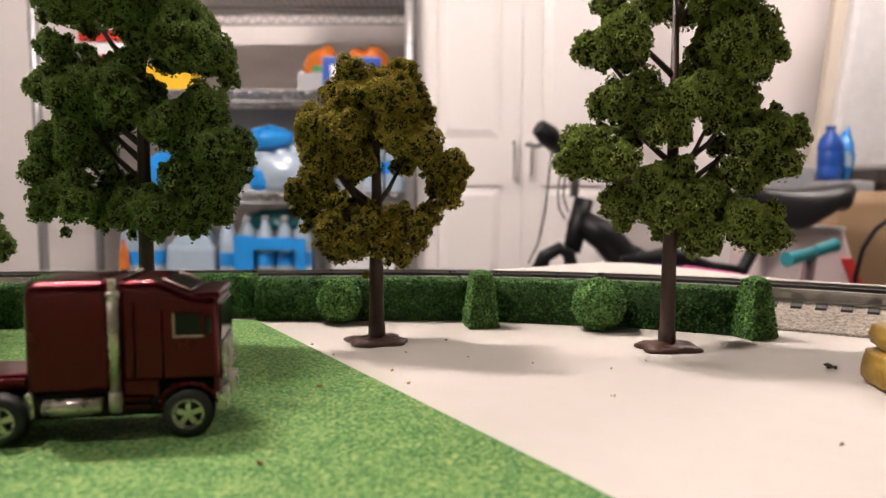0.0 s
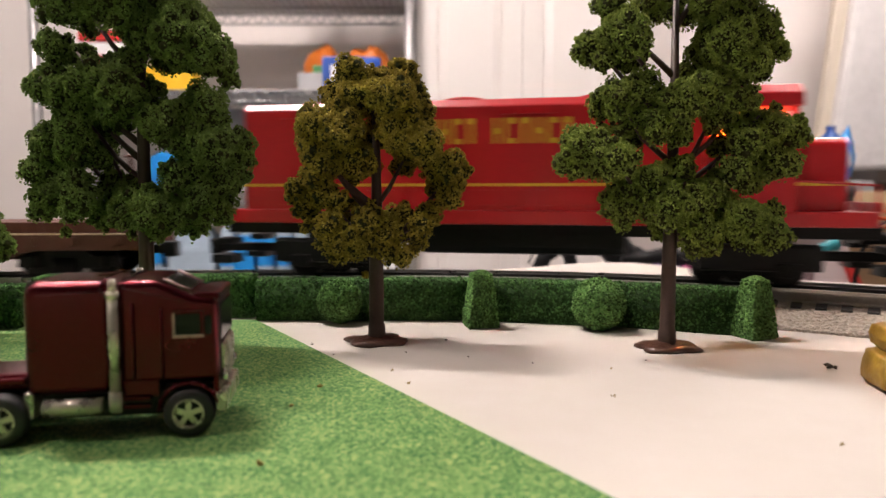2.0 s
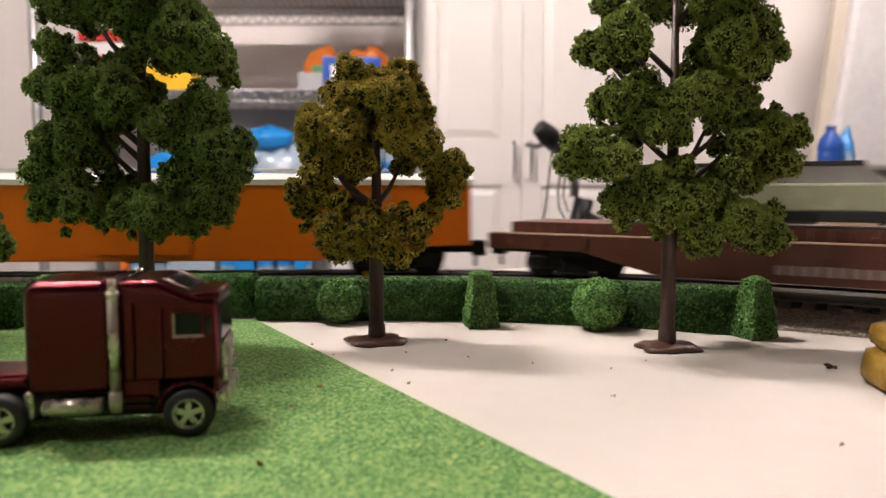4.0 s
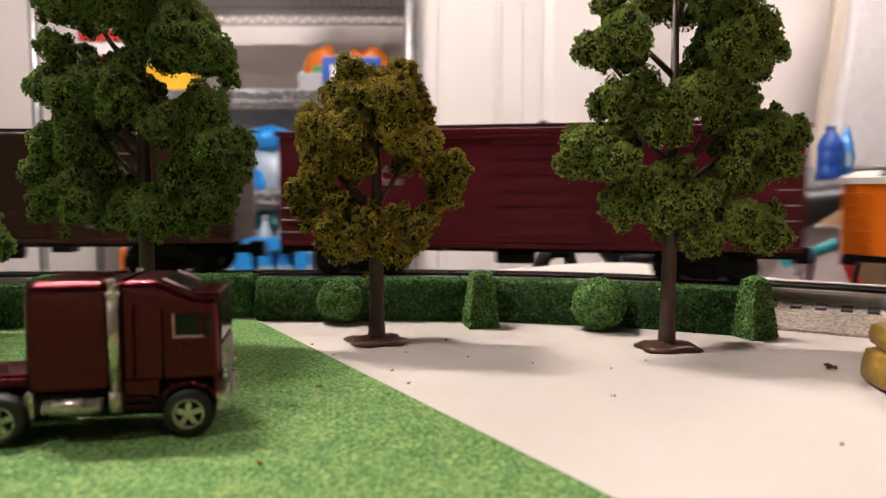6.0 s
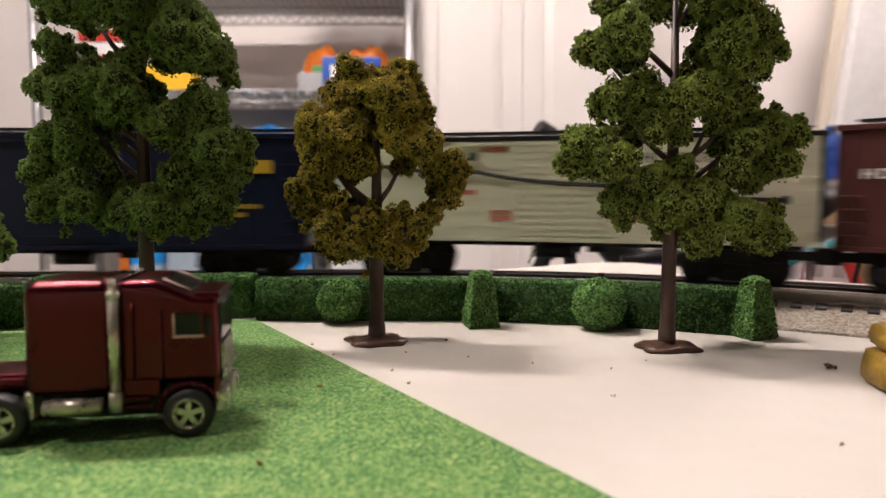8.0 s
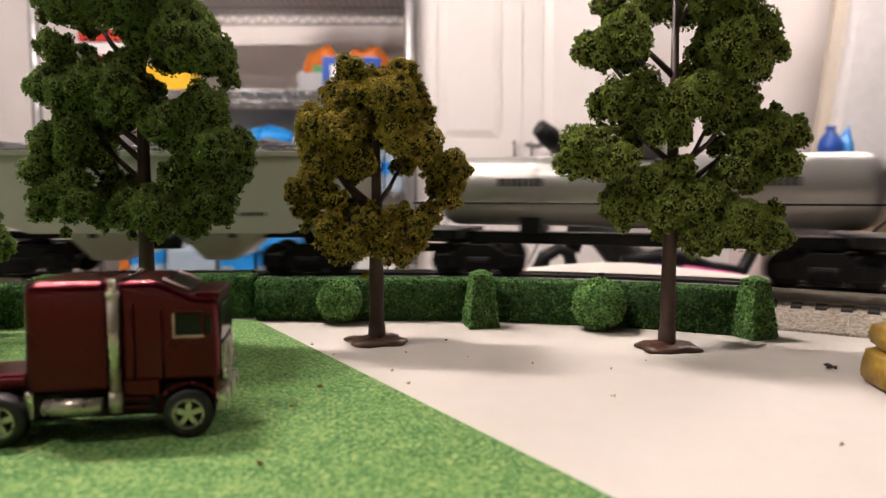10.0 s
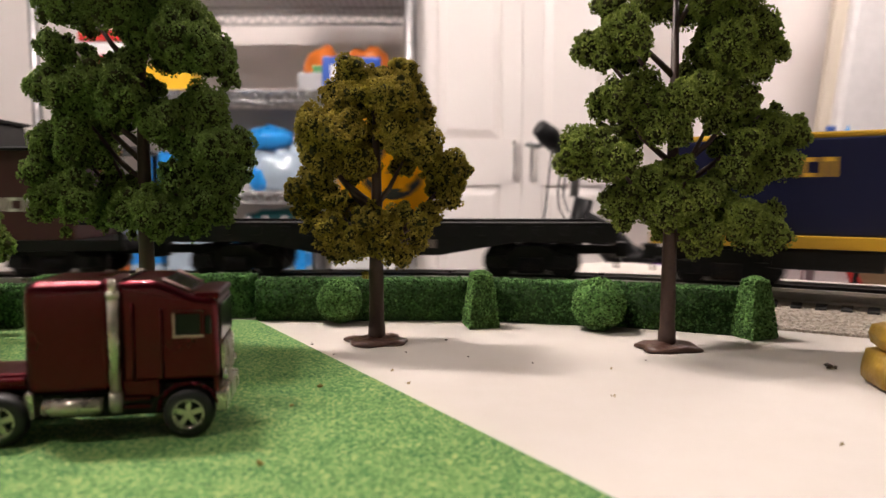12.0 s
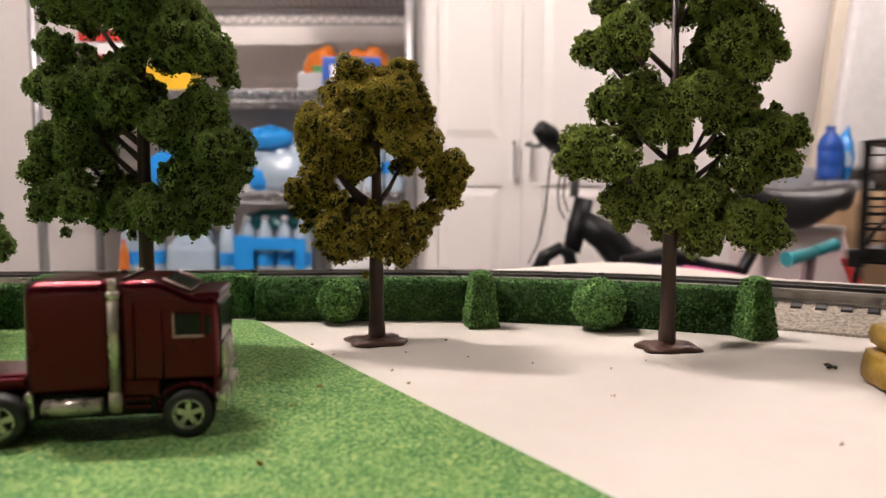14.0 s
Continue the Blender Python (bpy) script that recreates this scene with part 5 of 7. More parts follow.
def build_train():
    locomotive()
    car, h = flatcar("flat_wagon", -0.664, -1.020, M_FLATBROWN, 0.0400, 0.0315, 0.0215, "long brown flat wagon carrying a model car", 0.0065)
    bm = bare()
    rod(bm, (h - 0.019, 0.018, 0.046), (h - 0.021, 0.018, 0.084), 0.0014, n=8)
    rod(bm, (h - 0.040, 0.018, 0.046), (h - 0.040, 0.018, 0.066), 0.0008, n=8)
    rod(bm, (h - 0.041, 0.018, 0.0655), (h - 0.020, 0.018, 0.0655), 0.0009, n=8)
    lathe(bm, [(0.0030, 0.0), (0.0036, 0.0006), (0.0036, 0.0012), (0.0030, 0.0018)], 14, (h - 0.021, 0.018, 0.0835), "z")
    cpart("brake_stand", bm, M_FLATBROWN, car, "tall red brown brake post with a rail")
    toy_wagon(car, -0.107, 0.048, 0.0465)
    orange_reefer()
    # rungs paler than the body: their highlight is put into the colour
    car, h = boxcar("box_wagon", -1.432, -1.704, M_MAROON, M_MAROON, 0.0335, 0.0945, "dark red boxcar with a white round emblem", 0, 0, 0.010, 0.052, 0.040, board=M_MAROON, rung=M_INKGLINT)
    for s in (-1, 1):
        bm = bare()
        n = 22
        for i in range(n):
            a = math.pi * (0.04 + 0.92 * i / (n - 1)) if i < n else 0
            if i % 2 == 0:
                x, z = 0.0125 * math.cos(a), 0.0125 * math.sin(a)
                box(bm, x - 0.0012, x + 0.0012, *sorted((s * W, s * (W + 0.0003))), z - 0.0014, z + 0.0014)
        prism(bm, [(-0.010, -0.0035), (0.009, -0.0035), (0.009, 0.004), (0.005, 0.006), (0.0045, 0.0095), (0.0, 0.0100), (-0.001, 0.0060), (-0.007, 0.004), (-0.008, 0.017), (-0.0100, 0.017)], *sorted((s * W, s * (W + 0.0003))))
        box(bm, -0.010, 0.010, *sorted((s * W, s * (W + 0.0003))), -0.0080, -0.0048)
        bmesh.ops.translate(bm, verts=bm.verts, vec=(s * -1 * 0.058, 0, 0.0625))
        cpart("emblem", bm, M_WHITEINK, car, "white round emblem")
        for n, (x, z, w, k) in enumerate(((-0.070, 0.0735, 0.012, 4), (-0.070, 0.0665, 0.012, 4), (-0.072, 0.0470, 0.016, 6), (-0.072, 0.0435, 0.016, 6), (0.10, 0.0475, 0.016, 6))):
            cpart("lettering", bars(bare(), x - w / 2, x + w / 2, z, z + 0.0035, s * W, k, n), M_DULLINK, car)
    car, h = boxcar("box_wagon", -1.734, -1.986, M_BROWN, M_BROWN, 0.0355, 0.0925, "dark brown boxcar with ribbed door and lettering", 12, 0, 0.0, 0.058, 0.036, door_ribs=14)
    for s in (-1, 1):
        cpart("lettering", letters(bare(), -h + 0.012, -0.034, 0.0690, 0.0735, s * (W + 0.0012) + (0.0003 if s > 0 else 0), 12), M_WHITEINK, car, "white lettering shown as bars")
        for n, (x0, x1, z) in enumerate(((-0.085, -0.040, 0.0610), (-0.085, -0.055, 0.0535), (-0.095, -0.040, 0.0445), (0.05, 0.088, 0.0465), (0.05, 0.085, 0.0435))):
            cpart("lettering", bars(bare(), x0, x1, z, z + 0.0026, s * (W + 0.0009), 11, n), M_DULLINK, car)
        bm = bare()
        rim = [(-0.0125, 0.0118), (0.0125, 0.0118), (0.0125, 0.0072), (0.0108, 0.0060), (0.0062, -0.0118), (-0.0062, -0.0118), (-0.0108, 0.0060), (-0.0125, 0.0072)]
        for (xa, za), (xb, zb) in zip(rim, rim[1:] + rim[:1]):
            rod(bm, (xa, s * (W + 0.0011), za), (xb, s * (W + 0.0011), zb), 0.0006, n=6)
        bars(bm, -0.0062, 0.0062, -0.0045, 0.0055, s * (W + 0.0009), 3, 3, 0.4)
        bmesh.ops.translate(bm, verts=bm.verts, vec=(0.068, 0, 0.0715))
        cpart("emblem", bm, M_INKGLINT, car, "white keystone emblem outline")
    car, h = boxcar("box_wagon", -2.005, -2.2520, M_CREAM, M_BLACK, 0.0370, 0.0905, "cream boxcar with black line map and red lettering", 0, 6, 0.0, 0.052, 0.034, door_ribs=12)
    for s in (-1, 1):
        bm = bare()
        y = s * (W + 0.0022)
        line = [(-h + 0.004, 0.0760), (-h + 0.010, 0.0790), (-0.070, 0.0735), (-0.055, 0.0725), (-0.045, 0.0735), (-0.030, 0.0705), (0.0, 0.0670), (0.030, 0.0660), (0.050, 0.0640), (0.070, 0.0600), (h - 0.018, 0.0590)]
        tube(bm, [(x, y, z) for x, z in line], 0.0011, 6)
        tube(bm, [(-0.070, y, 0.0735), (-0.062, y, 0.0770), (-0.050, y, 0.0800), (-0.046, y, 0.0815)], 0.0010, 6)
        for x, z in ((h - 0.018, 0.0590), (0.078, 0.0592), (-0.046, 0.0815)):
            lathe(bm, [(0.0022, -0.0008), (0.0024, 0.0), (0.0022, 0.0008)], 12, (x, y, z), "y")
        cpart("line_map", bm, M_BLACKINK, car, "black painted railway line map")
        for n, (x, z, w, k) in enumerate(((-0.035, 0.0840, 0.014, 6), (-0.052, 0.0615, 0.014, 6), (-0.030, 0.0480, 0.014, 5), (-0.030, 0.0510, 0.014, 5), (0.070, 0.0655, 0.016, 6), (0.098, 0.0570, 0.007, 3), (0.072, 0.0530, 0.010, 4), (0.072, 0.0480, 0.016, 6), (0.035, 0.0480, 0.018, 7), (-0.09, 0.0500, 0.012, 5))):
            cpart("lettering", bars(bare(), x - w / 2, x + w / 2, z, z + 0.0026, s * W + s * 0.0002, k, n, 0.12), M_REDINK, car)
        cpart("lettering", letters(bare(), 0.040, 0.100, 0.0775, 0.0830, s * W + (0.0003 if s > 0 else 0), 11), M_GREYINK, car, "grey lettering shown as bars")
        cpart("lettering", letters(bare(), 0.045, 0.088, 0.0700, 0.0750, s * W + (0.0003 if s > 0 else 0), 8), M_GREYINK, car, "grey lettering shown as bars")
        cpart("corner_post", box(bare(), h - 0.0025, h + 0.0005, *sorted((s * (W - 0.002), s * (W + 0.0010))), 0.0370, 0.0905), M_BLACK, car, "black car end")
    car, h = boxcar("box_wagon", -2.276, -2.530, M_BLUE, M_BLUE, 0.0320, 0.0930, "navy blue boxcar with yellow markings", 10, 0, 0.0, 0.050, 0.036)
    for s in (-1, 1):
        cpart("marking", box(bare(), h - 0.030, h - 0.018, *sorted((s * W, s * (W + 0.0011))), 0.0730, 0.0800), M_YELLOWINK, car, "yellow panel")
        cpart("marking", box(bare(), -0.085, -0.062, *sorted((s * W, s * (W + 0.0011))), 0.0730, 0.0800), M_YELLOWINK, car, "yellow panel")
        for n, (x, z, w) in enumerate(((h - 0.035, 0.0540, 0.022), (h - 0.040, 0.0495, 0.016), (-0.075, 0.054, 0.02), (-0.075, 0.0495, 0.02))):
            cpart("lettering", bars(bare(), x - w / 2, x + w / 2, z, z + 0.0024, s * W + s * 0.0009, 8, n), M_YELLOWINK, car)
    tank_car()
    hopper()
    switcher()
    car, h = flatcar("flat_wagon", -3.2800, -3.532, M_BLACK, 0.0458, 0.0360, 0.0290, "black flat wagon carrying an orange plastic pumpkin")
    pumpkin(car, -0.001, 0.0452)
    caboose()


build_train()


# ---- toy lorry on the grass mat ----
M_LORRY = material("lorry_maroon", (0.085, 0.006, 0.011), 0.30, metal=1.0, vary=0.08, scale=60, bump=0.0, coat=0.25, coat_rough=0.10)
# pale pink for window edges: light on the metal put into the colour
M_LITEDGE = material("lit_pink_edge", (0.52, 0.33, 0.30), 0.35, vary=0.15, scale=300, bump=0.05, coat=0.3)
M_LORRYGLASS = material("smoked_lorry_window", (0.012, 0.011, 0.011), 0.15, vary=0.1, bump=0, spec=0.2)
M_TYRE = material("toy_tyre", (0.014, 0.014, 0.014), 0.55, vary=0.2, scale=200, bump=0.1)
M_PLATED = material("plated_plastic", (0.55, 0.50, 0.42), 0.28, metal=0.7, vary=0.1, scale=200, bump=0.05)


def lorry_wheel(lorry, x, y, r, w, side):
    wheel = part("wheel", lathe(bare(), [(r * 0.62, -w / 2), (r * 0.94, -w / 2), (r, -w * 0.3), (r, w * 0.3), (r * 0.94, w / 2), (r * 0.62, w / 2), (r * 0.58, 0.0)], 32, (0, 0, 0), "y", False), M_TYRE, lorry, "black toy tyre", pose(x, y, r))
    bm = bare()
    lathe(bm, [(r * 0.52, side * w * 0.30), (r * 0.64, side * w * 0.34), (r * 0.64, side * w * 0.50), (r * 0.57, side * w * 0.52), (r * 0.55, side * w * 0.40)] if side > 0 else
          [(r * 0.55, side * w * 0.40), (r * 0.57, side * w * 0.52), (r * 0.64, side * w * 0.50), (r * 0.64, side * w * 0.34), (r * 0.52, side * w * 0.30)], 32, (0, 0, 0), "y", False)
    lathe(bm, sorted([(r * 0.16, side * w * 0.35), (r * 0.14, side * w * 0.52)], key=lambda q: q[1]), 14, (0, 0, 0), "y")
    for k in range(5):
        a = k * 2 * math.pi / 5 + 0.3
        d = Vector((math.cos(a), 0, math.sin(a)))
        e = Vector((-math.sin(a), 0, math.cos(a))) * r * 0.10
        f = [d * r * 0.10 - e, d * r * 0.60 - e * 1.1, d * r * 0.60 + e * 1.1, d * r * 0.10 + e]
        lo = [bm.verts.new(v + Vector((0, side * w * 0.36, 0))) for v in f]
        hi = [bm.verts.new(v + Vector((0, side * w * 0.47, 0))) for v in f]
        bm.faces.new(lo), bm.faces.new(hi)
        for i in range(4):
            bm.faces.new((lo[i], hi[i], hi[(i + 1) % 4], lo[(i + 1) % 4]))
    bmesh.ops.recalc_face_normals(bm, faces=bm.faces)
    part("rim", bm, M_PLATED, wheel, "chrome five-spoke rim")
    part("hub_back", lathe(bare(), [(r * 0.60, -side * 0.0002 - 0.0001), (r * 0.60, -side * 0.0002 + 0.0001)], 24, (0, side * w * 0.3, 0), "y"), M_BLACK, wheel)


def lorry():
    t = thing("toy_lorry", pose(-0.0647, 0.1735, 0.0008, 0, 0, 9.6), "glossy maroon toy cab-over lorry parked on the grass mat", "toy truck")
    B = 0.0245
    y0, y1 = 0.0005, B - 0.0005

    def side(bm, outline, a, b, bevel):
        prism(bm, outline, a, b, bevel, 6)
        for f in bm.faces:
            f.smooth = True
        return bm

    def rounded(ob):
        ob.modifiers.new("even_sheen", "WEIGHTED_NORMAL").weight = 100
        return ob

    rounded(part("sleeper", side(bare(), [(-0.0388, 0.0115), (-0.0388, 0.0375), (-0.0374, 0.0402), (-0.0192, 0.0402), (-0.0180, 0.0390), (-0.0180, 0.0115)], y0, y1, 0.0026), M_LORRY, t, "maroon sleeper box"))
    bm = side(bare(), [(-0.0166, 0.0140), (-0.0166, 0.0392), (-0.0156, 0.0402), (-0.0070, 0.0402), (0.0012, 0.0362), (0.0071, 0.0355), (0.0076, 0.0340), (0.0076, 0.0140)], y0 - 0.0003, y1 + 0.0003, 0.0019)
    box(bm, -0.0164, -0.0072, y0 - 0.0001, y1 + 0.0001, 0.0105, 0.0150, 0.0004)
    box(bm, 0.0060, 0.0075, y0 - 0.0001, y1 + 0.0001, 0.0100, 0.0150, 0.0004)
    rounded(part("cab", bm, M_LORRY, t, "maroon cab with slanted roof front"))
    part("gap_panel", box(bare(), -0.0186, -0.0162, 0.002, B - 0.002, 0.0100, 0.0380), M_LORRY, t)
    part("roof_visor", box(bare(), 0.0015, 0.0080, 0.001, B - 0.001, 0.0348, 0.0368, 0.0009), M_LORRY, t)
    bm = bare()
    vs = [bm.verts.new(v) for v in ((-0.0058, 0.0030, 0.0401), (0.0004, 0.0030, 0.0371), (0.0004, B - 0.0030, 0.0371), (-0.0058, B - 0.0030, 0.0401))]
    lo = [bm.verts.new((v.co.x - 0.0003, v.co.y, v.co.z - 0.0012)) for v in vs]
    bm.faces.new(vs), bm.faces.new(lo[::-1])
    for i in range(4):
        bm.faces.new((vs[i], lo[i], lo[(i + 1) % 4], vs[(i + 1) % 4]))
    bmesh.ops.recalc_face_normals(bm, faces=bm.faces)
    part("roof_window", bm, M_LORRYGLASS, t, "smoked slanted roof window")
    # roof window edges take the painted highlight colour
    for y in (0.0028, B - 0.0028):
        part("roof_window_edge", rod(bare(), (-0.0060, y, 0.0403), (0.0006, y, 0.0371), 0.00035, n=8), M_LITEDGE, t, "pale window edge with a painted highlight")
    part("windscreen", box(bare(), 0.0073, 0.0081, 0.0025, B - 0.0025, 0.0240, 0.0335, 0.0003), M_LORRYGLASS, t)
    for s, y in ((-1, 0.0), (1, B)):
        glass = part("side_window", box(bare(), -0.0028, 0.0034, y - 0.0004, y + 0.0004, 0.0262, 0.0318, 0.0003), M_LORRYGLASS, t, "smoked side window")
        # bottom and left edges carry the painted highlight, the others body colour
        for q, edge, note in (((-0.0034, 0.0040, 0.0256, 0.0262), M_LITEDGE, "pale window edge with a painted highlight"), ((-0.0034, 0.0040, 0.0318, 0.0323), M_LORRY, ""),
                              ((-0.0034, -0.0028, 0.0262, 0.0318), M_LITEDGE, "pale window edge with a painted highlight"), ((0.0034, 0.0040, 0.0262, 0.0318), M_LORRY, "")):
            part("window_frame", box(bare(), q[0], q[1], y - 0.0007, y + 0.0007, q[2], q[3]), edge, glass, note)
        bm = bare()
        box(bm, 0.0044, 0.0060, y - 0.0012, y + 0.0012, 0.0262, 0.0312, 0.0006)
        part("mirror", bm, M_LORRYGLASS, t)
        bm = bare()
        yy = y + s * 0.0009
        rod(bm, (-0.0172, yy, 0.0120), (-0.0172, yy, 0.0378), 0.00135, n=14)
        rod(bm, (-0.0172, yy, 0.0375), (-0.0172, yy, 0.0408), 0.0010, n=12)
        rod(bm, (-0.0172, yy, 0.0360), (-0.0172, yy, 0.0376), 0.00165, n=14)
        rod(bm, (-0.0172, yy, 0.0075), (-0.0172, yy, 0.0125), 0.0017, n=14)
        part("exhaust_pipe", bm, M_PLATED, t, "plated upright exhaust stack")
        bm = bare()
        rod(bm, (-0.0340, y + s * 0.0004, 0.0090), (-0.0205, y + s * 0.0004, 0.0090), 0.0021, n=16)
        part("fuel_tank", bm, M_PLATED, t, "plated fuel tank")
        bm = bare()
        for i in range(7):
            aa = math.pi * (0.10 + 0.75 * i / 6)
            bb = math.pi * (0.10 + 0.75 * (i + 1) / 6)
            rod(bm, (0.0075 * math.cos(aa), y, 0.0063 + 0.0075 * math.sin(aa)), (0.0075 * math.cos(bb), y, 0.0063 + 0.0075 * math.sin(bb)), 0.0006, n=6)
        part("wheel_arch", bm, M_LORRY, t)
        bm = bare()
        for z in (0.0080, 0.0100):
            box(bm, -0.0160, -0.0090, y - 0.0008, y + 0.0008, z, z + 0.0010, 0.0003)
        part("step", bm, M_LORRY, t)
        bm = bare()
        rod(bm, (-0.0128, y + s * 0.0003, 0.0150), (-0.0128, y + s * 0.0003, 0.0345), 0.00035, n=6)
        rod(bm, (-0.0060, y + s * 0.0003, 0.0150), (-0.0060, y + s * 0.0003, 0.0330), 0.00030, n=6)
        part("door_seam", bm, M_LORRY, t)
        lorry_wheel(t, 0.0, y + s * -0.0006, 0.0062, 0.0048, s)
        lorry_wheel(t, -0.0442, y + s * -0.0006, 0.0064, 0.0058, s)
        lorry_wheel(t, -0.0580, y + s * -0.0006, 0.0064, 0.0058, s)
    part("chassis", box(bare(), -0.0680, 0.0060, 0.0062, B - 0.0062, 0.0042, 0.0125, 0.0006), M_BLACK, t)
    part("rear_deck", box(bare(), -0.0670, -0.0388, 0.004, B - 0.004, 0.0125, 0.0168, 0.0008), M_LORRY, t)
    part("rear_deck_rail", box(bare(), -0.0670, -0.0392, 0.0025, 0.0040, 0.0140, 0.0160, 0.0006), M_LORRY, t)
    part("mudguard", box(bare(), -0.0392, -0.0368, 0.0005, B - 0.0005, 0.0060, 0.0126, 0.0006), M_PLATED, t)
    bm = bare()
    box(bm, 0.0076, 0.0085, 0.0035, B - 0.0035, 0.0130, 0.0230, 0.0003)
    for i in range(9):
        z = 0.0138 + i * 0.0010
        box(bm, 0.0084, 0.0089, 0.0045, B - 0.0045, z, z + 0.0004)
    part("grille", bm, M_PLATED, t, "plated front grille")
    part("bumper", box(bare(), 0.0064, 0.0093, -0.0005, B + 0.0005, 0.0060, 0.0112, 0.0009), M_PLATED, t, "plated front bumper")
    for y in (0.0030, B - 0.0030):
        bm = lathe(bare(), [(0.0016, 0.0), (0.0016, 0.0007), (0.0009, 0.0011)], 14, (0.0082, y, 0.0150), "x")
        part("headlight", bm, M_CHROME, t)


lorry()

# ---- yellow toy and crumbs on the table ----
M_MUSTARD = material("mustard_resin", (0.37, 0.235, 0.030), 0.45, second=(0.24, 0.13, 0.015), scale=120, fine=700, bump=0.4)


def yellow_toy():
    t = thing("yellow_toy_block", pose(0.1515, 0.2190, 0, 0, 0, -12), "mustard yellow lumpy toy bale on the table", "toy")
    for name, z0, z1, w, x in (("lower_block", 0.0, 0.0122, 0.0135, 0.0), ("upper_block", 0.0118, 0.0205, 0.0125, 0.0006)):
        bm = box(bare(), x - w, x + w, -0.010, 0.010, z0, z1, 0.0042)
        bmesh.ops.subdivide_edges(bm, edges=bm.edges, cuts=2, use_grid_fill=True)
        for v in bm.verts:
            n = noise.noise(v.co * 260) * 0.0009 + noise.noise(v.co * 90) * 0.0010
            v.co += Vector((v.co.x - x, v.co.y, 0)).normalized() * n
        for f in bm.faces:
            f.smooth = True
        part(name, bm, M_MUSTARD, t)
    part("strap", box(bare(), -0.0040, -0.0015, -0.0112, 0.0112, 0.0008, 0.0208, 0.0010), M_MUSTARD, t)


yellow_toy()
M_CRUMB = material("fallen_foam_crumb", (0.36, 0.25, 0.06), 0.9, vary=0.2, scale=400)
M_DARKCRUMB = material("dark_crumb", (0.060, 0.042, 0.026), 0.8, vary=0.2, scale=400)


def crumb(x, y, z, r, seed, dark=False):
    rng = np.random.default_rng(seed)
    n = 7
    c = rng.normal(scale=r * 0.45, size=(n, 3))
    c[:, 2] = np.abs(c[:, 2]) * 0.6 + r * 0.22
    me = crumbs_mesh("foam_crumb", c, rng.uniform(r * 0.35, r * 0.6, n), rng)
    me.materials.append(M_DARKCRUMB if dark else M_CRUMB)
    ob = new("foam_crumb", me)
    ob.matrix_world = pose(x, y, z)
    tagged(ob, "tiny dark crumb lying on the table" if dark else "tiny fallen olive foam crumb", "crumb", "fallen crumbs")


for i, (x, y, z, r, dark) in enumerate(((-0.0540, 0.2835, 0, 0.0007, True), (-0.0424, 0.2655, 0, 0.0006, True), (-0.0179, 0.2410, 0, 0.0007, False), (-0.0114, 0.2245, 0, 0.0008, False),
                                        (0.0014, 0.2918, 0, 0.0007, True), (0.0525, 0.2105, 0, 0.0007, False), (0.1377, 0.2440, 0, 0.0020, True), (0.0995, 0.1690, 0, 0.0007, False),
                                        (-0.0390, 0.2185, 0.0008, 0.0012, False), (-0.0420, 0.1545, 0.0008, 0.0011, False), (-0.0147, 0.2690, 0, 0.0005, True), (0.0095, 0.2620, 0, 0.0004, True),
                                        (0.0330, 0.2520, 0, 0.0004, True), (0.0600, 0.2440, 0, 0.0005, False), (-0.0440, 0.1980, 0.0008, 0.0007, False), (0.0760, 0.2560, 0, 0.0004, True))):
    crumb(x, y, z, r, 50 + i, dark)


# ---- wire shelving with its goods ----
M_WIRE = material("chromed_wire", (0.50, 0.49, 0.49), 0.42, metal=0.8, vary=0.1, scale=30, bump=0.02)
M_TEAL = material("teal_plastic", (0.02, 0.22, 0.24), 0.4, vary=0.1, scale=20, bump=0.03)
M_BLUEPACK = material("blue_film", (0.02, 0.28, 0.74), 0.3, vary=0.12, scale=20, bump=0.1)
M_DEEPBLUE = material("deep_blue_plastic", (0.02, 0.09, 0.42), 0.35, vary=0.1, scale=20, bump=0.03)
M_CLEAR = material("clear_bottle_plastic", (0.38, 0.47, 0.56), 0.12, vary=0.08, scale=25, bump=0.1)
M_GREYBIN = material("grey_bin_plastic", (0.36, 0.36, 0.37), 0.4, vary=0.05, scale=10, bump=0.03)
M_ORANGEBAG = material("orange_bag", (0.62, 0.16, 0.02), 0.4, vary=0.15, scale=25, bump=0.2)
M_BRIGHTYELLOW = material("yellow_pack", (0.75, 0.45, 0.01), 0.4, vary=0.1, scale=20)
M_BRIGHTRED = material("red_pack", (0.60, 0.035, 0.03), 0.4, vary=0.1, scale=20)
M_WHITEPACK = material("white_pack", (0.72, 0.71, 0.70), 0.4, vary=0.05, scale=20)
M_LEAFGREEN = material("green_print", (0.05, 0.25, 0.06), 0.4, vary=0.1, scale=20)
SX0, SX1, SY0, SY1 = -1.296, -0.108, 2.25, 2.62
SHELVES = (-0.60, -0.255, 0.062, 0.385, 0.712, 1.03)


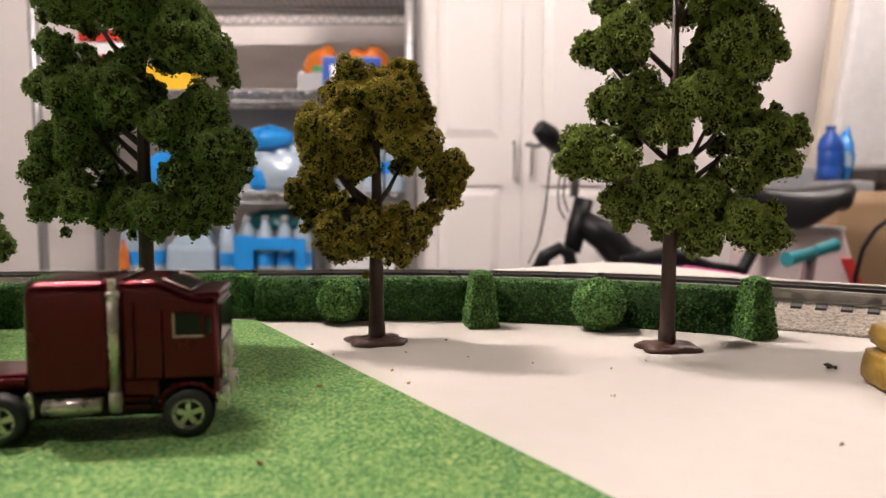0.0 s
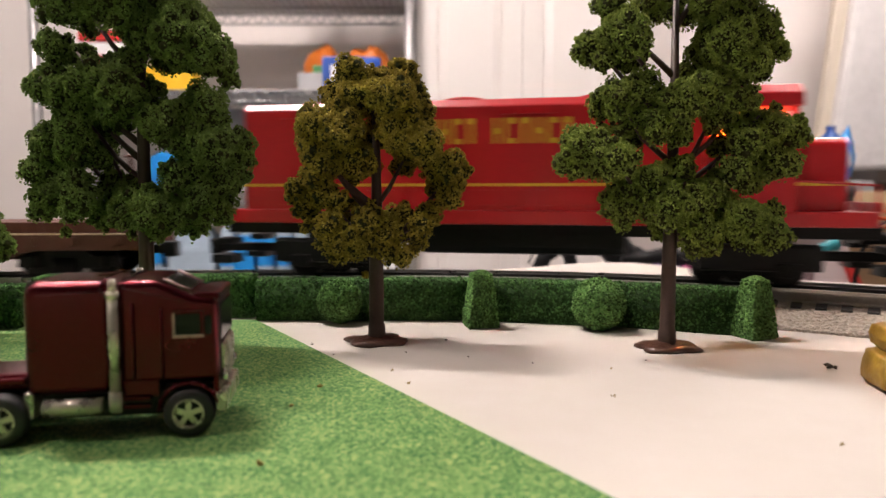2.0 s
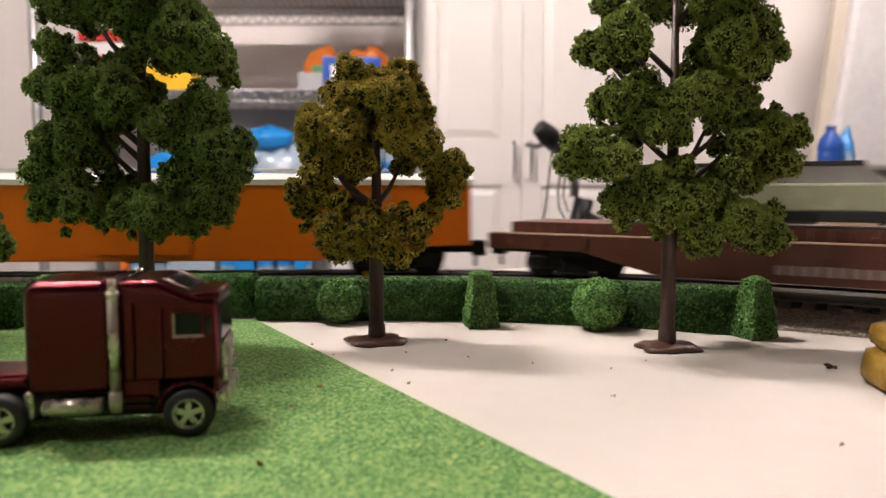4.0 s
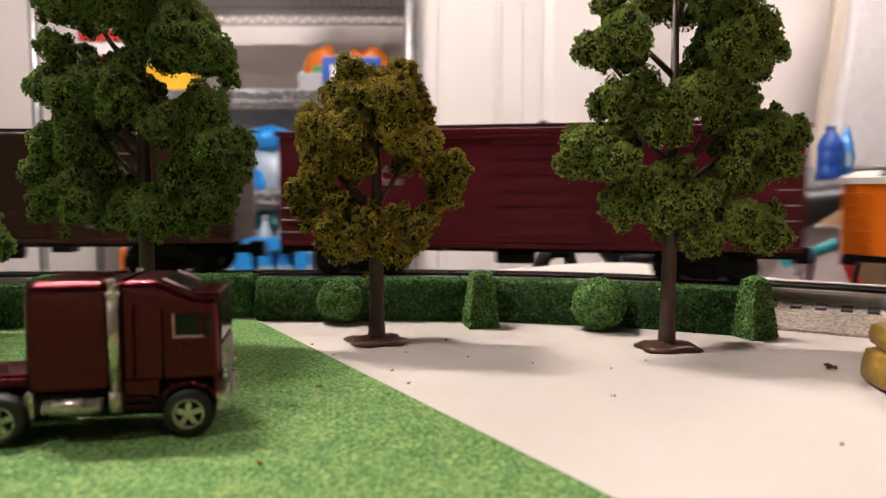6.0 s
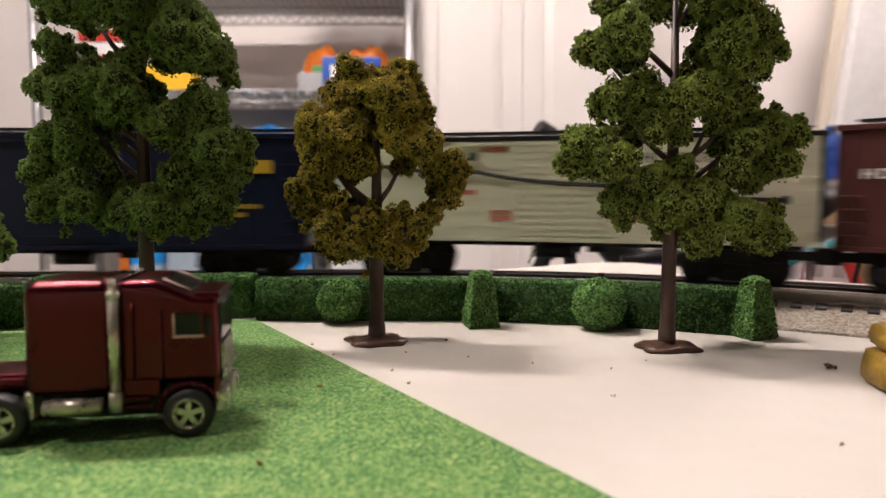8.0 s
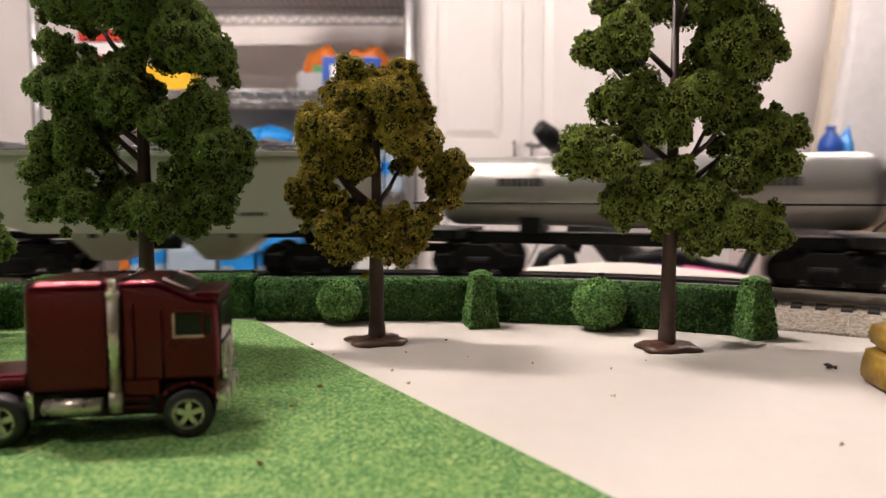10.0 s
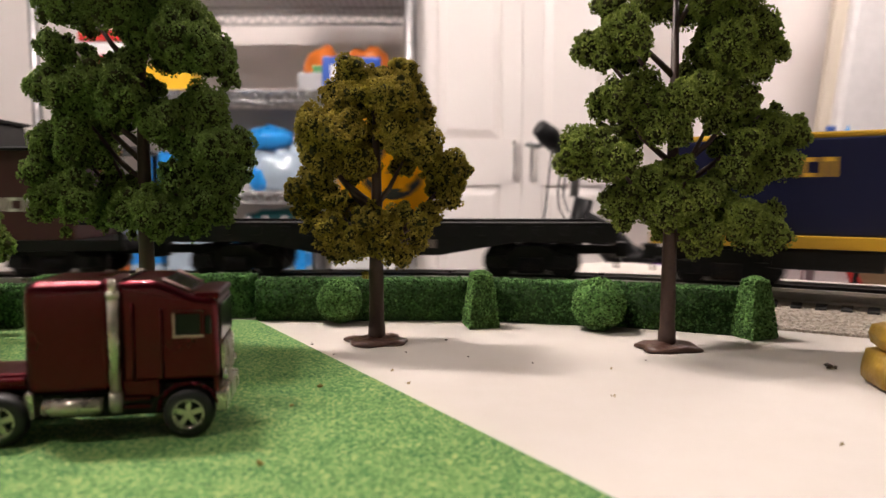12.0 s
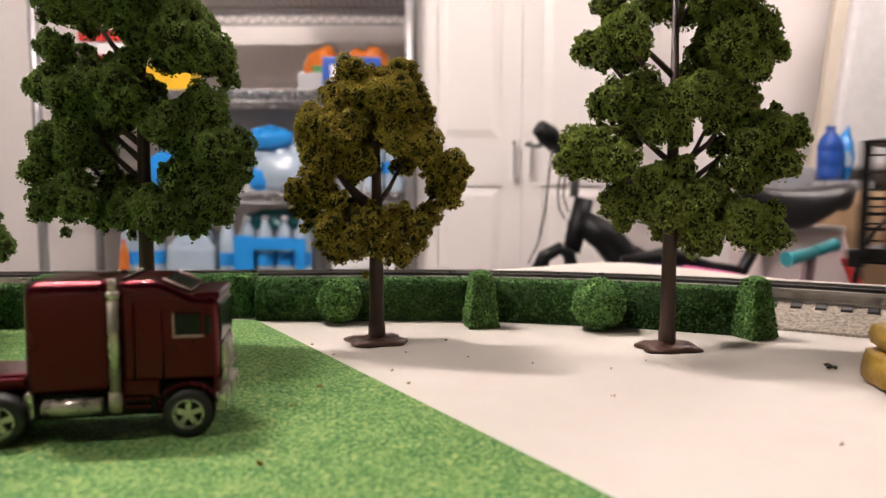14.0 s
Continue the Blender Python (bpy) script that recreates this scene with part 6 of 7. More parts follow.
def shelving():
    t = thing("wire_shelving", pose(0, 0, FLOOR), "chromed wire shelving unit stocked with bottles and boxes", "shelf unit")
    for x in (SX0, SX1):
        for y in (SY0, SY1):
            bm = rod(bare(), (x, y, 0.02), (x, y, 1.85), 0.0145, n=14)
            for k in range(24):
                z = 0.08 + k * 0.072
                rod(bm, (x, y, z), (x, y, z + 0.004), 0.0158, n=14)
            part("post", bm, M_WIRE, t)
            part("foot", rod(bare(), (x, y, 0.0), (x, y, 0.03), 0.022, 0.016, 12), M_BLACK, t)
    for z in SHELVES:
        z -= FLOOR
        bm = bare()
        for y in (SY0, SY1):
            for dz in (0.0, -0.034):
                rod(bm, (SX0, y, z + dz), (SX1, y, z + dz), 0.0040, n=6)
            n = 26
            for i in range(n):
                xa, xb = SX0 + (SX1 - SX0) * i / n, SX0 + (SX1 - SX0) * (i + 0.5) / n
                xc = SX0 + (SX1 - SX0) * (i + 1) / n
                rod(bm, (xa, y, z), (xb, y, z - 0.034), 0.0028, n=5)
                rod(bm, (xb, y, z - 0.034), (xc, y, z), 0.0028, n=5)
        for x in (SX0, SX1):
            for dz in (0.0, -0.034):
                rod(bm, (x, SY0, z + dz), (x, SY1, z + dz), 0.0040, n=6)
        for i in range(1, 48):
            x = SX0 + (SX1 - SX0) * i / 48
            rod(bm, (x, SY0, z), (x, SY1, z), 0.0022, n=5)
        for y in (SY0 + 0.12, SY0 + 0.25):
            rod(bm, (SX0, y, z - 0.005), (SX1, y, z - 0.005), 0.0035, n=5)
        part("wire_shelf", bm, M_WIRE, t)
        part("shelf_liner", box(bare(), SX0 + 0.02, SX1 - 0.02, SY0 + 0.008, SY1 - 0.008, z + 0.0022, z + 0.0036), M_WHITEPACK, t, "pale plastic shelf liner")


shelving()


def bottle(x, y, z, r, h, mat, cap, label, tilt=0.0):
    t = thing("plastic_bottle", pose(x, y, z, 0, tilt, 0), label, "bottle", "bottles on the shelves")
    prof = [(r * 0.85, 0.0), (r, 0.012), (r, h * 0.22), (r * 0.94, h * 0.25), (r, h * 0.28), (r, h * 0.50), (r * 0.94, h * 0.53), (r, h * 0.56), (r, h * 0.66), (r * 0.75, h * 0.80), (r * 0.36, h * 0.90), (r * 0.34, h * 0.95)]
    part("body", lathe(bare(), prof, 20), mat, t)
    part("cap", lathe(bare(), [(r * 0.40, h * 0.945), (r * 0.40, h * 0.995), (r * 0.36, h)], 16), cap, t)
    if mat not in (M_DEEPBLUE, M_ORANGEBAG):
        part("label_band", lathe(bare(), [(r * 1.01, h * 0.30), (r * 1.015, h * 0.31), (r * 1.015, h * 0.48), (r * 1.01, h * 0.49)], 20), M_BLUEPACK if mat is M_CLEAR else M_WHITEPACK, t)
    return t


def jug(x, y, z, w, h, mat, label):
    """A square jug with shoulders, handle and cap."""
    t = thing("water_jug", pose(x, y, z), label, "jug", "water jugs on the shelf")
    part("body", box(bare(), -w / 2, w / 2, -w / 2, w / 2, 0, h * 0.62, w * 0.12), mat, t)
    part("shoulder", box(bare(), -w * 0.44, w * 0.44, -w * 0.44, w * 0.44, h * 0.60, h * 0.86, w * 0.05, w * 0.2), mat, t)
    part("handle", tube(bare(), [(-w * 0.36, -w * 0.2, h * 0.62), (-w * 0.30, -w * 0.2, h * 0.84), (0, -w * 0.2, h * 0.93), (w * 0.30, -w * 0.2, h * 0.84), (w * 0.36, -w * 0.2, h * 0.62)], w * 0.06, 10), mat, t)
    part("cap", lathe(bare(), [(w * 0.16, h * 0.85), (w * 0.16, h * 0.98), (w * 0.13, h)], 16), M_BLUEPACK, t)


def carton(name, x, y, z, w, d, h, mat, label, category, turn=0, patch=None):
    t = thing(name, pose(x, y, z, 0, 0, turn), label, category, "goods on the shelves")
    part("body", box(bare(), -w / 2, w / 2, -d / 2, d / 2, 0, h, min(w, d, h) * 0.06), mat, t)
    if patch:
        part("printed_panel", box(bare(), -w * 0.36, w * 0.36, -d / 2 - 0.003, -d / 2 + 0.001, h * 0.2, h * 0.75), patch, t)
    part("flap", box(bare(), -w * 0.46, w * 0.46, -0.004, 0.004, h, h + 0.003), mat, t)
    return t


def bag(x, y, z, w, d, h, mat, label, seed, patch=None):
    t = thing("snack_bag", pose(x, y, z), label, "bag", "goods on the shelves")
    bm = bare()
    bmesh.ops.create_icosphere(bm, subdivisions=3, radius=0.5)
    for v in bm.verts:
        p = v.co.copy()
        k = 1 + 0.22 * noise.noise(p * 3.1 + Vector((seed, 0, 0))) + 0.1 * noise.noise(p * 7 + Vector((0, seed, 0)))
        v.co = Vector((p.x * w * k, p.y * d * k, max(0.0, (p.z + 0.45) * h * k)))
    for f in bm.faces:
        f.smooth = True
    part("body", bm, mat, t)
    if patch:
        part("printed_panel", box(bare(), -w * 0.22, w * 0.12, -d * 0.56, -d * 0.40, h * 0.25, h * 0.55, d * 0.03), patch, t)


D_LOW, D_MID, D_TOP, D_HIGH = (z + 0.0037 for z in SHELVES[1:5])
# lower shelf: water packs
for i, x in enumerate((-1.06, -0.985)):
    bottle(x, 2.36 + 0.02 * i, D_LOW, 0.034, 0.235, M_CLEAR, M_BLUEPACK, "clear water bottle with a blue label")
bottle(-1.059, 2.30, D_LOW, 0.016, 0.155, M_ORANGEBAG, M_BRIGHTRED, "small orange and red bottle")
jug(-0.840, 2.38, D_LOW, 0.165, 0.225, M_CLEAR, "clear square water jug with handle")
for i in range(5):
    bottle(-0.715 + 0.062 * (i % 5), 2.31 + 0.012 * (i % 2), D_LOW, 0.030, 0.235, M_CLEAR, M_WHITEPACK, "clear water bottle in a blue pack")


def blue_wrap(x0, x1, y, z, h, label):
    """Film wrapped round a pack of bottles, with a cut-out carrying hole."""
    t = thing("bottle_pack_wrap", pose((x0 + x1) / 2, y, z), label, "packaging", "goods on the shelves")
    w = (x1 - x0) / 2
    bm = bare()
    box(bm, -w, -w * 0.45, -0.004, 0.004, 0, h, 0.003)
    box(bm, w * 0.72, w, -0.004, 0.004, 0, h * 0.95, 0.003)
    box(bm, -w * 0.46, w * 0.73, -0.004, 0.004, h * 0.72, h * 0.97, 0.003)
    part("film", bm, M_BLUEPACK, t, "bright blue plastic film")
    bm = box(bare(), -w, w, 0.0, 0.006, 0.0, h * 0.10, 0.002)
    part("film_edge", bm, M_BLUEPACK, t)


blue_wrap(-0.685, -0.450, 2.268, D_LOW, 0.172, "blue film round a pack of water bottles")
bag(-0.560, 2.44, D_LOW + 0.175, 0.30, 0.18, 0.085, M_TEAL, "crumpled teal cloth bag on the bottle pack", 3)
carton("storage_carton", -0.560, 2.455, D_LOW, 0.26, 0.16, 0.186, M_GREYBIN, "grey cardboard carton under a cloth bag", "box")
carton("storage_carton", -0.270, 2.44, D_LOW, 0.22, 0.2, 0.24, M_WHITEPACK, "white cardboard carton on the shelf", "box")
# middle shelf: clear film pack with blue print, grey bin
carton("storage_bin", -0.50, 2.50, D_MID, 0.62, 0.16, 0.285, M_GREYBIN, "grey plastic storage bin on the shelf", "bin")
for i in range(4):
    bottle(-0.612 + 0.066 * i, 2.335, D_MID, 0.032, 0.175, M_CLEAR, M_WHITEPACK, "clear water bottle with a white cap", 3 if i % 2 else -4)
bag(-0.545, 2.29, D_MID + 0.004, 0.20, 0.06, 0.13, M_CLEAR, "wrinkled clear film pack beside the bottles", 5)
bag(-0.600, 2.285, D_MID + 0.003, 0.075, 0.05, 0.085, M_BLUEPACK, "small blue film pouch before the bottles", 17)
bag(-0.580, 2.325, D_MID + 0.135, 0.16, 0.10, 0.085, M_BLUEPACK, "crumpled blue film lying on the bottles", 15)
bag(-0.93, 2.36, D_MID + 0.004, 0.15, 0.1, 0.13, M_BLUEPACK, "wrinkled blue film pouch on the shelf", 6)
bottle(-0.235, 2.40, D_MID, 0.034, 0.2, M_CLEAR, M_WHITEPACK, "clear water bottle with a white cap")
bottle(-0.165, 2.40, D_MID, 0.034, 0.2, M_CLEAR, M_WHITEPACK, "clear water bottle with a white cap")
# upper shelf
bag(-0.395, 2.40, D_TOP, 0.165, 0.12, 0.165, M_ORANGEBAG, "orange snack bag with green and blue print", 1, M_LEAFGREEN)
bag(-0.265, 2.46, D_TOP, 0.175, 0.10, 0.185, M_ORANGEBAG, "orange snack bag behind a blue carton", 2)
carton("blue_carton", -0.300, 2.345, D_TOP, 0.190, 0.10, 0.112, M_DEEPBLUE, "deep blue carton with a white printed panel", "box", 4, M_WHITEPACK)
carton("grey_carton", -0.425, 2.330, D_TOP, 0.095, 0.06, 0.062, M_GREYBIN, "small grey blue carton on the shelf", "box")
carton("yellow_pack", -0.905, 2.36, D_TOP, 0.17, 0.10, 0.085, M_BRIGHTYELLOW, "bright yellow pack on the shelf", "box", 3)
carton("red_pack", -1.120, 2.38, D_TOP, 0.14, 0.10, 0.165, M_WHITEPACK, "white pack with a red top panel", "box", 0, M_BRIGHTRED)
carton("red_pack", -1.120, 2.38, D_TOP + 0.168, 0.15, 0.11, 0.035, M_BRIGHTRED, "flat red pack lying on a white pack", "box")
bag(-0.690, 2.33, D_HIGH - 0.002, 0.11, 0.10, 0.09, M_BRIGHTRED, "dark red pouch on the top shelf", 8)
for i in range(5):
    bottle(-0.52 + 0.085 * i, 2.36 + 0.03 * (i % 2), D_HIGH, 0.035, 0.2, M_CLEAR, M_WHITEPACK, "clear drinking bottle on the top shelf")


# ---- tall white cabinet ----
def cabinet():
    y = 2.33
    t = thing("storage_cabinet", pose(0.262, y, FLOOR), "tall white storage cabinet with raised-panel doors", "cabinet")
    part("carcass", box(bare(), -0.350, 0.350, 0.022, 0.40, 0, 2.05, 0.003), M_CABINET, t)
    for s in (-1, 1):
        x0, x1 = sorted((s * 0.0010, s * 0.345))
        bm = bare()
        mid0, mid1 = 0.785, 0.935
        xa, xb = x0 + 0.065, x1 - 0.065
        z0, z1 = 0.06, 2.03
        box(bm, x0, x1, 0.0125, 0.0215, z0, z1)
        door = part("door", bm, M_CABINET, t)
        for a, b, c, d in ((x0, xa, z0, z1), (xb, x1, z0, z1), (xa, xb, z0, z0 + 0.12), (xa, xb, mid0, mid1), (xa, xb, z1 - 0.12, z1)):
            part("door_rail", box(bare(), a, b, 0.0, 0.0124, c, d), M_CABINET, door)
        for a, b in ((z0 + 0.12, mid0), (mid1, z1 - 0.12)):
            lower = [(xa + 0.004, a + 0.004), (xb - 0.004, a + 0.004), (xb - 0.004, b - 0.004), (xa + 0.004, b - 0.004)]
            bm = bare()
            p = [bm.verts.new((u, 0.012, v)) for u, v in lower]
            q = [bm.verts.new((u + (0.030 if u < (xa + xb) / 2 else -0.030), 0.001, v + (0.030 if v < (a + b) / 2 else -0.030))) for u, v in lower]
            bm.faces.new(q)
            for i in range(4):
                bm.faces.new((p[i], p[(i + 1) % 4], q[(i + 1) % 4], q[i]))
            bmesh.ops.recalc_face_normals(bm, faces=bm.faces)
            part("raised_panel", bm, M_CABINET, door)
        hx = s * 0.028
        bm = tube(bare(), [(hx, 0.0, 0.93), (hx, -0.026, 0.925), (hx, -0.032, 0.90), (hx, -0.032, 0.84), (hx, -0.026, 0.815), (hx, 0.0, 0.81)], 0.0055, 10)
        part("handle", bm, M_CHROME, door, "chrome bow handle")


cabinet()

# ---- bicycles ----
M_BIKE = material("black_bike_paint", (0.010, 0.010, 0.011), 0.4, vary=0.15, scale=30, bump=0.03, spec=0.2)
M_SADDLE = material("black_saddle_vinyl", (0.020, 0.019, 0.019), 0.38, vary=0.15, scale=30, fine=400, bump=0.15)
M_PURPLE = material("purple_bike_paint", (0.16, 0.05, 0.30), 0.35, vary=0.1, scale=30, bump=0.02)
M_PINK = material("pink_bike_paint", (0.70, 0.10, 0.32), 0.35, vary=0.1, scale=30, bump=0.02)
M_PALEPINK = material("pale_pink_plastic", (0.88, 0.74, 0.73), 0.4, vary=0.06, scale=15, bump=0.03)
M_TAN = material("tan_vinyl", (0.42, 0.27, 0.15), 0.5, vary=0.12, scale=12, fine=300, bump=0.12)
M_TEALGRIP = material("teal_grip_rubber", (0.03, 0.30, 0.34), 0.5, vary=0.1, scale=60, bump=0.1)
M_MAUVE = material("mauve_steel", (0.23, 0.14, 0.15), 0.4, vary=0.1, scale=30)


def wheel_part(parent, name, x, z, r, tyre, m_rim):
    bm = bare()
    pts = [(x + r * math.cos(2 * math.pi * i / 40), 0, z + r * math.sin(2 * math.pi * i / 40)) for i in range(41)]
    tube(bm, pts, tyre, 8)
    w = part(name, bm, M_TYRE, parent, "black bicycle tyre")
    bm = bare()
    pts = [(x + (r - tyre * 1.3) * math.cos(2 * math.pi * i / 40), 0, z + (r - tyre * 1.3) * math.sin(2 * math.pi * i / 40)) for i in range(41)]
    tube(bm, pts, tyre * 0.55, 6)
    part("rim", bm, m_rim, w)
    bm = bare()
    for i in range(20):
        a = 2 * math.pi * i / 20
        rod(bm, (x, 0.012 * (-1) ** i, z), (x + (r - tyre * 1.4) * math.cos(a), 0, z + (r - tyre * 1.4) * math.sin(a)), 0.0012, n=4)
    part("spokes", bm, M_STEEL, w)


def black_bike():
    """Stands side-on behind the table: bars at one end, saddle at the other."""
    t = thing("bicycle", pose(-0.042, 1.90, FLOOR), "black bicycle with vinyl saddle leaning behind the table", "bicycle", "bicycles")
    g = -FLOOR
    wheel_part(t, "wheel", 0.300, 0.235, 0.21, 0.024, M_BIKE)
    wheel_part(t, "wheel", 1.060, 0.235, 0.21, 0.024, M_BIKE)
    part("head_tube", tube(bare(), [(0.427, 0, g + 0.045), (0.404, 0, g - 0.055), (0.394, 0, g - 0.10)], [0.026, 0.026, 0.024], 12), M_BIKE, t)
    part("fork", tube(bare(), [(0.394, 0, g - 0.095), (0.377, -0.05, g - 0.16), (0.332, -0.055, g - 0.46)], 0.016, 10), M_BIKE, t)
    part("fork_arch", tube(bare(), [(0.294, -0.03, g - 0.165), (0.317, -0.03, g - 0.110), (0.357, -0.03, g - 0.088), (0.382, -0.03, g - 0.105), (0.394, -0.03, g - 0.16)], [0.022, 0.020, 0.018, 0.018, 0.018], 10), M_BIKE, t)
    part("down_tube", tube(bare(), [(0.417, 0, g - 0.015), (0.487, 0, g - 0.060), (0.577, 0, g - 0.165), (0.672, 0, g - 0.40)], [0.034, 0.044, 0.046, 0.034], 12), M_BIKE, t)
    part("top_tube", tube(bare(), [(0.390, 0, g - 0.01), (0.60, 0, g - 0.12), (0.86, 0, g - 0.16)], 0.020, 10), M_BIKE, t)
    part("seat_tube", tube(bare(), [(0.66, 0, g - 0.42), (0.86, 0, g - 0.16), (0.965, 0, g + 0.05)], 0.017, 10), M_BIKE, t)
    part("chain_stay", tube(bare(), [(0.66, 0, g - 0.42), (1.06, 0, g - 0.465)], 0.012, 8), M_BIKE, t)
    part("seat_stay", tube(bare(), [(0.86, 0, g - 0.16), (1.06, 0, g - 0.465)], 0.012, 8), M_BIKE, t)
    part("stem", tube(bare(), [(0.398, 0, g + 0.05), (0.405, 0, g + 0.13), (0.385, 0, g + 0.175)], 0.012, 10), M_STEEL, t)
    part("handlebar", tube(bare(), [(0.300, -0.26, g + 0.195), (0.36, -0.14, g + 0.18), (0.39, 0, g + 0.17), (0.43, 0.16, g + 0.19)], 0.011, 10), M_BIKE, t)
    part("grip", tube(bare(), [(0.262, -0.28, g + 0.212), (0.285, -0.27, g + 0.195), (0.318, -0.22, g + 0.172)], [0.019, 0.026, 0.022], 12), M_BIKE, t, "black rubber grip")
    part("grip", tube(bare(), [(0.42, 0.14, g + 0.19), (0.45, 0.26, g + 0.20)], 0.018, 12), M_BIKE, t, "black rubber grip")
    part("brake_lever", tube(bare(), [(0.300, -0.25, g + 0.185), (0.265, -0.26, g + 0.170), (0.235, -0.26, g + 0.175)], 0.0055, 8), M_STEEL, t, "steel brake lever")
    part("brake_cable", tube(bare(), [(0.300, -0.25, g + 0.170), (0.292, -0.25, g + 0.10), (0.286, -0.24, g + 0.02), (0.276, -0.20, g - 0.06), (0.262, -0.12, g - 0.12)], 0.0024, 6), M_BIKE, t)
    part("brake_cable", tube(bare(), [(0.345, -0.12, g + 0.13), (0.338, -0.1, g + 0.07), (0.350, -0.05, g + 0.02), (0.370, -0.03, g - 0.01)], 0.0024, 6), M_BIKE, t)
    part("brake_cable", tube(bare(), [(0.355, -0.12, g + 0.12), (0.352, -0.1, g + 0.05), (0.375, -0.05, g + 0.01)], 0.0024, 6), M_BIKE, t)
    bm = bare()
    rings = []
    for k in range(13):
        u = k / 12
        x = 0.845 + 0.283 * u
        half = 0.024 + 0.075 * max(0.0, u - 0.25) ** 1.1
        top = g + 0.084 - 0.014 * math.sin(math.pi * u) + 0.006 * u
        thick = 0.040 + 0.075 * math.sin(math.pi * min(1, max(0, (u - 0.1) / 0.95)))
        if u > 0.92:
            thick, half = 0.080, half * 0.8
        ring = []
        for i in range(14):
            a = 2 * math.pi * i / 14
            ring.append(bm.verts.new((x + (0.016 * max(0, math.sin(a)) if u > 0.9 else 0), half * math.cos(a), top - thick / 2 + thick / 2 * math.sin(a))))
        rings.append(ring)
    for a, b in zip(rings, rings[1:]):
        for i in range(14):
            bm.faces.new((a[i], a[(i + 1) % 14], b[(i + 1) % 14], b[i])).smooth = True
    bm.faces.new(rings[0][::-1]), bm.faces.new(rings[-1])
    bmesh.ops.recalc_face_normals(bm, faces=bm.faces)
    part("saddle", bm, M_SADDLE, t, "worn black vinyl saddle")
    part("crank", rod(bare(), (0.66, -0.04, g - 0.42), (0.66, 0.04, g - 0.42), 0.07, n=24), M_BIKE, t)


black_bike()


def kids_bike():
    t = thing("kids_bicycle", pose(-0.028, 1.55, FLOOR), "small purple and pink bicycle with teal grips", "bicycle", "bicycles")
    g = 0.055 - FLOOR
    wheel_part(t, "wheel", 0.62, 0.17, 0.15, 0.022, M_PURPLE)
    wheel_part(t, "wheel", 0.93, 0.34, 0.17, 0.026, M_PINK)
    part("frame_tube", tube(bare(), [(0.50, 0, g - 0.165), (0.62, 0, g - 0.180), (0.72, 0, g - 0.195), (0.82, 0, g - 0.24)], 0.013, 10), M_PURPLE, t, "purple frame tube")
    part("frame_tube", tube(bare(), [(0.56, -0.02, g - 0.165), (0.66, -0.02, g - 0.180), (0.80, -0.02, g - 0.21)], 0.012, 10), M_PINK, t, "pink frame tube")
    part("chain_guard", tube(bare(), [(0.44, 0.05, g - 0.150), (0.55, 0.05, g - 0.138), (0.66, 0.05, g - 0.17)], [0.010, 0.022, 0.012], 10), M_BIKE, t)
    part("stem", rod(bare(), (0.772, -0.10, g - 0.34), (0.797, -0.10, g - 0.118), 0.014, n=10), M_MAUVE, t, "mauve steel stem")
    part("handlebar", tube(bare(), [(0.73, -0.16, g - 0.124), (0.80, -0.10, g - 0.117), (0.87, -0.04, g - 0.109)], 0.009, 8), M_MAUVE, t)
    part("grip", tube(bare(), [(0.712, -0.17, g - 0.126), (0.724, -0.165, g - 0.125), (0.797, -0.11, g - 0.118)], [0.016, 0.014, 0.012], 12), M_TEALGRIP, t, "teal rubber grip")
    part("grip", tube(bare(), [(0.804, -0.10, g - 0.117), (0.875, -0.04, g - 0.108), (0.883, -0.035, g - 0.107)], [0.012, 0.013, 0.015], 12), M_TEALGRIP, t, "teal rubber grip")
    part("front_fork", tube(bare(), [(0.78, -0.06, g - 0.25), (0.80, -0.02, g - 0.45), (0.80, 0, g - 0.53)], 0.012, 8), M_PURPLE, t)


kids_bike()


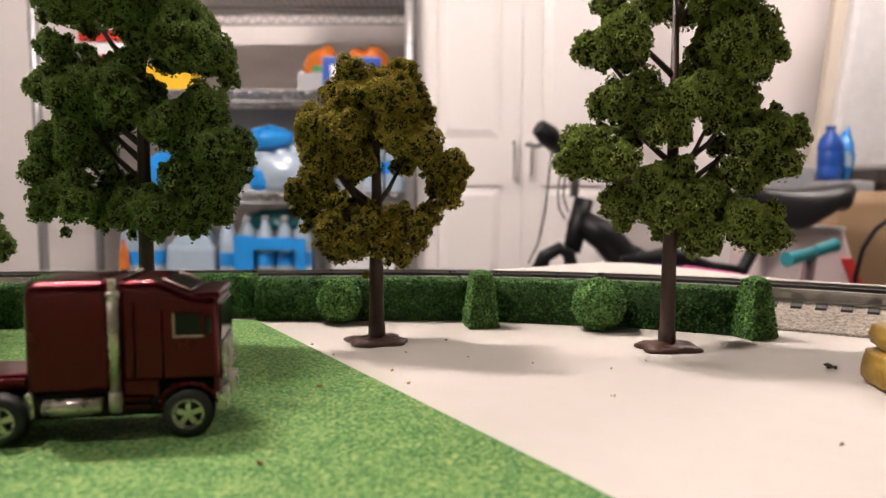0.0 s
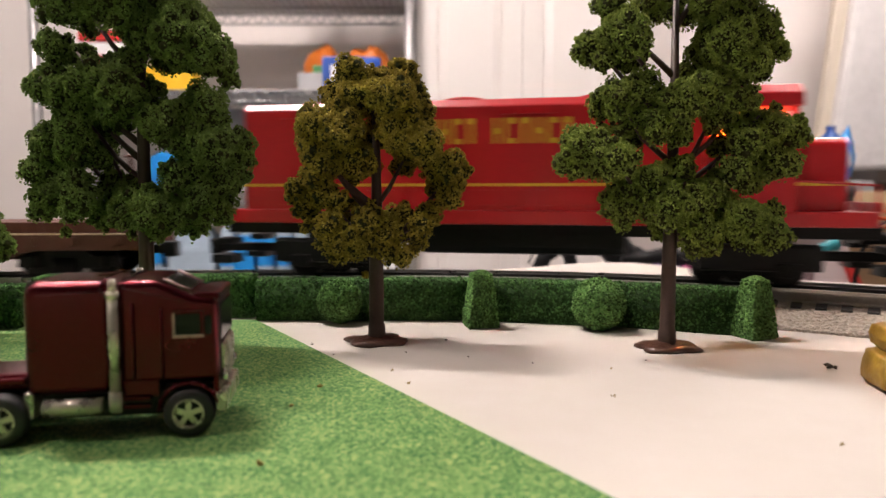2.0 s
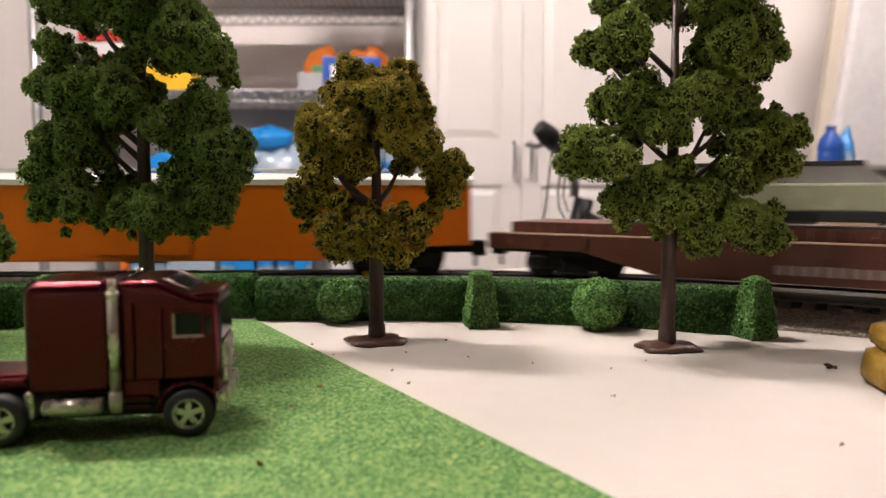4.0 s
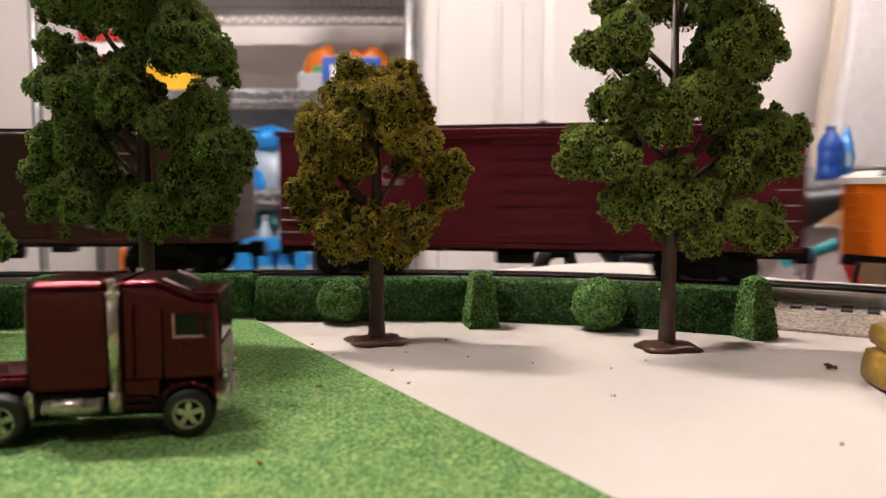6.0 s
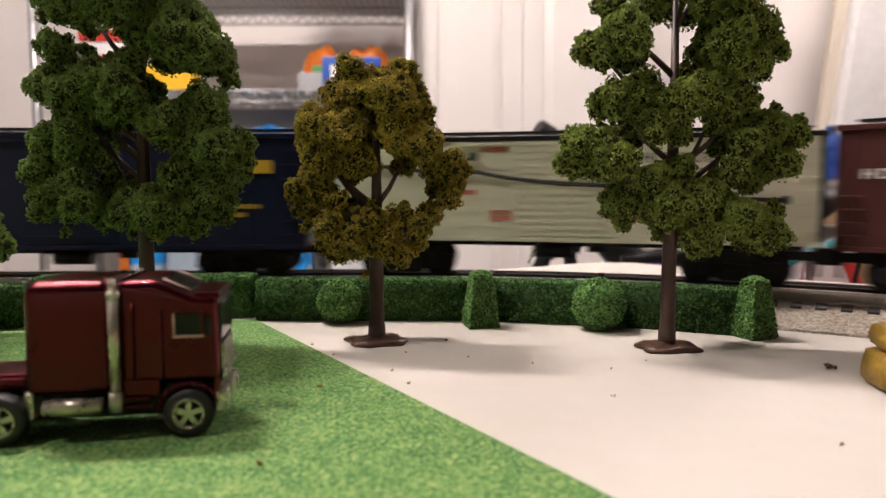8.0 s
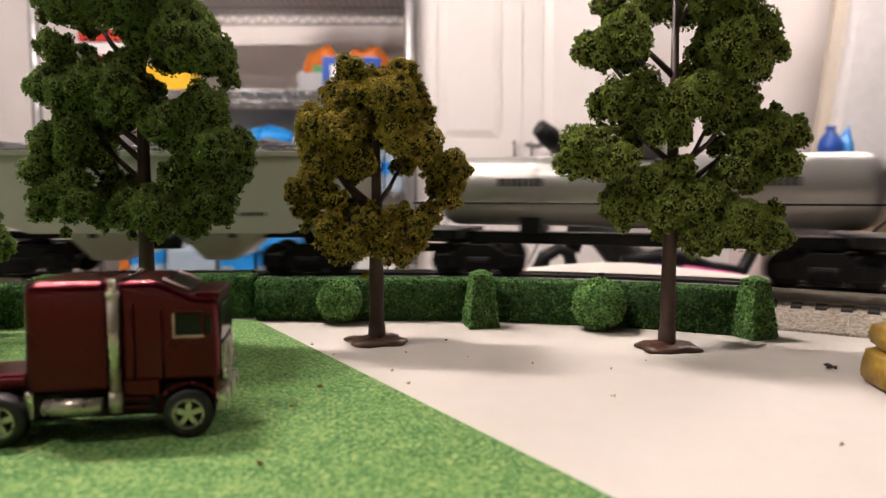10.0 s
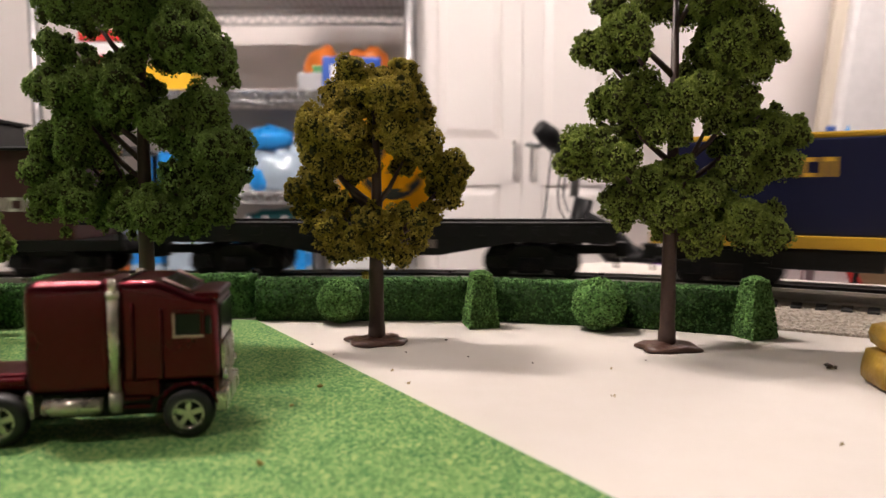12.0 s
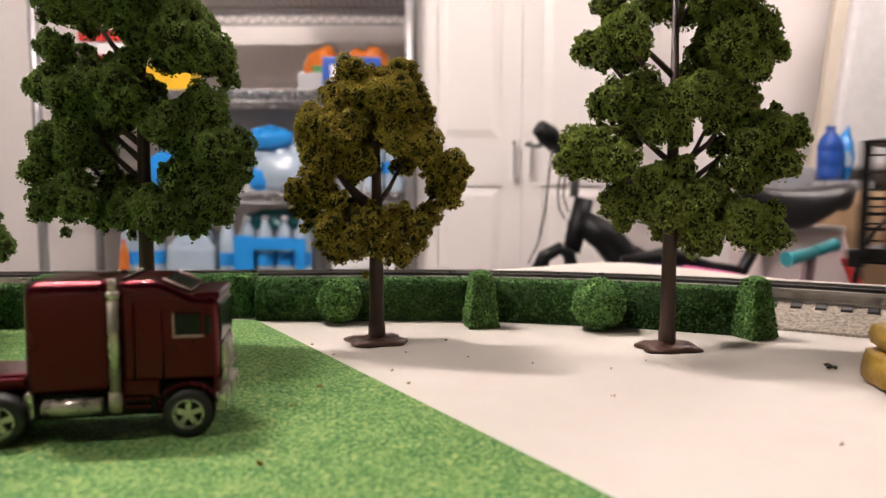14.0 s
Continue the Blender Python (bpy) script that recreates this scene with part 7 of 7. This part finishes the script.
# ---- things by the far corner ----
def corner_things():
    y = 2.05
    t = thing("toy_crate", pose(1.015, y, FLOOR), "pale pink plastic toy crate with red trim", "crate")
    h = 0.655
    bm = bare()
    prism(bm, [(-0.13, 0.0), (0.175, 0.0), (0.165, h * 0.72), (0.105, h), (-0.12, h)], -0.12, 0.12, 0.012)
    part("shell", bm, M_PALEPINK, t)
    part("lid", box(bare(), -0.13, 0.10, -0.13, 0.13, h, h + 0.012, 0.004), M_WHITEPACK, t, "white crate lid")
    bm = bare()
    prism(bm, [(0.090, h - 0.075), (0.120, h - 0.075), (0.190, h - 0.24), (0.160, h - 0.24)], -0.136, -0.121, 0.003)
    part("trim", bm, M_BRIGHTRED, t, "red slanted trim")
    part("foot", box(bare(), -0.12, 0.15, -0.10, 0.10, -0.0, 0.01), M_BLACK, t)

    t = thing("padded_chair", pose(1.33, 2.10, FLOOR), "tan vinyl padded chair with rounded back", "chair")
    bm = box(bare(), -0.20, 0.24, -0.05, 0.05, 0.44, 0.765, 0.045)
    for f in bm.faces:
        f.smooth = True
    part("backrest", bm, M_TAN, t)
    part("seat", box(bare(), -0.20, 0.24, -0.04, 0.40, 0.36, 0.45, 0.03), M_TAN, t)
    for x in (-0.17, 0.21):
        for yy in (-0.02, 0.36):
            part("leg", rod(bare(), (x, yy, 0), (x, yy, 0.37), 0.014, n=10), M_BIKE, t)

    t = thing("cable_loop", pose(0, 1.75, 0), "black cable looping down beside the chair", "cable")
    part("cable", tube(bare(), [(1.13, 0, 0.00), (1.09, 0, -0.03), (1.06, 0, -0.08), (1.045, 0, -0.15), (1.04, 0, -0.25), (1.05, 0, FLOOR + 0.006)], 0.006, 8), M_BIKE, t)

    t = thing("workbench", pose(1.70, 2.33, FLOOR), "dark brown workbench along the wall", "workbench")
    part("top", box(bare(), -0.385, 0.45, -0.22, 0.22, 0.788, 0.832, 0.004), M_BENCH, t)
    part("apron", box(bare(), -0.42, 0.40, -0.17, -0.15, 0.72, 0.788), M_BENCH, t)
    for x in (-0.34, 0.40):
        for yy in (-0.18, 0.18):
            part("leg", box(bare(), x - 0.03, x + 0.03, yy - 0.03, yy + 0.03, 0, 0.788, 0.003), M_BENCH, t)
    top = FLOOR + 0.832
    bottle(1.192, 2.16, FLOOR + 0.799, 0.036, 0.165, M_DEEPBLUE, M_DEEPBLUE, "deep blue plastic bottle on a grey carton")
    bag(1.245, 2.175, FLOOR + 0.799, 0.058, 0.06, 0.160, M_BLUEPACK, "bright blue film bag beside a bottle", 11, M_CLEAR)
    carton("grey_carton", 1.225, 2.16, FLOOR, 0.15, 0.12, 0.796, M_GREYBIN, "tall grey carton carrying a blue bottle", "box")
    carton("grey_carton", 1.165, 2.36, FLOOR, 0.12, 0.12, 0.845, M_GREYBIN, "tall grey carton beside the workbench", "box")

    t = thing("wrapped_mattress", pose(1.67, 2.50, FLOOR + 0.84, 0, 0, -3), "white mattress in clear film standing on the workbench", "mattress")
    bm = bare()
    prism(bm, [(-0.315, 0.0), (0.40, 0.0), (0.40, 0.86), (-0.215, 0.86), (-0.225, 0.80)], -0.06, 0.06, 0.02)
    bmesh.ops.subdivide_edges(bm, edges=bm.edges, cuts=3, use_grid_fill=True)
    part("film_cover", bm, M_FILM, t, "wrinkled translucent white film")
    bm = bare()
    prism(bm, [(-0.350, 0.0), (-0.312, 0.0), (-0.232, 0.70), (-0.285, 0.68)], -0.02, 0.02, 0.006)
    part("board_edge", bm, M_BEIGE, t, "beige board edge")


M_BENCH = material("dark_bench_wood", (0.085, 0.065, 0.055), 0.5, vary=0.2, scale=12, fine=150, bump=0.1)
M_FILM = material("white_film", (0.80, 0.77, 0.77), 0.3, vary=0.08, scale=7, fine=40, bump=0.5, depth=0.006)
M_BEIGE = material("beige_board", (0.68, 0.60, 0.50), 0.6, vary=0.08, scale=10)
corner_things()


def motions():
    """The train rolls along its line at a steady pace: wagons, bogies and wheels."""
    for car, mid, reach, bogies in CARS:
        rows, turns = [], []
        for k in range(57):
            t = k * 0.25
            s = mid + rolled(t)
            xa, ya, aa = on_line(s + reach)
            xb, yb, ab = on_line(s - reach)
            heading = math.atan2(ya - yb, xa - xb)
            rows.append((t, pose((xa + xb) / 2, (ya + yb) / 2, RAIL, 0, 0, math.degrees(heading))))
            turns.append((t, [(a - heading + math.pi) % (2 * math.pi) - math.pi for a in (aa, ab)]))
        walk(car, rows)
        for load, carrier, m in LOADS:
            if carrier == car:
                walk(load, [(t, r @ m) for t, r in rows])
        for i, (bogie, x, sets) in enumerate(bogies):
            walk(bogie, [(t, pose(x, 0, 0, 0, 0, math.degrees(a[i]))) for t, a in turns])
            for wheel, wx in sets:
                walk(wheel, [(k / 30, pose(wx, 0, 0.0095, 0, math.degrees(rolled(k / 30) / 0.0095), 0)) for k in range(421)])


motions()
